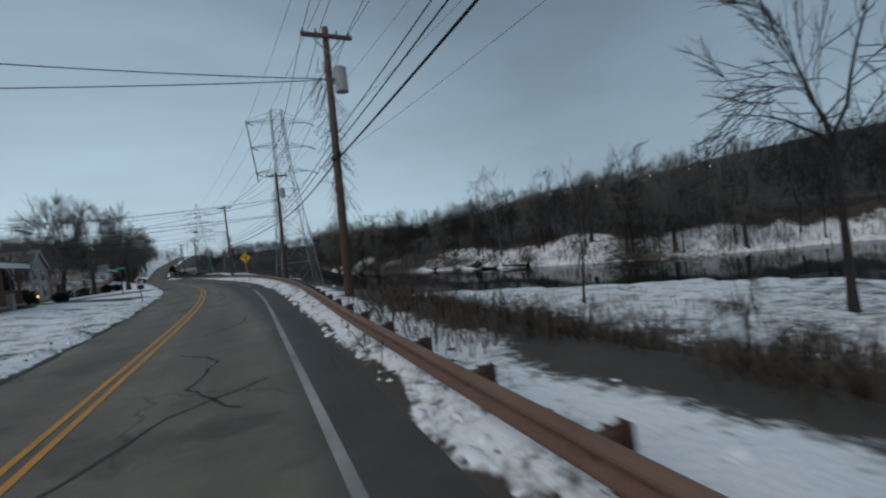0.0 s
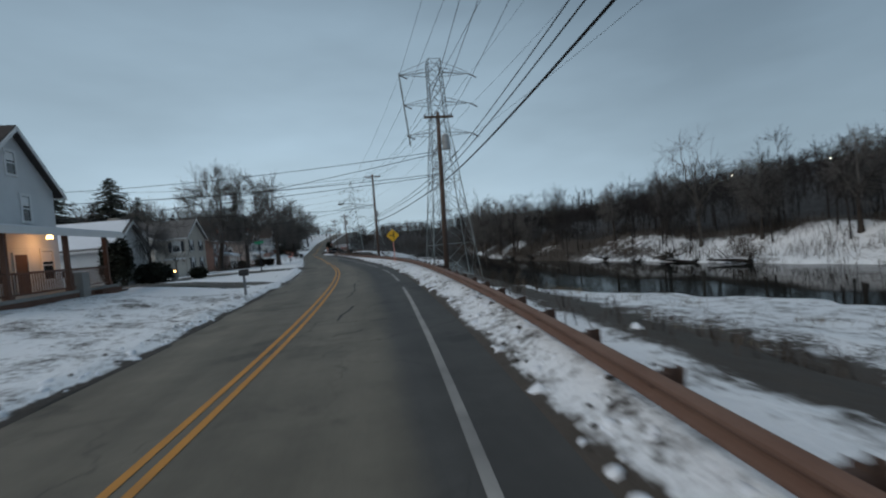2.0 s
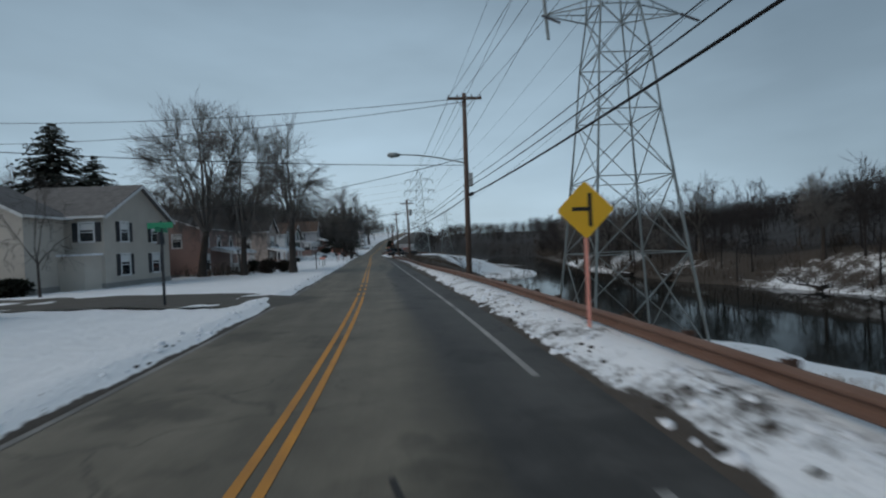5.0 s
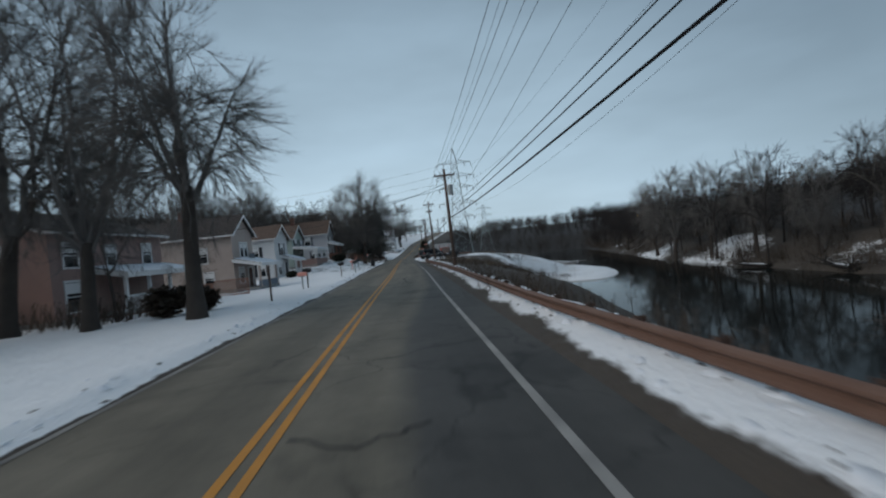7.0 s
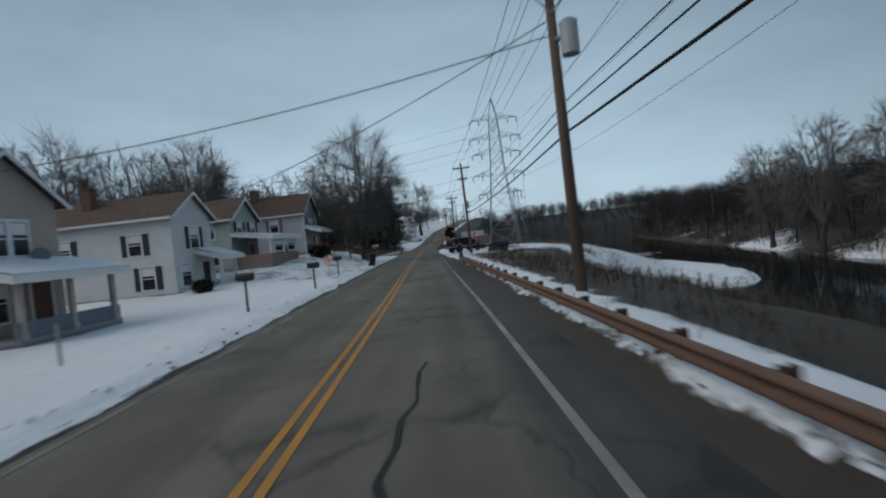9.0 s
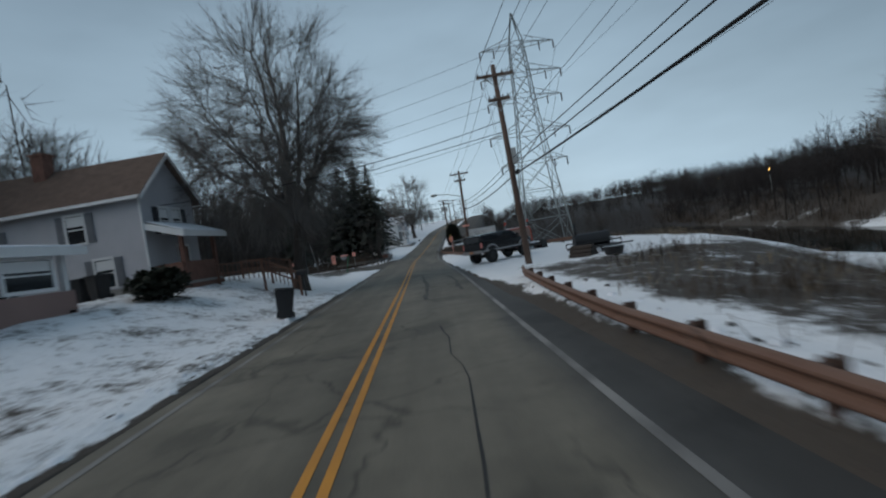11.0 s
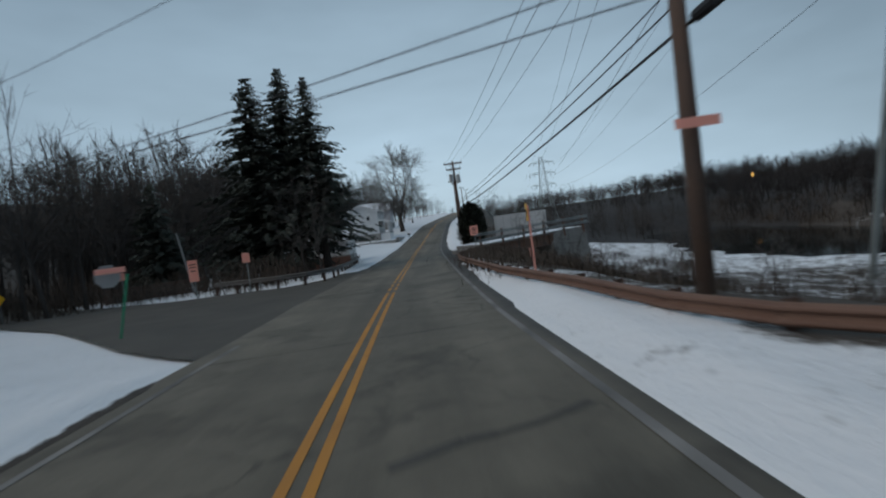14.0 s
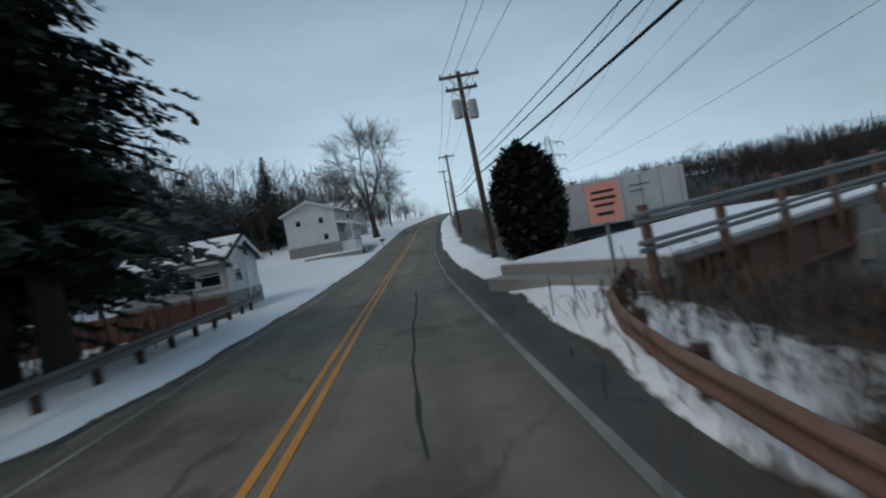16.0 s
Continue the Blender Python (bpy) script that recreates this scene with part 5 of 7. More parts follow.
for _ in range(150):
    y = rng.uniform(290, 400)
    places.append((xc(y) - rng.uniform(10, 55), y, rng.uniform(8, 11.5), rng.choice(THICKET), rng.uniform(0, 6)))
for _ in range(210):
    y = rng.uniform(265, 430)
    places.append((xc(y) + rng.uniform(14, 75), y, rng.uniform(6, 10), rng.choice(WOOD), rng.uniform(0, 6)))
for _ in range(140):
    y = rng.uniform(330, 560)
    places.append((xc(y) + rng.choice((-1, 1)) * rng.uniform(9, 60), y, rng.uniform(7, 11), rng.choice(WOOD), rng.uniform(0, 6)))
for _ in range(380):
    y = rng.uniform(158, 300)
    x = xc(y) - rng.uniform(23, 62)
    if abs(y - 190 + (x + 20) * 0.72) < 8 or (abs(y - 262) < 24 and x > xc(y) - 30):
        continue
    places.append((x, y, rng.uniform(14, 17) + 2.5 * step(180, 200, y), rng.choice(WOOD), rng.uniform(0, 6)))
woods("left_woods", "bare brown woods on the hill behind the houses", places, WOOD + THICKET + LIMBED, M_TWIG_WOOD)


def brush(name, label, spots, material, spread, tall, stems, width=0.012):
    """Thin dry stems in clumps, as slim blades."""
    rs = np.random.RandomState(len(spots))
    base, tips, wid = [], [], []
    for x, y, k in spots:
        n = int(stems * k)
        p = np.stack([x + rs.normal(0, spread, n), y + rs.normal(0, spread, n)], 1)
        for px, py in p:
            z = land(px, py) - 0.05
            h = tall * rs.uniform(0.35, 1.0) * k
            a = rs.uniform(0, 6.28)
            lean = rs.uniform(0.2, 1.5) * h
            base.append((px, py, z))
            tips.append((px + lean * math.cos(a), py + lean * math.sin(a), z + h))
            wid.append(a + 1.57)
    b, t, w = np.array(base), np.array(tips), np.array(wid)
    side = np.stack([np.cos(w), np.sin(w), 0 * w], 1) * width
    rise = (t - b)[:, 2]
    mid = b + (t - b) * 0.5 + np.stack([0 * w, 0 * w, 0.42 * rise], 1)
    t = t - np.stack([0 * w, 0 * w, rs.uniform(0.1, 0.6, len(w)) * rise], 1)
    v = np.stack([b - side, b + side, mid + side * 0.8, mid - side * 0.8, t + side * 0.2, t - side * 0.2], 1).reshape(-1, 3)
    i = np.arange(len(b)) * 6
    f = np.concatenate([np.stack([i, i + 1, i + 2, i + 3], 1), np.stack([i + 3, i + 2, i + 4, i + 5], 1)])
    tagged(new(name, fast_mesh(name, v, f, material)), label, "brush", kind="stuff")


def scatter(n, y0, y1, d0, d1, seed, k0=0.5, k1=1.2):
    r = random.Random(seed)
    out = []
    for _ in range(n):
        y = r.uniform(y0, y1)
        out.append((xc(y) + r.uniform(d0, d1), y, r.uniform(k0, k1)))
    return out


brush("bank_brush", "tangled brown brush and vines on the river slope", scatter(46, 8, 40, 5.6, 15, 1, 0.5, 1.0) + scatter(20, 15, 24.5, 5.0, 7.0, 21, 0.6, 1.1) + [(16.3, 18.2, 1.3), (17.6, 18.0, 1.5), (19.0, 17.6, 1.5), (20.0, 18.6, 1.3), (25.3, 24.0, 1.4), (27.0, 25.0, 1.6), (22.0, 27.0, 1.2), (12.0, 23.0, 0.8)] + scatter(40, 40, 75, 6.0, 12, 2, 0.5, 1.0) + scatter(170, 84, 148, 5.2, 14, 3, 0.5, 1.1) + scatter(150, 174, 207, 5.5, 20, 4, 0.6, 1.3) + scatter(210, 183, 203, 3.9, 10, 43, 0.5, 1.2) + scatter(110, 205, 245, 7, 26, 41, 0.8, 1.6) + scatter(100, 9, 27, 6.4, 15, 42, 0.7, 1.2) + scatter(50, 150, 172, 15, 28, 14), M_BRUSH, 0.6, 0.72, 46, 0.010)
brush("dry_grass", "pale dry grass and reeds on the river flat", scatter(60, 15, 75, 12, 26, 5, 0.4, 0.9) + scatter(60, 120, 150, 6, 24, 6, 0.3, 0.7) + scatter(40, 155, 180, 14, 34, 7, 0.4, 0.9), M_STRAW, 0.6, 0.9, 40, 0.009)
brush("far_brush", "brown brush along the far water edge", [(line_of(FAR, y) + r2, y, k) for y, r2, k in [(rng.uniform(35, 330), rng.uniform(0.5, 14), rng.uniform(0.7, 1.6)) for _ in range(560)]], M_BRUSH, 0.9, 1.6, 22, 0.025)
brush("hedge_brush", "brown brush behind the side road and houses", [(rng.uniform(-50, -15), rng.uniform(196, 214), rng.uniform(0.8, 1.6)) for _ in range(110)] + [(rng.uniform(-30, -22), rng.uniform(140, 182), rng.uniform(0.8, 1.8)) for _ in range(90)] + [(xc(y) - rng.uniform(23, 50), y, rng.uniform(1.2, 2.4)) for y in [rng.uniform(156, 182) for _ in range(110)] + [rng.uniform(206, 262) for _ in range(110)]] + [(rng.uniform(-18, -10), rng.uniform(98, 101), rng.uniform(0.6, 1.0)) for _ in range(14)], M_BRUSH, 0.9, 1.6, 26, 0.022)


def clods(name, label, spots, material, seed):
    """Small broken lumps lying along the road edges, joined."""
    r = np.random.RandomState(seed)
    ring = np.array([(math.cos(k * 1.2566), math.sin(k * 1.2566), 0.0) for k in range(5)])
    form = np.concatenate([ring * (1, 1, 0) - (0, 0, 0.35), ring * 0.72 + (0, 0, 0.45), [(0, 0, 0.8)]])
    tri = [(k, (k + 1) % 5, 5 + (k + 1) % 5) for k in range(5)] + [(k, 5 + (k + 1) % 5, 5 + k) for k in range(5)] + [(5 + k, 5 + (k + 1) % 5, 10) for k in range(5)]
    vs, fs = [], []
    for i, (x, y, k) in enumerate(spots):
        q = form * r.uniform(0.6, 1.4, (11, 3)) * k * np.array([r.uniform(0.8, 1.3), r.uniform(0.8, 1.7), r.uniform(0.45, 0.9)])
        vs.append(q + (x, y, land(x, y)))
        fs.append(np.array(tri) + 11 * i)
    tagged(new(name, fast_mesh(name, np.concatenate(vs), np.concatenate(fs), material)), label, "clods", kind="stuff")


def verge_spots(n, seed, big):
    r = random.Random(seed)
    out = []
    for _ in range(n):
        y = r.uniform(6, 147)
        if r.random() < 0.7:
            d = line_of(EDGE, y) + 0.12 + abs(r.gauss(0, 0.55)) + 0.35 * (step(76, 84, y) - step(146, 150, y))
        else:
            d = -line_of(VERGE, y) - 0.18 - abs(r.gauss(0, 0.4))
        out.append((xc(y) + d, y, big * r.uniform(0.4, 1.0) ** 2))
    return out


clods("snow_clods", "broken lumps of ploughed snow along the road edges", verge_spots(1700, 31, 0.10), M_SNOW_CAP, 31)
clods("earth_clods", "dark clods of earth and gravel in the snow by the road", verge_spots(700, 32, 0.06), M_EARTH, 32)


def driftwood(x, y, n, seed):
    r = random.Random(seed)
    pile = thing("driftwood_pile", (x, y, land(x, y)), "pile of grey driftwood on the river bank", "driftwood")
    for _ in range(n):
        a, ln = r.uniform(0, 6.28), r.uniform(1.5, 4)
        p = Vector((r.uniform(-1.5, 1.5), r.uniform(-1.5, 1.5), r.uniform(0.1, 0.8)))
        part("driftwood_log", Shape().chain([p, p + Vector((math.cos(a), math.sin(a), 0.1)) * ln * 0.5, p + Vector((math.cos(a + 0.2), math.sin(a + 0.2), r.uniform(0.0, 0.5))) * ln], [0.13, 0.10, 0.05], 6), M_PALE_BARK, pile)


def fallen_tree(x, y, length, turn, seed):
    """A dead trunk lying at the water edge with its root plate, broken limbs and a line of snow."""
    r = random.Random(seed)
    t = thing("fallen_tree", (x, y, land(x, y)), "dark fallen tree with a root plate at the river edge", "fallen tree", "fallen trees", turn)
    line = [Vector((length * k / 4, 0.25 * math.sin(k * 1.3 + seed), 0.45 + 0.10 * k * (1 - k / 8))) for k in range(5)]
    part("trunk", Shape().chain(line, [0.30, 0.27, 0.22, 0.15, 0.07], 8), M_WET_BARK, t)
    roots = Shape()
    for k in range(13):
        a, ln = k * 0.483, r.uniform(0.7, 1.5)
        roots.chain([line[0], line[0] + Vector((-0.3, math.cos(a) * ln * 0.5, math.sin(a) * ln * 0.5)), line[0] + Vector((-0.2, math.cos(a + 0.3) * ln, math.sin(a + 0.3) * ln))], [0.12, 0.08, 0.03], 5)
    part("root_plate", roots, M_WET_BARK, t)
    for k in range(9):
        p, a, ln = line[1 + k % 3] + Vector((r.uniform(0, 1.2), 0, 0)), r.uniform(0.2, 2.9), r.uniform(0.8, 2.4)
        part("limb", Shape().chain([p, p + Vector((ln * 0.4, math.cos(a) * ln * 0.5, math.sin(a) * ln * 0.5)), p + Vector((ln * 0.8, math.cos(a) * ln * 0.9, math.sin(a) * ln))], [0.08, 0.05, 0.02], 5), M_WET_BARK, t)
    part("trunk_snow", Shape().chain([p + Vector((0, 0, 0.2 - 0.03 * i)) for i, p in enumerate(line[:4])], [0.14, 0.14, 0.11, 0.07], 6), M_SNOW_CAP, t, "snow along the top of the trunk")


for i, (y, e, ln, a) in enumerate(((86, 0.6, 7.5, 95), (92, 1.2, 6.5, 240), (97, 0.5, 7.0, 80), (78, 0.8, 5.5, 110), (106, 0.8, 6.0, 85), (128, 0.9, 6.5, 70), (141, 0.7, 6.0, 100))):
    fallen_tree(line_of(FAR, y) + e, y, ln, a, i)
driftwood(line_of(FAR, 92) + 1.0, 92, 12, 1)
driftwood(line_of(FAR, 60) + 1.0, 60, 8, 2)


def conifer(x, y, height, radius, label, seed, z=None, name="spruce", bare_to=0.08):
    """A spruce: trunk, and drooping boughs of many small needle sprays."""
    r = random.Random(seed)
    t = thing(name, (x, y, land(x, y) if z is None else z), label, "conifer", "evergreens")
    part("trunk", Shape().tube((0, 0, -0.3), (0, 0, height * 0.97), height * 0.022, 0.02, 8), M_BARK, t, smooth=True)
    v, f = [], []
    h = height * bare_to
    while h < height * 0.985:
        u = (h - height * bare_to) / (height * (1 - bare_to))
        reach = radius * (1 - u) ** 0.8 * r.uniform(0.72, 1.1) + 0.05
        small = 0.38 + 0.62 * min(1.0, 1.6 * (1 - u))
        for k in range(r.randint(8, 11)):
            a = r.uniform(0, 6.283)
            ln = reach * r.uniform(0.55, 1.18)
            n = max(int(ln / 0.16), 3)
            for i in range(n):
                q = (i + 0.6) / n
                px, py = math.cos(a) * ln * q, math.sin(a) * ln * q
                pz = h - 0.42 * ln * q * q + 0.18 * ln * q + (0.12 * ln if q > 0.85 else 0)
                for _ in range(3):
                    b = a + r.uniform(-1.25, 1.25)
                    s = small * r.uniform(0.22, 0.45) * (1.15 - 0.45 * q) * (0.6 + radius * 0.14)
                    w = s * 0.33
                    tip = (px + math.cos(b) * s, py + math.sin(b) * s, pz - r.uniform(0.02, 0.22))
                    o = (-math.sin(b) * w, math.cos(b) * w)
                    m = len(v)
                    v += [(px, py, pz), ((px + tip[0]) / 2 + o[0], (py + tip[1]) / 2 + o[1], (pz + tip[2]) / 2 + r.uniform(-0.05, 0.05)), tip, ((px + tip[0]) / 2 - o[0], (py + tip[1]) / 2 - o[1], (pz + tip[2]) / 2 - 0.07)]
                    f.append((m, m + 1, m + 2, m + 3))
        h += r.uniform(0.20, 0.30) * (0.6 + 0.03 * height)
    part("crown", fast_mesh("crown", v, f, M_NEEDLE), None, t)
    return t


conifer(-15.0, 205.8, 16.0, 4.0, "tall dark spruce standing close to its neighbours", 2, bare_to=0.17)
conifer(-17.3, 206.8, 17.6, 5.3, "tall dark spruce with drooping boughs by the guardrail", 1, bare_to=0.12)
conifer(-19.8, 206.2, 17.1, 5.8, "tall dark spruce at the bend of the side road", 3)
conifer(-28.2, 100.0, 15.3, 7.6, "dark spruce behind the two-storey house", 5)
conifer(-25.2, 101.0, 12.2, 5.6, "dark spruce behind the two-storey house", 6)
conifer(-33.0, 94.0, 14.8, 7.4, "dark spruce behind the yard", 7)
conifer(-35, 84, 14.8, 7.8, "dark spruce behind the low white house", 8)
conifer(-39, 80, 15.2, 7.8, "dark spruce behind the low white house", 9)
conifer(-29.0, 206.5, 9.5, 3.4, "dark evergreen at the edge of the woods", 10)
conifer(-34, 278, 17.0, 4.6, "dark evergreen behind the shed", 13)
conifer(4.0, 228, 6.0, 1.7, "small dark evergreen behind the cedar shrub", 14)


def shrub(x, y, rx, rz, label, seed, material=M_CEDAR, z=None, name="shrub", n=1500):
    """A dense clipped shrub: a crown of many small leaf sprays round short stems."""
    r = random.Random(seed)
    t = thing(name, (x, y, land(x, y) if z is None else z), label, "shrub")
    st = Shape()
    for k in range(5):
        a = k * 1.257
        st.tube((0.1 * math.cos(a), 0.1 * math.sin(a), -0.2), (rx * 0.5 * math.cos(a), rx * 0.5 * math.sin(a), rz * 0.7), 0.05, 0.02, 5)
    part("stem_tangle", st, M_BARK, t)
    v, f = [], []
    for _ in range(n):
        a, q = r.uniform(0, 6.283), r.uniform(-1, 1)
        d = r.uniform(0.45, 1.02) * (1 + 0.10 * noise.noise((math.cos(a) * 2, math.sin(a) * 2, q * 2 + seed)))
        c = math.sqrt(1 - q * q)
        px, py, pz = rx * d * c * math.cos(a), rx * d * c * math.sin(a), rz * (0.52 + 0.5 * q * d)
        s = 0.20 + 0.07 * rx
        b, e = r.uniform(0, 6.283), r.uniform(-0.8, 1.0)
        tip = (px + s * math.cos(b), py + s * math.sin(b), pz + s * e)
        o = (-math.sin(b) * s * 0.4, math.cos(b) * s * 0.4)
        m = len(v)
        v += [(px, py, pz), ((px + tip[0]) / 2 + o[0], (py + tip[1]) / 2 + o[1], (pz + tip[2]) / 2), tip, ((px + tip[0]) / 2 - o[0], (py + tip[1]) / 2 - o[1], (pz + tip[2]) / 2)]
        f.append((m, m + 1, m + 2, m + 3))
    part("crown", fast_mesh("crown", v, f, material), None, t)
    return t


shrub(-2.8, 211.4, 1.2, 4.1, "tall dark rounded cedar shrub beside the pole", 1, n=16000, name="cedar_shrub")
shrub(-10.7, 60.3, 0.6, 3.5, "slim dark arborvitae at the house corner", 2, n=1800, name="arborvitae")
shrub(-11.6, 60.5, 0.6, 3.2, "slim dark arborvitae at the house corner", 3, n=1800, name="arborvitae")
shrub(-11.4, 66.8, 1.45, 1.65, "dark rounded yew in the snow", 4, n=2600)
shrub(-8.8, 69.4, 0.7, 0.9, "small clipped dark shrub with a snow cap", 5)
shrub(-17.0, 80.8, 1.1, 0.9, "low dark shrub against the house wall", 6)
shrub(-12.6, 147.6, 1.0, 1.1, "low dark shrub by the porch steps", 7)
shrub(-14.2, 131.0, 0.5, 0.6, "small dark shrub at the house wall", 8)
shrub(-8.8, 98.6, 0.8, 1.3, "brown leafless bush under the maples", 9, M_BRUSH)
shrub(-7.6, 99.4, 0.7, 1.0, "brown leafless bush under the maples", 10, M_BRUSH)
shrub(-13.4, 108.5, 0.8, 1.2, "dark bush at the porch", 11)

# ---- houses ----


def window(parent, c, face, w, h, shutters=None, frame_mat=None, lit=False):
    """A sash window on a wall: face 'e', 's' or 'n' gives the side that it looks to."""
    turn = {"e": 90, "s": 0, "n": 180, "w": -90}[face]
    m = pose(*c, 0, 0, turn)
    fr = Shape()
    for x0, x1, z0, z1 in ((-w / 2 - 0.1, -w / 2, -0.1, h + 0.12), (w / 2, w / 2 + 0.1, -0.1, h + 0.12), (-w / 2, w / 2, h, h + 0.12), (-w / 2, w / 2, -0.1, 0)):
        fr.box(x0, x1, -0.06, 0.02, z0, z1)
    fr.box(-w / 2, w / 2, -0.035, 0.0, h / 2 - 0.025, h / 2 + 0.025)
    win = part("window", fr, frame_mat or M_TRIM, parent)
    win.matrix_basis = m
    part("pane", Shape().box(-w / 2, w / 2, -0.015, 0.01, 0, h), M_LAMP_WARM if lit else M_PANE, win)
    if not lit:
        part("blind", Shape().box(-w / 2 + 0.02, w / 2 - 0.02, -0.02, -0.016, h * 0.62, h * 0.98), M_TRIM, win, "pale blind")
    for k in (-1, 1) if shutters else ():
        sh = Shape().box(k * (w / 2 + 0.1), k * (w / 2 + 0.45), -0.055, 0.0, -0.05, h + 0.05) if k > 0 else Shape().box(-(w / 2 + 0.45), -(w / 2 + 0.1), -0.055, 0.0, -0.05, h + 0.05)
        for i in range(int(h / 0.14)):
            a, b = sorted((k * (w / 2 + 0.14), k * (w / 2 + 0.41)))
            sh.box(a, b, -0.07, -0.055, 0.02 + i * 0.14, 0.09 + i * 0.14)
        part("shutter", sh, shutters, win, "louvred shutter")
    return win


def door(parent, c, face, material, w=0.8, h=1.75):
    turn = {"e": 90, "s": 0, "n": 180, "w": -90}[face]
    fr = Shape()
    for x0, x1, z0, z1 in ((-w / 2 - 0.1, -w / 2, 0, h + 0.1), (w / 2, w / 2 + 0.1, 0, h + 0.1), (-w / 2, w / 2, h, h + 0.1)):
        fr.box(x0, x1, -0.05, 0.02, z0, z1)
    d = part("door", fr, M_TRIM, parent)
    d.matrix_basis = pose(*c, 0, 0, turn)
    part("leaf", Shape().box(-w / 2, w / 2, -0.02, 0.01, 0, h), material, d)
    part("knob", Shape().tube((w * 0.36, -0.02, 1.0), (w * 0.36, -0.09, 1.0), 0.03, 0.035, 8), M_CHROME, d)


def house(label, x0, x1, y0, y1, zb, eave, peak, ridge, wall_mat, roof_mat, chimney=None, snow=0.0, over=0.35):
    """A gabled house. ridge 'x': the gables look up and down x; 'y': along the road. x1 is the road side."""
    hs = thing("house", (x0, y0, zb), label, "house", "houses along the road")
    dx, dy, e, p = x1 - x0, y1 - y0, eave - zb, peak - zb
    wall, roof, base = Shape(), Shape(), Shape()
    base.box(-0.04, dx + 0.04, -0.04, dy + 0.04, -1.2, 0.45)
    part("foundation", base, M_CONCRETE, hs)
    if ridge == "x":
        outline = [(0, 0.45), (dy, 0.45), (dy, e), (dy / 2, p), (0, e)]
        m = Matrix(((0, 1, 0, 0), (1, 0, 0, 0), (0, 0, 1, 0), (0, 0, 0, 1)))
        half, run = dy / 2, dx
    else:
        outline = [(0, 0.45), (dx, 0.45), (dx, e), (dx / 2, p), (0, e)]
        m = Matrix.Identity(4)
        half, run = dx / 2, dy
    wall.prism(outline, run, m)
    part("wall", wall, wall_mat, hs)
    slope = (p - e) / half

    def sheet(inner, thick, lift, edge):
        out = []
        for k in (-1, 1):
            a, b = half, half + k * (half + edge)
            za, zb2 = p + lift, p + lift - slope * (half + edge)
            out.append([(a, za), (b, zb2), (b, zb2 + thick), (a, za + thick)])
        return out

    mm = m @ pose(0, -over, 0)
    for o in sheet(0, 0.14, 0.02, over):
        roof.prism(o, run + 2 * over, mm)
    r = part("roof", roof, roof_mat, hs)
    # barge boards and eave boards
    for o in sheet(0, 0.17, -0.06, over - 0.02):
        for off in (-over - 0.03, run + over):
            part("barge_board", Shape().prism([(o[0][0], o[0][1] - 0.02), (o[1][0], o[1][1] - 0.02), o[2], o[3]], 0.05, m @ pose(0, off, 0)), M_TRIM, hs)
    for k in (-1, 1):
        b = half + k * (half + over)
        z = p - slope * (half + over)
        a0, a1 = sorted((b, b + k * 0.12))
        part("gutter", Shape().prism([(a0, z), (a1, z), (a1, z + 0.13), (a0, z + 0.13)], run + 2 * over, mm), M_TRIM, hs)
    if snow:
        sn = Shape()
        for o in sheet(0, 0.06, 0.165, over * 0.5):
            sn.prism(o, (run + over) * snow, m @ pose(0, -over * 0.5, 0))
        part("roof_snow", sn, M_SNOW_CAP, r, "thin snow on the roof")
    if chimney:
        cx, cy, ctop = chimney
        part("chimney", Shape().box(cx - 0.3 - x0, cx + 0.3 - x0, cy - 0.3 - y0, cy + 0.3 - y0, e, ctop - zb).box(cx - 0.35 - x0, cx + 0.35 - x0, cy - 0.35 - y0, cy + 0.35 - y0, ctop - zb, ctop - zb + 0.1), M_BRICK, hs)
    return hs


def put_windows(hs, specs, shutters=None):
    """Windows by wall in the house's own metres: (face, along, sill, w, h)."""
    for face, c, sill, w, h in specs:
        window(hs, (*c, sill), face, w, h, shutters)


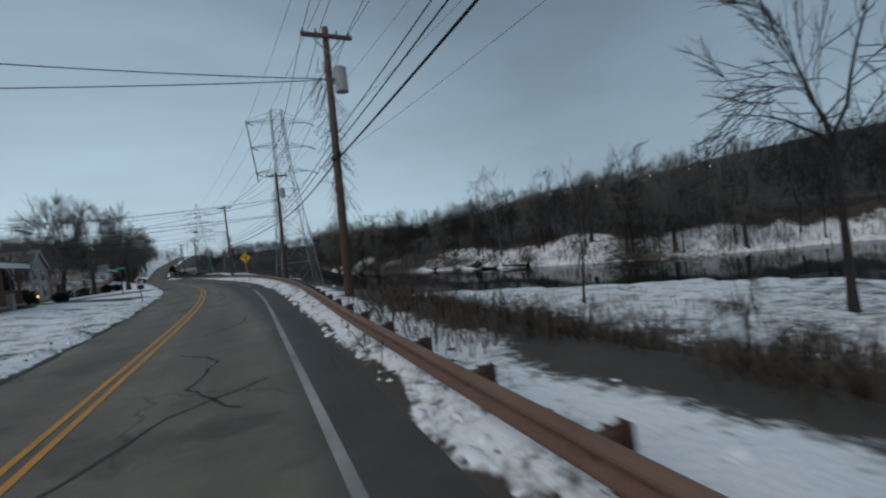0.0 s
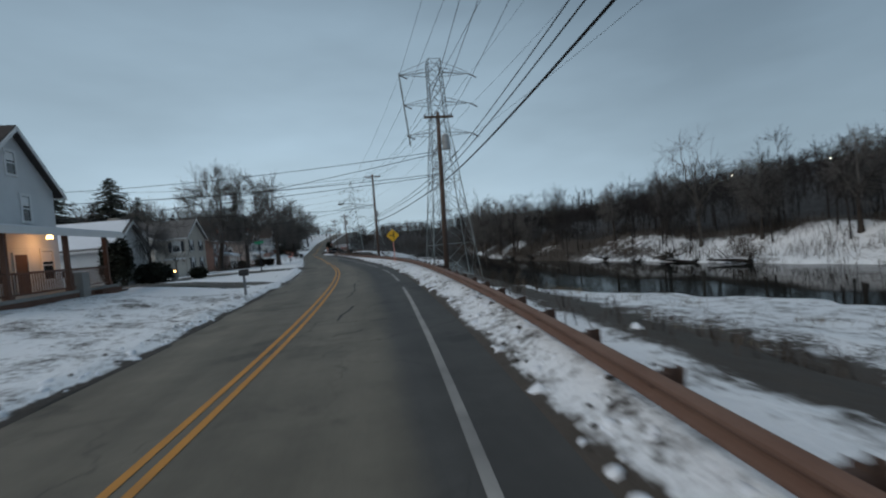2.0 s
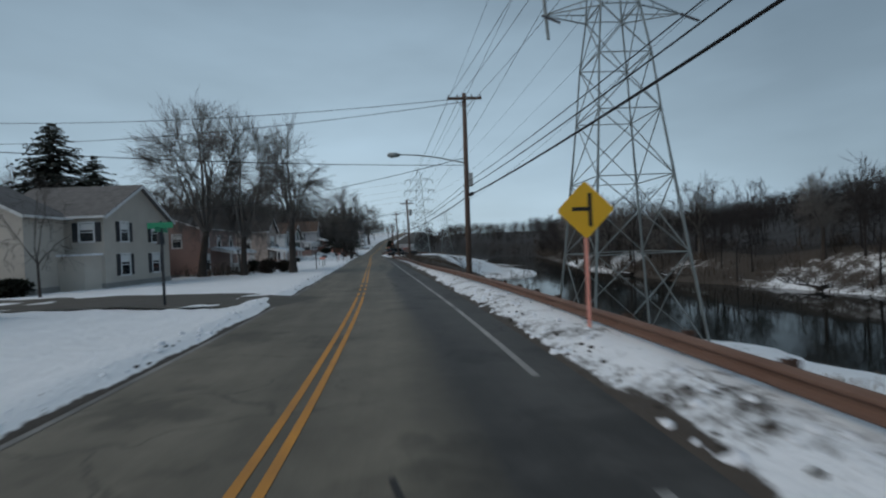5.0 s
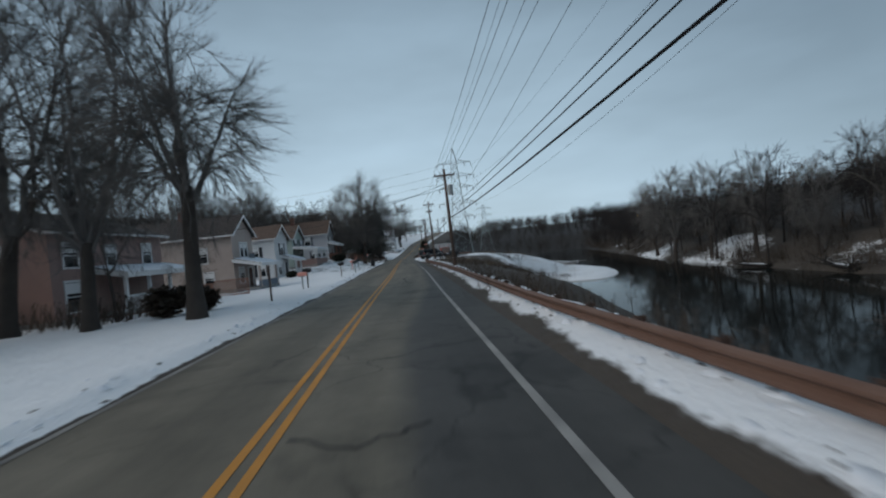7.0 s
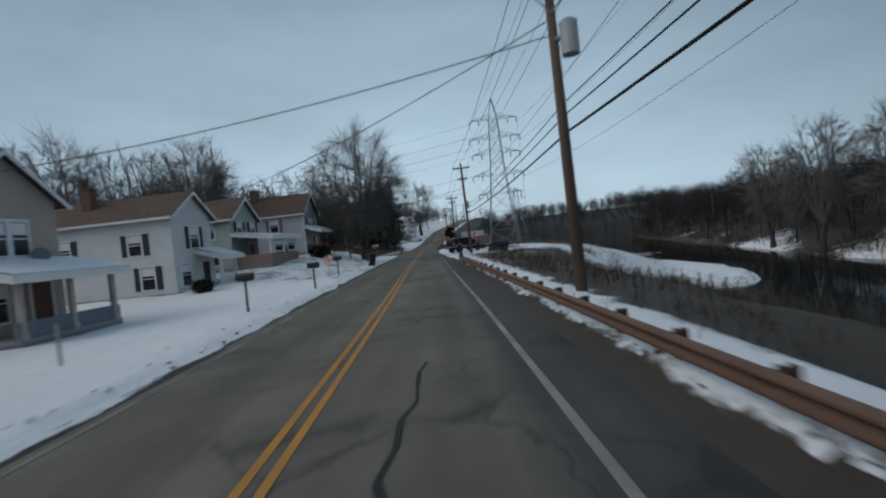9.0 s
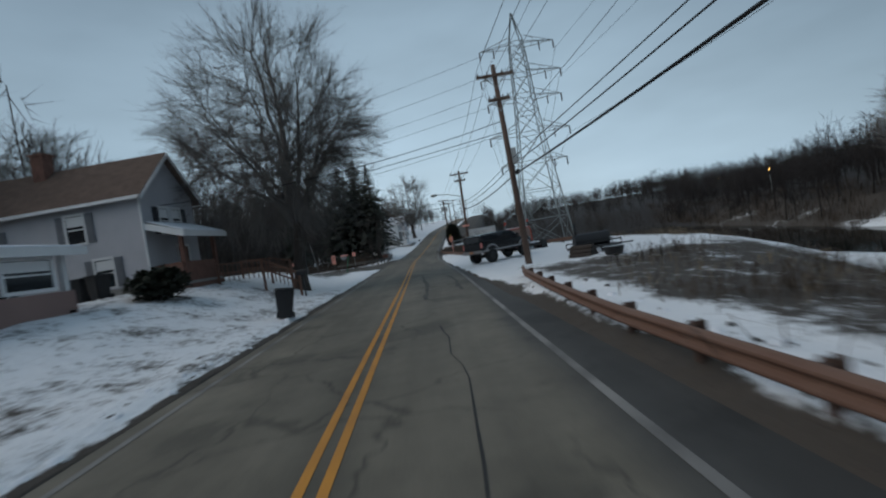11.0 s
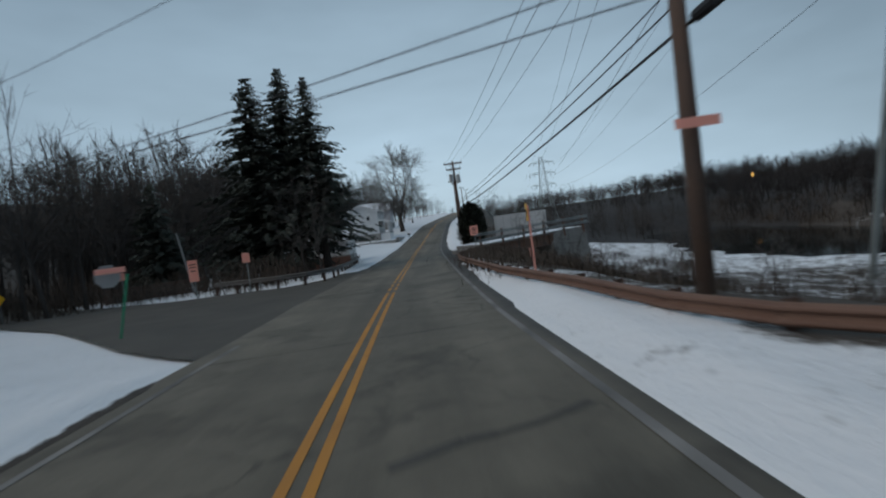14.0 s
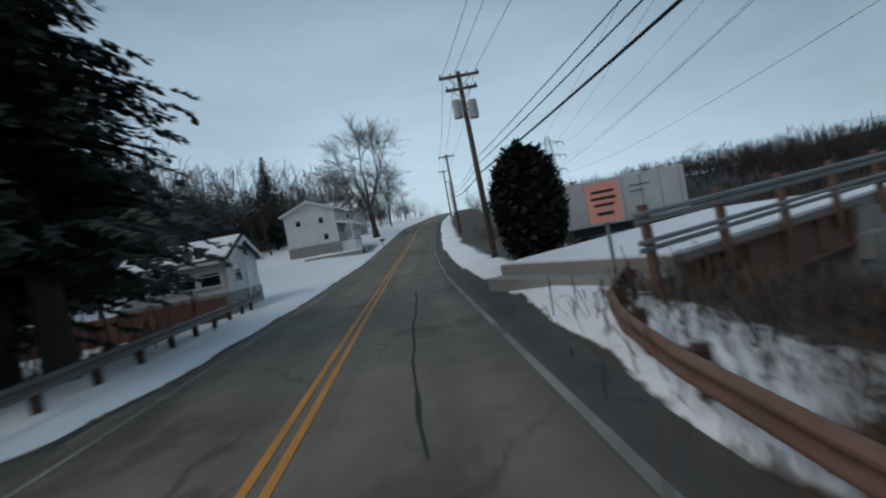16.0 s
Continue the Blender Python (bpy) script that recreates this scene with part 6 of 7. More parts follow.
def porch(hs, x0, x1, y0, y1, floor, roof_lo, roof_hi, posts, roof_mat, skirt_mat, post_mat, snow=True, rail=True, hip=False):
    """A road-side porch in the house's own metres, roof falling towards +x."""
    part("porch_deck", Shape().box(x0, x1, y0, y1, floor - 0.12, floor), M_CONCRETE, hs)
    part("porch_skirt", Shape().box(x1 - 0.12, x1, y0, y1, -0.9, floor - 0.12).box(x0, x1 - 0.12, y0, y0 + 0.12, -0.9, floor - 0.12), skirt_mat, hs)
    rf = Shape().prism([(x0, roof_hi), (x1 + 0.35, roof_lo), (x1 + 0.35, roof_lo + 0.14), (x0, roof_hi + 0.14)], y1 - y0 + 0.6, pose(0, y0 - 0.3, 0))
    r = part("porch_roof", rf, roof_mat, hs)
    part("porch_fascia", Shape().box(x1 + 0.35, x1 + 0.39, y0 - 0.3, y1 + 0.3, roof_lo - 0.12, roof_lo + 0.15).prism([(x0, roof_hi - 0.16), (x1 + 0.35, roof_lo - 0.14), (x1 + 0.35, roof_lo + 0.14), (x0, roof_hi + 0.12)], 0.04, pose(0, y0 - 0.34, 0)), M_TRIM, hs)
    if snow:
        part("roof_snow", Shape().prism([(x0 + 0.1, roof_hi + 0.15), (x1 + 0.3, roof_lo + 0.15), (x1 + 0.3, roof_lo + 0.20), (x0 + 0.1, roof_hi + 0.20)], y1 - y0 + 0.4, pose(0, y0 - 0.2, 0)), M_SNOW_CAP, r, "snow lying on the porch roof")
    for y in posts:
        part("porch_post", Shape().box(x1 - 0.2, x1 - 0.04, y - 0.08, y + 0.08, floor, roof_lo + 0.02).box(x1 - 0.24, x1, y - 0.12, y + 0.12, floor, floor + 0.18), post_mat, hs)
    if rail:
        for a, b in zip(posts, posts[1:]):
            part("porch_rail", Shape().box(x1 - 0.15, x1 - 0.08, a, b, floor + 0.82, floor + 0.9).box(x1 - 0.15, x1 - 0.08, a, b, floor + 0.1, floor + 0.16), post_mat, hs)
            n = int((b - a) / 0.14)
            for k in range(1, n):
                y = a + (b - a) * k / n
                part("baluster", Shape().box(x1 - 0.13, x1 - 0.1, y - 0.015, y + 0.015, floor + 0.16, floor + 0.82), post_mat, hs)


def steps(hs, x, y0, y1, floor, n, material):
    for k in range(n):
        part("step", Shape().box(x + 0.28 * k, x + 0.28 * (k + 1), y0, y1, -0.9, floor * (1 - (k + 1) / (n + 1))), material, hs)


# white house with the lit porch
A = house("tall white clapboard house with a long lit front porch", -18.0, -9.7, 46.1, 51.5, 0.5, 5.8, 8.2, "x", M_WHITE_SIDING, M_ROOF_DARK)
A_dx, A_dy = 8.3, 5.4
put_windows(A, [("s", (A_dx - 1.3, 0), 3.5, 0.7, 1.2), ("s", (A_dx - 4.0, 0), 3.5, 0.7, 1.2), ("s", (A_dx - 6.4, 0), 1.1, 0.8, 1.4), ("e", (A_dx, 1.2), 3.75, 0.5, 1.1), ("e", (A_dx, 3.3), 3.75, 0.5, 1.1), ("e", (A_dx, 2.6), 5.75, 0.55, 0.95), ("e", (A_dx, 0.9), 1.1, 0.9, 1.3), ("e", (A_dx, 4.4), 1.1, 0.8, 1.3)])
door(A, (A_dx, 2.6, 0.5), "e", M_WOOD_RED)
porch(A, A_dx, A_dx + 2.8, -5.6, 4.4, 0.55, 2.85, 3.35, (-5.4, -2.7, 0.8, 3.9), M_ROOF_GREY, M_WOOD_RED, M_WOOD_RED)
part("porch_pier", Shape().box(A_dx + 2.45, A_dx + 2.95, 1.2, 1.75, -0.4, 1.25), M_CONCRETE, A, "pale square porch pier")
steps(A, A_dx + 2.8, 2.4, 4.2, 0.55, 3, M_WOOD_RED)
part("porch_lamp", Shape().tube((A_dx + 0.7, 3.5, 2.9), (A_dx + 0.7, 3.5, 3.06), 0.14, 0.10, 10), M_LAMP_WARM, A, "warm lit porch lamp")
lamp = tagged(new("porch_light", bpy.data.lights.new("porch_light", "POINT")), "warm light of the porch lamp", "light")
lamp.data.energy, lamp.data.color, lamp.data.shadow_soft_size = 42, (1.0, 0.5, 0.22), 0.12
lamp.location = (-18.0 + A_dx + 0.9, 46.1 + 3.5, 0.5 + 2.7)

B = house("low white single-storey house with a snowy roof", -21, -12.5, 62.9, 69.2, 0.3, 3.3, 5.3, "x", M_WHITE_SIDING, M_ROOF_GREY, snow=1.0)
put_windows(B, [("e", (8.5, 3.4), 1.5, 0.8, 0.5), ("e", (8.5, 1.5), 1.2, 0.7, 0.8), ("s", (5.0, 0), 1.2, 0.9, 0.9), ("s", (2.0, 0), 1.2, 0.9, 0.9)])

C = house("cream two-storey house with a road-side gable and bay", -21.0, -14.4, 84.8, 92.4, 0.0, 4.7, 6.9, "x", M_CREAM_SIDING, M_ROOF_GREY)
put_windows(C, [("e", (6.6, 2.0), 3.1, 0.8, 1.2), ("e", (6.6, 5.6), 3.1, 0.8, 1.2), ("e", (6.6, 2.0), 0.9, 0.9, 1.3), ("e", (6.6, 5.6), 0.9, 0.9, 1.3), ("s", (5.6, 0), 3.1, 0.8, 1.1), ("n", (4.6, 7.6), 3.1, 0.8, 1.1)], M_SHUTTER)
part("bay", Shape().prism([(0, 0), (0.5, -0.8), (2.0, -0.8), (2.5, 0)], 2.1, Matrix(((1, 0, 0, 3.9), (0, 0, 1, 0), (0, 1, 0, 0.1), (0, 0, 0, 1)))), M_CREAM_SIDING, C)
part("bay_roof", Shape().box(3.8, 6.5, -0.95, 0.02, 2.2, 2.32), M_SNOW_CAP, C, "snow on the bay roof")
Cs = house("cream south wing with a tall outside chimney", -23.5, -16.6, 81.6, 84.6, 0.0, 4.6, 6.5, "y", M_CREAM_SIDING, M_ROOF_GREY)
put_windows(Cs, [("s", (1.5, 0), 2.9, 0.8, 1.15), ("s", (1.5, 0), 0.8, 0.8, 1.25)], M_SHUTTER)
part("chimney_shaft", Shape().box(3.1, 3.9, -0.5, -0.04, -0.4, 6.9).box(3.0, 4.0, -0.6, 0.06, 6.9, 7.15), M_CREAM_SIDING, Cs)

C2 = house("rose-tan two-storey house behind the maples", -24.5, -15.8, 101.0, 110.0, -0.3, 4.6, 6.2, "y", M_PINK_SIDING, M_ROOF_DARK)
put_windows(C2, [("e", (8.7, 1.3), 3.1, 0.9, 1.2), ("e", (8.7, 4.2), 3.1, 0.7, 1.1), ("e", (8.7, 7.4), 3.1, 0.8, 1.2), ("e", (8.7, 1.3), 0.8, 1.0, 1.5), ("s", (6.5, 0), 3.1, 0.8, 1.2), ("s", (3.0, 0), 3.1, 0.8, 1.2), ("s", (4.6, 0), 0.9, 0.9, 1.3)])
porch(C2, 8.7, 10.6, 2.6, 8.8, 0.4, 2.4, 2.9, (2.7, 4.7, 6.7, 8.6), M_ROOF_DARK, M_BRICK, M_TRIM)
C3 = house("small low addition with one lit window", -23.5, -18.6, 94.6, 99.0, -0.2, 2.2, 3.0, "y", M_CREAM_SIDING, M_ROOF_GREY, snow=1.0)
window(C3, (4.9, 2.0, 0.9), "e", 0.5, 0.6, None, None, True)
window(C3, (2.0, 0, 0.9), "s", 0.8, 0.9)

D = house("tan clapboard house with a dark shingle roof", -26.4, -14.8, 118.3, 122.5, -0.3, 4.95, 6.55, "x", M_TAN_SIDING, M_ROOF_DARK, chimney=(-20, 120.6, 7.4))
put_windows(D, [("s", (9.0, 0), 2.9, 0.75, 1.2), ("s", (9.4, 0), 0.8, 0.75, 1.2), ("s", (4.0, 0), 2.9, 0.75, 1.2), ("e", (11.6, 1.8), 3.2, 0.6, 1.2), ("e", (11.6, 2.6), 3.2, 0.6, 1.2)])
porch(D, 11.6, 13.8, 0.1, 4.3, 0.4, 2.3, 2.9, (0.3, 2.2, 4.1), M_ROOF_DARK, M_BLUE_SKIRT, M_TAN_SIDING, rail=False)
part("porch_wall", Shape().box(13.6, 13.75, 0.1, 4.3, 0.4, 0.95), M_BLUE_SKIRT, D)
door(D, (11.6, 3.2, 0.4), "e", M_WOOD_RED)
window(D, (11.6, 1.4, 0.9), "e", 0.9, 1.3)
part("satellite_dish", Shape().tube((11.9, 3.0, 3.1), (12.05, 2.9, 3.16), 0.08, 0.3, 14), M_SHUTTER_GREY, D, "grey satellite dish")

E = house("white clapboard house with black shutters", -25.3, -16.0, 131.4, 135.6, -0.1, 5.0, 6.45, "x", M_WHITE_SIDING, M_ROOF_BROWN, chimney=(-22, 132.8, 7.2))
put_windows(E, [("s", (7.0, 0), 2.9, 0.8, 1.2), ("s", (7.6, 0), 0.8, 0.8, 1.3), ("s", (2.5, 0), 2.9, 0.8, 1.2), ("e", (9.3, 2.2), 3.1, 0.9, 1.3)], M_SHUTTER)
window(E, (9.3, 1.0, 0.8), "e", 0.9, 1.3)
porch(E, 9.3, 10.9, 2.2, 4.4, 0.4, 2.3, 2.9, (2.4, 4.2), M_ROOF_BROWN, M_BRICK, M_TRIM)
door(E, (9.3, 3.2, 0.4), "e", M_SHUTTER)

Fh = house("pale green clapboard house with a broad front porch", -25.7, -16.6, 139.4, 143.8, 0.9, 5.2, 6.8, "x", M_GREEN_SIDING, M_ROOF_BROWN)
put_windows(Fh, [("s", (7.4, 0), 2.8, 0.8, 1.2), ("s", (3.0, 0), 2.8, 0.8, 1.2), ("s", (7.6, 0), 0.8, 0.8, 1.2)])
put_windows(Fh, [("e", (9.1, 1.4), 2.8, 0.8, 1.2), ("e", (9.1, 3.6), 2.8, 0.8, 1.2)], M_SHUTTER)
# rose-tan here puts red light on this porch into its colour
porch(Fh, 9.1, 12.0, 0.3, 5.8, 0.5, 2.5, 3.0, (0.5, 3.0, 5.6), M_ROOF_GREY, M_PINK_SIDING, M_TRIM, rail=False)
part("porch_wall", Shape().box(11.85, 12.0, 0.3, 5.8, 0.5, 1.3).box(9.1, 11.85, 0.3, 0.45, 0.5, 1.3), M_PINK_SIDING, Fh, "low porch wall with red light put into its rose-tan colour")
for y in (1.7, 4.3):
    window(Fh, (12.0, y, 1.45), "e", 1.5, 0.85)
door(Fh, (9.1, 3.2, 0.5), "e", M_SHUTTER_GREY)

G = house("grey clapboard house with a brown roof above the road", -26.5, -14.9, 150.6, 154.6, 1.6, 6.1, 8.0, "x", M_GREY_SIDING, M_ROOF_BROWN, chimney=(-20.5, 152.4, 8.9))
put_windows(G, [("s", (8.6, 0), 2.7, 0.8, 1.2), ("s", (9.6, 0), 0.6, 0.8, 1.2), ("s", (4.6, 0), 2.7, 0.7, 1.0), ("s", (4.6, 0), 0.6, 0.8, 1.1)], M_SHUTTER_GREY)
for y in (1.55, 2.45):
    window(G, (11.6, y, 2.7), "e", 0.6, 1.15)
for y in (0.95, 3.05):
    part("shutter", Shape().box(11.6, 11.65, y - 0.18, y + 0.18, 2.65, 3.9), M_SHUTTER, G, "black shutter")
porch(G, 11.6, 13.0, 0.3, 3.3, 0.3, 2.4, 3.0, (0.5, 3.1), M_ROOF_GREY, M_BRICK, M_BRICK, rail=False)
part("porch_wall", Shape().box(11.6, 12.9, 0.3, 0.45, 0.3, 1.2).box(12.75, 12.9, 0.45, 3.3, 0.3, 1.2), M_BRICK, G, "red brick porch wall")
door(G, (11.6, 2.6, 0.3), "e", M_WOOD_RED)
part("downpipe", Shape().tube((11.66, -0.08, 0), (11.66, -0.08, 4.2), 0.05, 0.05, 8), M_TRIM, G)

W = house("white two-storey house on the snowy slope", -23.4, -17.4, 250, 257, 3.4, 7.8, 9.0, "y", M_WHITE_SIDING, M_ROOF_GREY, snow=1.0)
put_windows(W, [("s", (4.3, 0), 2.9, 0.55, 1.15), ("s", (4.6, 0), 0.9, 0.55, 1.15), ("s", (1.6, 0), 2.9, 0.55, 1.15), ("e", (6.0, 2.0), 2.9, 0.7, 1.1), ("e", (6.0, 5.0), 2.9, 0.7, 1.1)])
porch(W, 6.0, 7.7, 0.4, 6.0, 0.5, 2.3, 2.8, (0.6, 2.4, 4.2, 5.8), M_ROOF_GREY, M_TRIM, M_TRIM)
W2 = house("pale grey house higher up the slope", -26, -18.5, 275, 282, 6.2, 9.6, 11.6, "x", M_GREY_SIDING, M_ROOF_GREY, snow=1.0)
put_windows(W2, [("s", (5.5, 0), 2.2, 0.8, 1.1), ("e", (7.5, 3.5), 2.2, 0.8, 1.1)])
part("retaining_wall", Shape().box(-20, -13.6, 243.5, 244.0, 0.2, 2.3).box(-13.9, -13.4, 243.5, 254, 0.2, 2.6), M_CONCRETE)
tagged(bpy.data.objects["retaining_wall"], "low dark retaining wall below the white house", "wall", kind="structure")

S = house("small white pavilion with a snowy roof", -20.2, -15.4, 215.6, 219.0, 0.75, 2.65, 3.55, "x", M_WHITE_SIDING, M_ROOF_DARK, snow=1.0, over=0.28)
for k in range(4):
    window(S, (0.75 + 1.1 * k, 0, 0.85), "s", 0.86, 0.85)
window(S, (4.8, 1.0, 0.85), "e", 0.7, 0.85)
door(S, (4.8, 2.4, 0.05), "e", M_TRIM)
part("side_wall", Shape().box(-4, 5.2, -1.6, -1.3, -1.2, 0.35), M_BRICK, S, "low brown wall in front of the pavilion")

# ---- vehicles ----


def wheel(parent, c, r, w, hub=M_CHROME, inner=0.63):
    tyre = Shape()
    prof = [(-w / 2, r * inner * 0.98), (-w / 2, r * 0.93), (-w * 0.38, r), (w * 0.38, r), (w / 2, r * 0.93), (w / 2, r * inner * 0.98)]
    k = 24
    for i in range(k):
        t = 2 * math.pi * i / k
        for x, q in prof:
            tyre.v.append((x, q * math.cos(t), q * math.sin(t)))
    n = len(prof)
    for i in range(k):
        for j in range(n - 1):
            a, b = i * n + j, ((i + 1) % k) * n + j
            tyre.f.append((a, a + 1, b + 1, b))
    wob = part("wheel", tyre, M_TIRE, parent, "large black tyre")
    wob.matrix_basis = pose(*c)
    rim = Shape().tube((-w * 0.42, 0, 0), (w * 0.42, 0, 0), r * inner, r * inner, 18)
    for i in range(6):
        t = math.pi * i / 3
        rim.box(-w * 0.46, w * 0.46, -0.04, 0.04, 0.08, r * 0.55, pose(0, 0, 0, math.degrees(t), 0, 0))
    part("rim", rim, hub, wob)


def section_body(sections, material, parent, name, label=""):
    """A closed body through outlines: each (y, half width low, half width high, z low, z high)."""
    sh = Shape()
    for y, w0, w1, z0, z1 in sections:
        r = 0.07
        sh.v += [(-w0, y, z0), (-w0 * 1.01, y, (z0 + z1) / 2), (-w1, y, z1 - r), (-w1 + r * 1.3, y, z1), (w1 - r * 1.3, y, z1), (w1, y, z1 - r), (w0 * 1.01, y, (z0 + z1) / 2), (w0, y, z0)]
    k = 8
    for i in range(len(sections) - 1):
        for j in range(k):
            a, b = i * k + j, i * k + (j + 1) % k
            sh.f.append((a, b, b + k, a + k))
    sh.f += [tuple(range(k - 1, -1, -1)), tuple(range((len(sections) - 1) * k, len(sections) * k))]
    return part(name, sh, material, parent, label)


def pickup(x, y, z, turn):
    """A lifted pickup with a bed cap, its nose along +y."""
    p = thing("pickup_truck", (x, y, z), "lifted black pickup truck with silver lower trim on snow", "pickup truck", turn=turn)
    f = 0.88
    section_body([(-2.75, 0.90, 0.92, f, f + 0.62), (-2.68, 0.95, 0.95, f - 0.02, f + 0.64), (0.4, 0.96, 0.95, f - 0.05, f + 0.66), (1.0, 0.96, 0.94, f - 0.05, f + 0.64), (2.5, 0.95, 0.88, f - 0.02, f + 0.56), (2.78, 0.86, 0.80, f + 0.02, f + 0.46)], M_CAR_BLACK, p, "body")
    section_body([(-2.7, 0.97, 0.97, f - 0.06, f + 0.12), (2.6, 0.97, 0.97, f - 0.04, f + 0.12)], M_CAR_SILVER, p, "lower_trim", "silver two-tone lower panel")
    section_body([(-2.66, 0.92, 0.86, f + 0.64, f + 1.14), (-2.2, 0.92, 0.86, f + 0.64, f + 1.20), (-0.85, 0.92, 0.86, f + 0.64, f + 1.22)], M_CAR_BLACK, p, "bed_cap", "dark bed cap")
    section_body([(-0.80, 0.92, 0.80, f + 0.64, f + 1.22), (-0.55, 0.92, 0.79, f + 0.64, f + 1.25), (0.75, 0.92, 0.77, f + 0.64, f + 1.24), (1.45, 0.90, 0.80, f + 0.60, f + 0.72)], M_CAR_BLACK, p, "cab")
    part("rear_glass", Shape().box(-0.72, 0.72, -2.69, -2.67, f + 0.70, f + 1.06), M_PANE, p)
    for k in (-1, 1):
        part("side_glass", Shape().prism([(0, 0), (1.5, 0), (1.1, 0.4), (0.1, 0.4)], 0.02, pose(k * 0.925, -0.55, f + 0.76, 0, 0, 90)), M_PANE, p)
        part("cap_glass", Shape().box(min(k * 0.90, k * 0.93), max(k * 0.90, k * 0.93), -2.5, -0.95, f + 0.72, f + 1.08), M_PANE, p)
        part("tail_lamp", Shape().box(min(k * 0.84, k * 0.985), max(k * 0.84, k * 0.985), -2.78, -2.66, f + 0.26, f + 0.60), M_TAIL_PALE, p, "pale red tail lamp")
        part("mirror", Shape().box(min(k * 1.0, k * 1.22), max(k * 1.0, k * 1.22), 0.95, 1.06, f + 0.70, f + 0.94), M_BLACK_PLASTIC, p, bevel=0.02)
        for yy in (-1.75, 1.78):
            arch = [(yy + 0.60 * math.cos(t), f - 0.06 + 0.46 * math.sin(t)) for t in [math.pi * i / 8 for i in range(9)]]
            part("wheel_arch", Shape().chain([(k * 0.99, a, b) for a, b in arch], 0.055, 6), M_CAR_SILVER, p, "silver wheel arch flare")
    for yy in (-1.75, 1.78):
        for k in (-1, 1):
            wheel(p, (k * 0.84, yy, 0.49), 0.5, 0.36, M_BLACK_PLASTIC)
        part("axle", Shape().tube((-0.8, yy, 0.49), (0.8, yy, 0.49), 0.07, 0.07, 8).tube((0, yy, 0.35), (0, yy, 0.63), 0.17, 0.17, 10), M_BLACK_PLASTIC, p)
    part("frame", Shape().box(-0.5, 0.5, -2.6, 2.5, 0.74, 0.88), M_BLACK_PLASTIC, p)
    part("bumper", Shape().box(-0.95, 0.95, -2.92, -2.74, f - 0.12, f + 0.1), M_CAR_SILVER, p, bevel=0.03)
    # the plate's lit look is plain orange base colour, nothing lights it
    part("number_plate", Shape().box(-0.16, 0.16, -2.935, -2.922, f - 0.08, f + 0.07), M_PLATE, p, "number plate, its lit orange look put into the colour")
    part("tailgate", Shape().box(-0.8, 0.8, -2.79, -2.755, f + 0.14, f + 0.60), M_CAR_BLACK, p)
    return p


truck = pickup(0.82, 158.85, land(0.82, 158.85) + 0.03, -48)
truck.scale = (0.79, 0.79, 0.79)


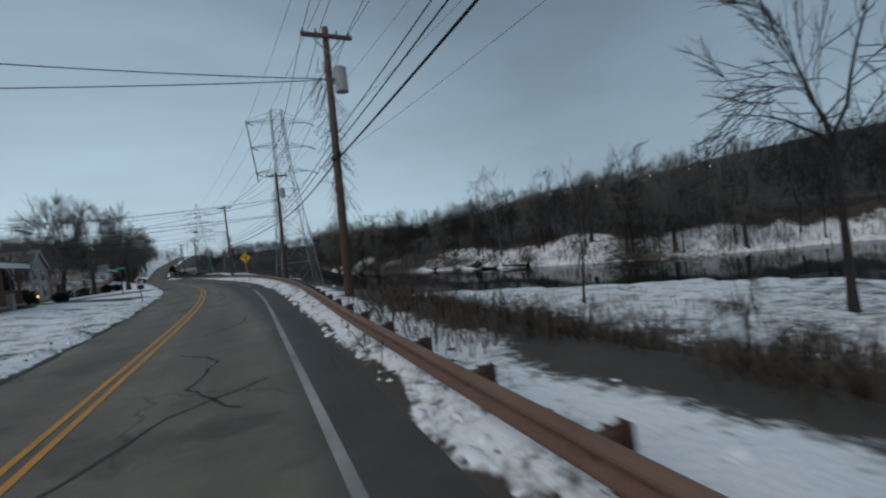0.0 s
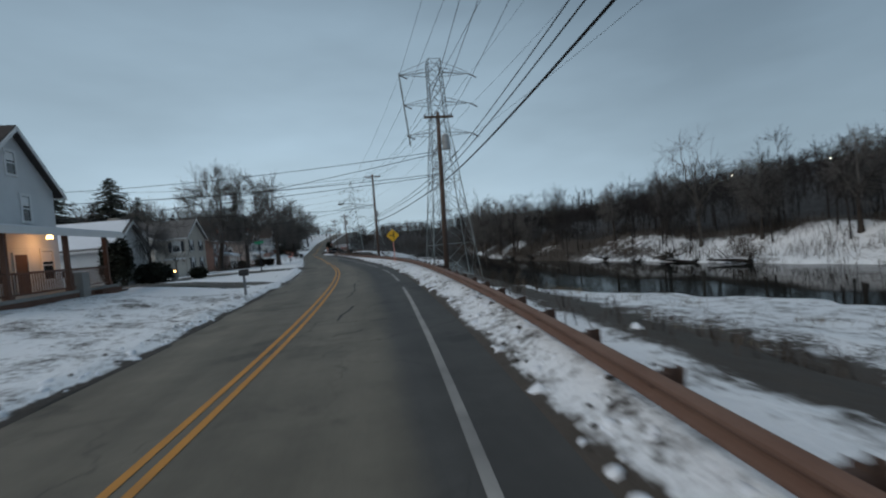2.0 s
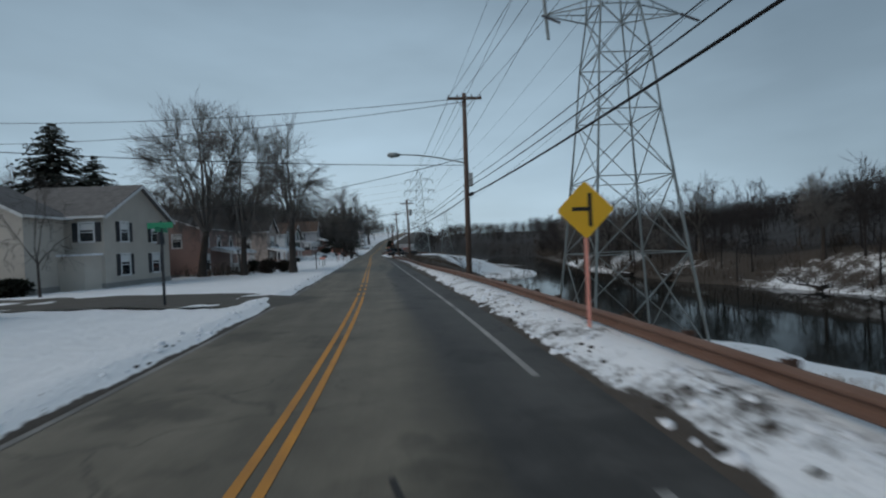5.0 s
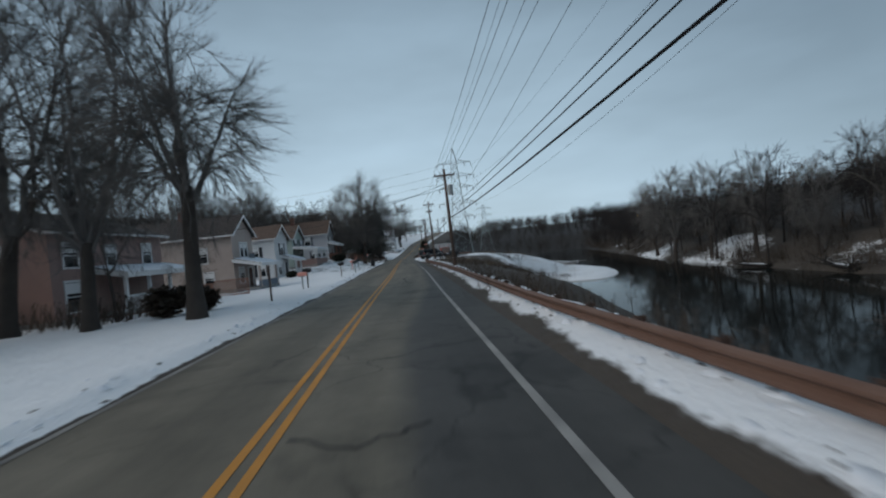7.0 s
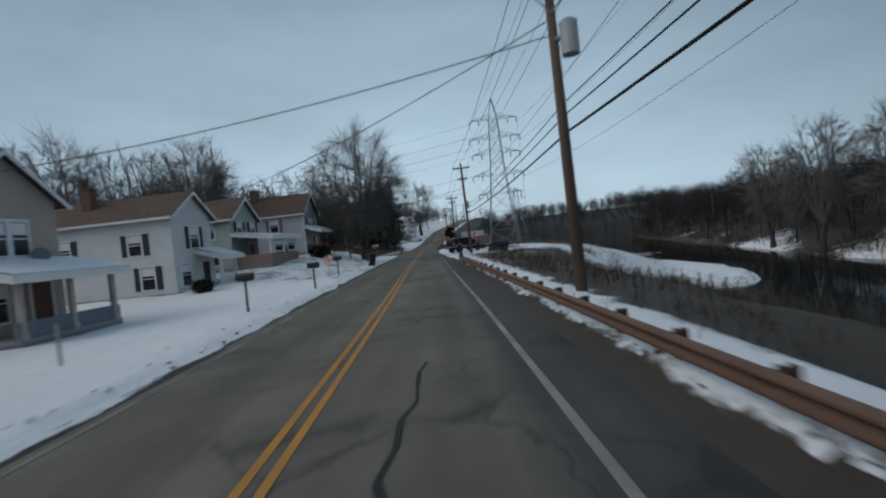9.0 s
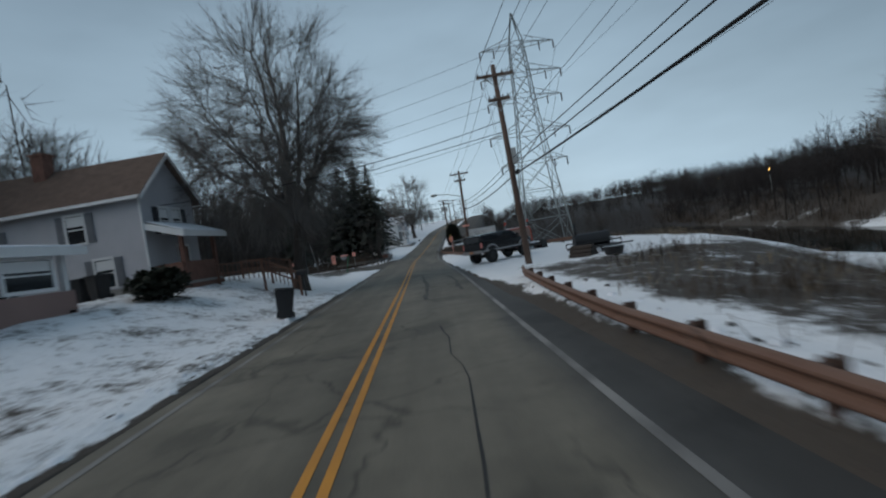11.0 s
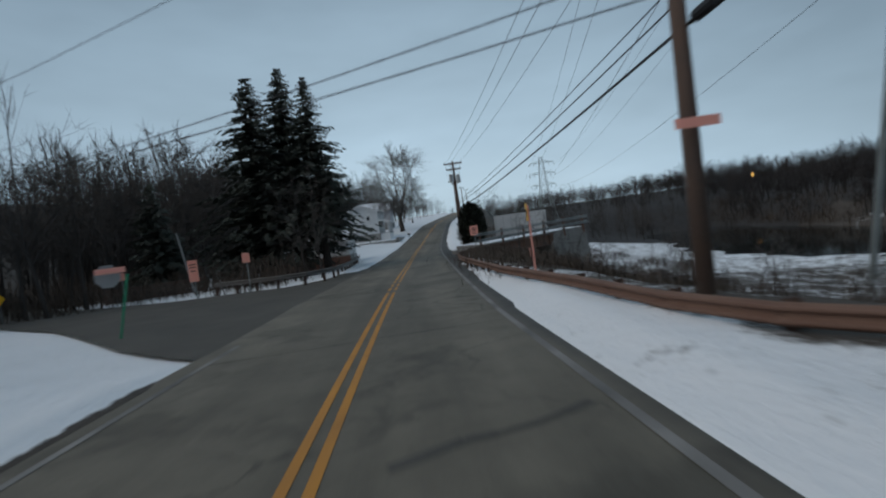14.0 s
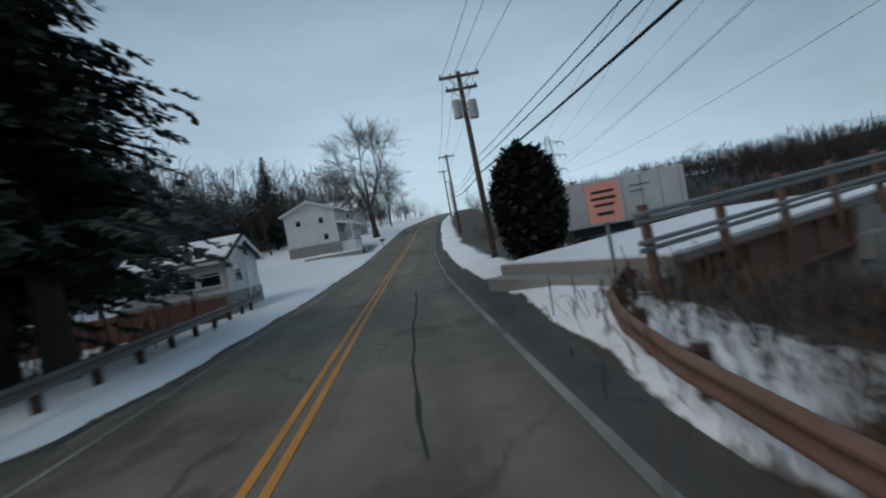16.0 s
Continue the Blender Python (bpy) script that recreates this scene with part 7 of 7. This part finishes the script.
def semi(x, y, z, turn):
    """A long-nosed truck tractor, its nose along +y."""
    p = thing("truck_tractor", (x, y, z), "orange-red long-nose truck tractor parked on snow", "truck", turn=turn)
    section_body([(0.9, 0.62, 0.55, 0.8, 1.75), (2.6, 0.60, 0.52, 0.8, 1.62), (2.75, 0.55, 0.48, 0.85, 1.55)], M_TRUCK_RED, p, "hood")
    section_body([(-0.5, 0.92, 0.86, 0.8, 2.2), (0.55, 0.92, 0.84, 0.8, 2.2), (0.95, 0.88, 0.68, 0.8, 1.8)], M_TRUCK_RED, p, "cab")
    section_body([(-1.5, 0.95, 0.90, 0.85, 2.3), (-0.55, 0.95, 0.90, 0.85, 2.3)], M_TRUCK_RED, p, "sleeper")
    part("back_panel", Shape().box(-0.82, 0.82, -1.54, -1.5, 0.95, 2.2), M_SLEEPER_BACK, p, "rose-tan back panel of the sleeper")
    part("roof_snow", Shape().box(-0.75, 0.75, -1.4, 0.35, 2.3, 2.35), M_SNOW_CAP, p, "snow on the roof")
    for k in (-1, 1):
        part("side_window", Shape().box(min(k * 0.93, k * 1.0), max(k * 0.93, k * 1.0), -0.35, 0.4, 1.5, 2.0), M_PANE, p)
        st = part("exhaust_stack", Shape().tube((k * 1.03, -0.55, 0.7), (k * 1.03, -0.55, 2.75), 0.08, 0.08, 10), M_CHROME, p, "chrome exhaust stack")
        part("tip", Shape().tube((k * 1.03, -0.55, 2.75), (k * 1.03, -0.65, 2.95), 0.085, 0.07, 10), M_TAIL, st)
        part("fuel_tank", Shape().tube((k * 0.9, -2.1, 0.68), (k * 0.9, -0.4, 0.68), 0.3, 0.3, 14), M_CHROME, p, smooth=False)
        part("fender", Shape().chain([(k * 0.85, 1.9 + 0.62 * math.cos(t), 0.5 + 0.62 * math.sin(t)) for t in [math.pi * i / 8 for i in range(9)]], 0.12, 6), M_CHROME, p)
        part("headlamp", Shape().tube((k * 0.68, 2.5, 1.1), (k * 0.68, 2.66, 1.1), 0.12, 0.14, 12), M_CHROME, p)
        for yy in (1.9, -2.65, -3.75):
            wheel(p, (k * 0.85, yy, 0.5), 0.5, 0.32, M_RIM_RED, 0.5)
        part("mud_flap", Shape().box(min(k * 0.62, k * 1.05), max(k * 0.62, k * 1.05), -4.42, -4.38, 0.2, 0.95), M_BLACK_PLASTIC, p)
    part("frame", Shape().box(-0.42, 0.42, -4.6, 2.5, 0.6, 0.85), M_BLACK_PLASTIC, p)
    part("fifth_wheel", Shape().tube((0, -3.1, 0.85), (0, -3.1, 0.98), 0.5, 0.46, 18), M_BLACK_PLASTIC, p)
    part("deck_snow", Shape().box(-0.4, 0.4, -4.5, -1.7, 0.85, 0.93), M_SNOW_CAP, p, "snow on the rear frame")
    part("grille", Shape().box(-0.5, 0.5, 2.75, 2.8, 0.85, 1.5), M_CHROME, p)
    part("bumper", Shape().box(-1.0, 1.0, 2.78, 2.9, 0.45, 0.8), M_CHROME, p, bevel=0.03)
    return p


rig = semi(3.01, 168.43, land(3.01, 168.43) - 0.22, 12)
rig.scale = (0.884, 0.884, 0.85)


def trailer(x, y, z, turn):
    t = thing("utility_trailer", (x, y, z), "low black utility trailer with a barrel cooker in the weeds", "trailer", turn=turn)
    part("bed", Shape().box(-0.9, 0.9, -1.8, 1.8, 0.5, 0.62), M_BLACK_PLASTIC, t)
    for k in (-1, 1):
        part("side_rail", Shape().box(k * 0.9 - 0.03, k * 0.9 + 0.03, -1.8, 1.8, 0.85, 0.92).box(k * 0.9 - 0.03, k * 0.9 + 0.03, -1.8, -1.74, 0.62, 0.9).box(k * 0.9 - 0.03, k * 0.9 + 0.03, 1.74, 1.8, 0.62, 0.9), M_BLACK_PLASTIC, t)
        wheel(t, (k * 0.98, 0, 0.34), 0.34, 0.2)
    part("drum", Shape().tube((0, -1.4, 1.05), (0, 1.2, 1.05), 0.42, 0.42, 16), M_BLACK_PLASTIC, t, "black barrel drum")
    part("smoke_pipe", Shape().tube((0, -1.2, 1.3), (0, -1.2, 2.2), 0.11, 0.11, 10), M_BLACK_PLASTIC, t)
    part("tongue", Shape().box(-0.05, 0.05, 1.8, 3.0, 0.48, 0.56), M_BLACK_PLASTIC, t)
    return t


barrel_trailer = trailer(4.75, 153.0, land(4.75, 153.0) - 0.12, -90)
barrel_trailer.scale = (0.72, 0.62, 0.74)
heap = thing("wood_heap", (3.8, 151.3, land(3.8, 151.3)), "heap of brown split logs in the snow", "firewood", turn=-40)
for hx, hz in ((-0.3, 0.1), (-0.1, 0.1), (0.1, 0.1), (0.3, 0.1), (-0.2, 0.27), (0.0, 0.27), (0.2, 0.27), (-0.1, 0.44), (0.1, 0.44)):
    part("log", Shape().tube((-0.5 + 0.05 * hz, hx, hz), (0.5, hx + 0.02, hz), 0.1, 0.095, 7), M_BARK, heap)
tub = thing("stock_tub", (4.75, 150.1, land(4.75, 150.1)), "dark low tub standing in the snow", "tub")
part("tub_body", Shape().tube((0, 0, 0), (0, 0, 0.32), 0.34, 0.42, 16), M_BLACK_PLASTIC, tub)


# ---- signs ----


def plate(w, h, z, y=-0.02, turn=0.0):
    """A thin rounded plate facing -y, its centre at z."""
    r = min(w, h) * 0.08
    pts = []
    for cx, cz, a0 in ((w / 2 - r, h / 2 - r, 0), (-w / 2 + r, h / 2 - r, 90), (-w / 2 + r, -h / 2 + r, 180), (w / 2 - r, -h / 2 + r, 270)):
        for k in range(4):
            t = radians(a0 + 30 * k)
            pts.append((cx + r * math.cos(t), cz + r * math.sin(t)))
    return Shape().prism([(x, zz) for x, zz in pts], 0.008, pose(0, y, z, 0, turn, 0))


def sign(x, y, label, plates, post_h, post_mat=M_STEEL, turn=0.0, zb=None, thick=0.03, name="road_sign"):
    """A post with plates of (name, w, h, z, material, turn, marks); marks are bars (x, z, w, h) in the plate."""
    s = thing(name, (x, y, land(x, y) if zb is None else zb), label, "sign", "road signs", turn)
    part("post", Shape().box(-thick, thick, 0, thick, -0.4, post_h), post_mat, s)
    for w, h, z, material, spin, marks in plates:
        pl = part("plate", plate(w, h, z, -0.03, spin), material, s)
        for bx, bz, bw, bh in marks:
            part("mark", Shape().box(bx - bw / 2, bx + bw / 2, -0.036, -0.0305, z + bz - bh / 2, z + bz + bh / 2), M_SIGN_INK, pl)
    return s


sign(7.75, 63.0, "yellow diamond side-road warning sign", [(0.75, 0.75, 2.45, M_SIGN_YELLOW, 45, [(0.08, 0.0, 0.07, 0.6), (-0.1, 0.02, 0.3, 0.07)])], 2.9, M_SIGN_REDLIT, zb=-0.1)
arrow = sign(-2.5, 182.0, "yellow two-way arrow sign on a square post", [(0.95, 0.5, 2.1, M_SIGN_YELLOW, 0, [(0, 0, 0.5, 0.07)])], 2.3, M_SIGN_REDLIT, turn=-97, zb=-0.05, thick=0.05)
arrow_head = bpy.data.objects["plate" if "plate.001" not in bpy.data.objects else "plate.001"]
for k in (-1, 1):
    part("mark", Shape().prism([(k * 0.38, 0), (k * 0.2, 0.12), (k * 0.2, -0.12)], 0.005, pose(0, -0.037, 2.1)), M_SIGN_INK, arrow_head)
part("lower_plate", plate(0.3, 0.22, 0.95, -0.06), M_SIGN_REDLIT, arrow)
sign(-3.08, 203.7, "square reflective notice sign at the bridge", [(0.6, 0.72, 1.95, M_SIGN_REDLIT, 0, [(0, 0.2, 0.4, 0.05), (0, 0.08, 0.44, 0.05), (0, -0.04, 0.36, 0.05), (0, -0.2, 0.3, 0.06)])], 2.3, turn=-8, zb=-0.1)
sign(-19.2, 193.9, "tall reflective sign panel beside the side road", [(0.55, 1.2, 1.55, M_SIGN_REDLIT, 0, [(0, 0.35, 0.36, 0.05), (0, 0.2, 0.36, 0.05), (0, 0.0, 0.3, 0.05)])], 2.1, zb=0.1)
sign(-16.5, 194.6, "small reflective sign on a post", [(0.45, 0.55, 2.0, M_SIGN_REDLIT, 0, [])], 2.3, zb=0.0)
sign(-27.0, 199.0, "reflective sign by the side road", [(0.5, 0.5, 1.7, M_SIGN_REDLIT, 0, [])], 2.0, zb=0.2)
sign(-31.5, 195.0, "orange work sign by the side road", [(0.6, 0.6, 1.2, M_SIGN_YELLOW, 45, [])], 1.6, zb=0.3)
stop = thing("stop_sign", (-14.4, 181.4, land(-14.4, 181.4)), "grey back of a stop sign on a dark post", "sign", "road signs", 20)
part("post", Shape().box(-0.03, 0.03, 0, 0.03, -0.4, 1.9, pose(0, 0, 0, 0, 12, 0)), M_SIGN_GREEN, stop)
part("plate", Shape().prism([(0.34 * math.cos(radians(22.5 + 45 * k)), 0.34 * math.sin(radians(22.5 + 45 * k))) for k in range(8)], 0.008, pose(-0.1, 0.04, 1.85)), M_SIGN_BACK, stop, "grey metal back of an octagon plate")
part("street_plate", plate(0.75, 0.16, 2.0, -0.03), M_SIGN_REDLIT, stop)
tall = thing("street_name_sign", (-3.9, 71.2, 0.1), "green street name sign on a dark post", "sign", "road signs")
part("post", Shape().tube((0, 0, -0.4), (0, 0, 3.0), 0.045, 0.045, 8), M_SHUTTER, tall)
part("name_plate", plate(0.85, 0.2, 2.85, -0.06).box(-0.01, 0.01, -0.4, 0.4, 2.62, 2.78), M_SIGN_GREEN, tall)
part("lamp_box", Shape().tube((0, -0.05, 2.2), (0, -0.05, 2.6), 0.13, 0.1, 10), M_SHUTTER, tall)
sign(-4.7, 100.0, "plain dark marker post in the snow", [], 1.7, M_POLE, thick=0.04, name="marker_post")
sign(-12.0, 106.3, "thin marker post in the snow", [], 1.2, M_STEEL, name="marker_post")
board = thing("street_board", (-0.75, 175.95, 2.9), "small red-lit name board fixed to the pole", "sign", "road signs")
part("plate", plate(0.7, 0.16, 0, -0.12), M_SIGN_REDLIT, board)


def mailbox(x, y, label, turn=90.0, two=False, post_mat=M_BLACK_PLASTIC, box_mat=M_BLACK_PLASTIC, hgt=1.05):
    """A rural mailbox whose door looks to the road."""
    b = thing("mailbox", (x, y, land(x, y)), label, "mailbox", "mailboxes", turn)
    for k in ((-0.12, 0.12) if two else (0.0,)):
        part("post", Shape().box(k - 0.03, k + 0.03, -0.03, 0.03, -0.4, hgt), post_mat, b)
    pts = [(-0.11, 0), (0.11, 0), (0.11, 0.13)] + [(0.11 * math.cos(t), 0.13 + 0.11 * math.sin(t)) for t in [math.pi * i / 8 for i in range(1, 8)]] + [(-0.11, 0.13)]
    bx = part("box", Shape().prism(pts, 0.52, pose(0, -0.26, hgt)), box_mat, b)
    part("door", Shape().prism([(x * 1.06, z * 1.04) for x, z in pts], 0.02, pose(0, -0.285, hgt - 0.005)), box_mat, bx)
    part("flag", Shape().box(0.115, 0.13, -0.1, 0.1, hgt + 0.15, hgt + 0.2), M_TAIL, bx, "red flag")
    part("arm", Shape().box(-0.05, 0.05, -0.22, 0.22, hgt - 0.04, hgt - 0.002), post_mat, b)
    return b


mailbox(-0.28, 46.3, "black mailbox on two posts in the snow", 90, True, M_SHUTTER_GREY, hgt=0.85).scale = (1.0, 0.66, 1.0)
mailbox(-5.4, 108.0, "black mailbox on a dark post", 90)
mailbox(-5.5, 107.3, "reddish mailbox on a grey post", 90, False, M_SIGN_BACK, M_SIGN_REDLIT, 0.8)
mailbox(-5.9, 119.6, "black mailbox on a wooden post", 90, False, M_POLE)
mailbox(-6.1, 126.8, "black mailbox close to the road edge", 90)
mailbox(-7.3, 135.0, "black mailbox in the snow bank", 90)
mailbox(-9.0, 152.6, "black mailbox on a thick dark post", 90, False, M_BLACK_PLASTIC)
mailbox(-8.4, 136.6, "pale reddish mailbox in the snow bank", 90, False, M_SIGN_REDLIT, M_SIGN_REDLIT, 0.9)
mailbox(-12.0, 246, "black mailbox near the retaining wall", 90)
sign(-7.2, 114.0, "thin grey marker post in the snow", [], 0.9, M_SIGN_BACK, name="marker_post")


def bin_(x, y, label, tilt=0.0, turn=0.0):
    b = thing("wheelie_bin", (x, y, land(x, y)), label, "bin", "bins")
    b.matrix_basis = pose(x, y, land(x, y) - 0.03, 0, tilt, turn)
    sh = Shape()
    sh.v = [(-0.22, -0.25, 0.05), (0.22, -0.25, 0.05), (0.22, 0.25, 0.05), (-0.22, 0.25, 0.05), (-0.3, -0.34, 0.95), (0.3, -0.34, 0.95), (0.3, 0.34, 0.95), (-0.3, 0.34, 0.95)]
    sh.f = [(3, 2, 1, 0), (4, 5, 6, 7), (0, 1, 5, 4), (1, 2, 6, 5), (2, 3, 7, 6), (3, 0, 4, 7)]
    part("body", sh, M_BLACK_PLASTIC, b, bevel=0.03)
    part("lid", Shape().box(-0.32, 0.32, -0.37, 0.37, 0.95, 1.02), M_BLACK_PLASTIC, b, bevel=0.02)
    for k in (-1, 1):
        part("wheel", Shape().wheel((k * 0.26, 0.28, 0.1), 0.1, 0.06, 12), M_TIRE, b)
    return b


bin_(-7.4, 145.9, "dark wheelie bin leaning in the snow by the road", 7, 20)
bin_(-16.9, 149.1, "dark wheelie bin against the house wall", 0, 5)
bin_(-16.1, 149.1, "dark wheelie bin against the house wall", 0, -10)

# lattice screen by the tan house
lat = thing("lattice_screen", (-13.0, 113.8, land(-13.0, 113.8)), "reddish wooden lattice screen beside the house", "fence", turn=18)
part("frame", Shape().box(-1.2, 1.2, -0.03, 0.03, 1.15, 1.23).box(-1.2, 1.2, -0.03, 0.03, 0.0, 0.08).box(-1.2, -1.12, -0.03, 0.03, 0, 1.2).box(1.12, 1.2, -0.03, 0.03, 0, 1.2), M_LATTICE, lat)
for i in range(-4, 13):
    for k in (-1, 1):
        x0, x1 = -1.15 + i * 0.19, -1.15 + i * 0.19 + 1.1
        a0, a1 = max(x0, -1.15), min(x1, 1.15)
        if a1 - a0 > 0.05:
            za, zb = (a0 - x0) + 0.06, (a1 - x0) + 0.06
            if k < 0:
                za, zb = 1.22 - za, 1.22 - zb
            part("slat", Shape().tube((a0, 0.012 * k, za), (a1, 0.012 * k, zb), 0.02, 0.02, 4), M_LATTICE, lat)
part("side_panel", Shape().box(-2.0, -1.25, -0.04, 0.04, 0, 1.1), M_LATTICE, lat)


def hand_rail(points, label):
    """A wooden stair rail: posts, top and middle rails through (x, y, z)."""
    f = thing("stair_rail", (0, 0, 0), label, "railing")
    for a, b in zip(points, points[1:]):
        part("post", Shape().box(a[0] - 0.05, a[0] + 0.05, a[1] - 0.05, a[1] + 0.05, a[2] - 0.6, a[2] + 1.0), M_WOOD_RED, f)
        for h in (0.95, 0.5):
            part("rail", Shape().tube((a[0], a[1], a[2] + h), (b[0], b[1], b[2] + h), 0.045, 0.045, 4), M_WOOD_RED, f)
        n = int((Vector(b) - Vector(a)).length / 0.22)
        for i in range(1, n):
            q = Vector(a).lerp(Vector(b), i / n)
            part("baluster", Shape().box(q.x - 0.018, q.x + 0.018, q.y - 0.018, q.y + 0.018, q.z + 0.1, q.z + 0.95), M_WOOD_RED, f)
    b = points[-1]
    part("post", Shape().box(b[0] - 0.05, b[0] + 0.05, b[1] - 0.05, b[1] + 0.05, b[2] - 0.6, b[2] + 1.0), M_WOOD_RED, f)


hand_rail([(-13.2, 152.9, 1.5), (-11.2, 153.4, 1.4), (-9.4, 153.2, 0.5)], "red-brown wooden stair rail down the bank")
hand_rail([(-14.0, 157.0, 1.6), (-12.0, 156.2, 1.5), (-10.4, 155.0, 1.2)], "wooden fence rail above the snowy bank")

# lawn lamp, planter
lampst = thing("lamp_stone", (-10.2, 67.8, land(-10.2, 67.8)), "small pale stone lamp lit in the yard", "lamp")
part("column", Shape().box(-0.2, 0.2, -0.2, 0.2, -0.2, 0.75), M_CONCRETE, lampst, bevel=0.03)
part("lantern", Shape().box(-0.09, 0.09, -0.09, 0.09, 0.75, 0.98), M_LAMP_WARM, lampst, "warm lit lantern")
part("cap", Shape().tube((0, 0, 0.98), (0, 0, 1.1), 0.16, 0.02, 4), M_SHUTTER, lampst)
bed = thing("planting_bed", (-10.8, 67.4, land(-10.8, 67.4)), "low stone-edged planting bed under snow", "planting bed")
part("edging", Shape().chain([(1.9 * math.cos(t), 1.0 * math.sin(t), 0.05) for t in [2 * math.pi * i / 20 for i in range(21)]], 0.09, 6), M_CONCRETE, bed)

# posts on the lot
for x, y in ((0.25, 165.4), (0.45, 163.2)):
    b = tagged(part("bollard", Shape().tube((x, y, -0.2), (x - 0.06, y, 0.75), 0.09, 0.085, 10), M_POLE), "short wooden bollard in the snow", "bollard")

# ---- bridge and white box trailer ----
SPAN = pose(-1.9, 203.45, 0.72, 0, -2.0, 24)
br = thing("bridge", (0, 0, 0), "concrete creek bridge with rusty girder and grey side rails", "bridge")
part("deck", Shape().box(-0.4, 8.6, -0.05, 5.6, -0.28, 0.0, SPAN), M_CONCRETE, br)
part("girder", Shape().box(-0.3, 5.6, -0.06, -0.02, -0.95, -0.1, SPAN).box(-0.3, 5.6, -0.17, -0.06, -0.95, -0.9, SPAN).box(-0.3, 5.6, -0.17, -0.06, -0.15, -0.1, SPAN), M_RUST, br, "rust-brown steel girder")
for i in range(5):
    part("stiffener", Shape().box(0.3 + i * 1.2, 0.34 + i * 1.2, -0.16, -0.06, -0.9, -0.15, SPAN), M_RUST, br)
part("deck_snow", Shape().box(-0.3, 8.5, 0.05, 5.5, 0.0, 0.05, SPAN), M_SNOW_CAP, br, "snow lying on the bridge deck")
part("abutment", Shape().box(-0.9, -0.3, -0.1, 5.6, -2.6, -0.28, SPAN), M_CONCRETE, br)
part("abutment", Shape().prism([(5.5, -0.28), (5.5, -1.0), (5.2, -1.0), (5.2, -4.2), (9.1, -4.4), (8.7, -0.28)], 5.6, SPAN @ pose(0, -0.15, 0)), M_CONCRETE, br, "stained grey concrete abutment")
part("bearing_block", Shape().box(5.2, 5.9, -0.45, -0.15, -1.3, -0.75, SPAN), M_CONCRETE, br)
for i in range(6):
    part("post", Shape().box(i * 1.9 - 1.05, i * 1.9 - 0.93, -0.22, -0.1, -0.5, 1.0, SPAN), M_RUST, br)
for z in (0.32, 0.78):
    rail_shape = Shape()
    for dz in (-0.09, 0.03):
        rail_shape.prism([(0, dz), (-0.05, dz + 0.02), (-0.05, dz + 0.07), (0, dz + 0.09)], 10.3, SPAN @ pose(-1.3, -0.22, z, 0, 0, -90) @ Matrix.Diagonal((-1, 1, 1, 1)))
    part("rail", rail_shape, M_STEEL, br)
tr = thing("box_trailer", (2.35, 216.5, 0.3), "white box trailer parked beyond the creek", "trailer", turn=-7)
part("box", Shape().box(-2.6, 2.55, -1.2, 1.2, 0.75, 2.75), M_TRAILER, tr, bevel=0.04)
for i in range(7):
    part("rib", Shape().box(-2.5 + i * 0.8, -2.47 + i * 0.8, -1.22, -1.2, 0.8, 2.7), M_SIGN_BACK, tr)
for z, w in ((2.2, 0.9), (1.95, 0.6)):
    part("mark", Shape().box(0.2, 0.2 + w, -1.232, -1.226, z, z + 0.06), M_SHUTTER_GREY, tr)
part("chassis", Shape().box(-2.4, 2.3, -1.0, 1.0, 0.4, 0.75), M_BLACK_PLASTIC, tr)
for k in (-1, 1):
    for x in (0.9, 1.8):
        part("wheel", Shape().tube((x, k * 0.85, 0.35), (x, k * 1.1, 0.35), 0.4, 0.4, 16), M_TIRE, tr)

# ---- lamps across the river ----
for x, y, z, mm in ((152, 411, 11.5, M_LAMP_AMBER), (156, 405, 11.0, M_LAMP_AMBER), (130.6, 86.6, 12.0, M_LAMP_WHITE), (127.9, 91, 12.0, M_LAMP_WHITE), (122.2, 99.4, 11.9, M_LAMP_WHITE), (113, 110.8, 11.4, M_LAMP_WHITE), (103, 121, 11.0, M_LAMP_WHITE), (99.4, 124.3, 10.5, M_LAMP_WHITE), (72, 243, 5.8, M_LAMP_AMBER)):
    g = land(x, y)
    st = thing("far_lamp", (x, y, g), "small distant lamp lit on the wooded hillside", "street lamp", "far lamps")
    up = max(z - g, 2.5)
    size = 0.7 if y > 300 else 0.13
    part("post", Shape().tube((0, 0, -0.3), (0, 0, up), 0.08, 0.06, 6), M_STEEL, st)
    part("globe", Shape().tube((0, 0, up), (0, 0, up + size * 1.3), size, size * 0.8, 10), mm, st, "lit lamp head")

# low wall and leaning post behind the side road
low = thing("garden_wall", (-27.5, 203.2, land(-27.5, 203.2)), "low dark wooden wall behind the side road", "wall", turn=24)
for i in range(3):
    part("board", Shape().box(-3.4, 3.4, -0.05, 0.05, 0.02 + 0.36 * i, 0.35 + 0.36 * i), M_POLE, low)
for x in (-3.3, 0.0, 3.3):
    part("post", Shape().box(x - 0.07, x + 0.07, 0.05, 0.19, -0.4, 1.2), M_POLE, low)
tagged(part("leaning_post", Shape().tube((-24.2, 202.5, -0.3), (-25.0, 202.5, 4.6), 0.09, 0.06, 8), M_SIGN_BACK), "thin pale leaning post by the side road", "post")

# the plan to true size
for ob in [o for o in scene.objects if o.parent is None and o.type in ("MESH", "EMPTY")]:
    ob.matrix_world = Matrix.Scale(SIZE, 4) @ ob.matrix_basis
lamp.location = lamp.location * SIZE
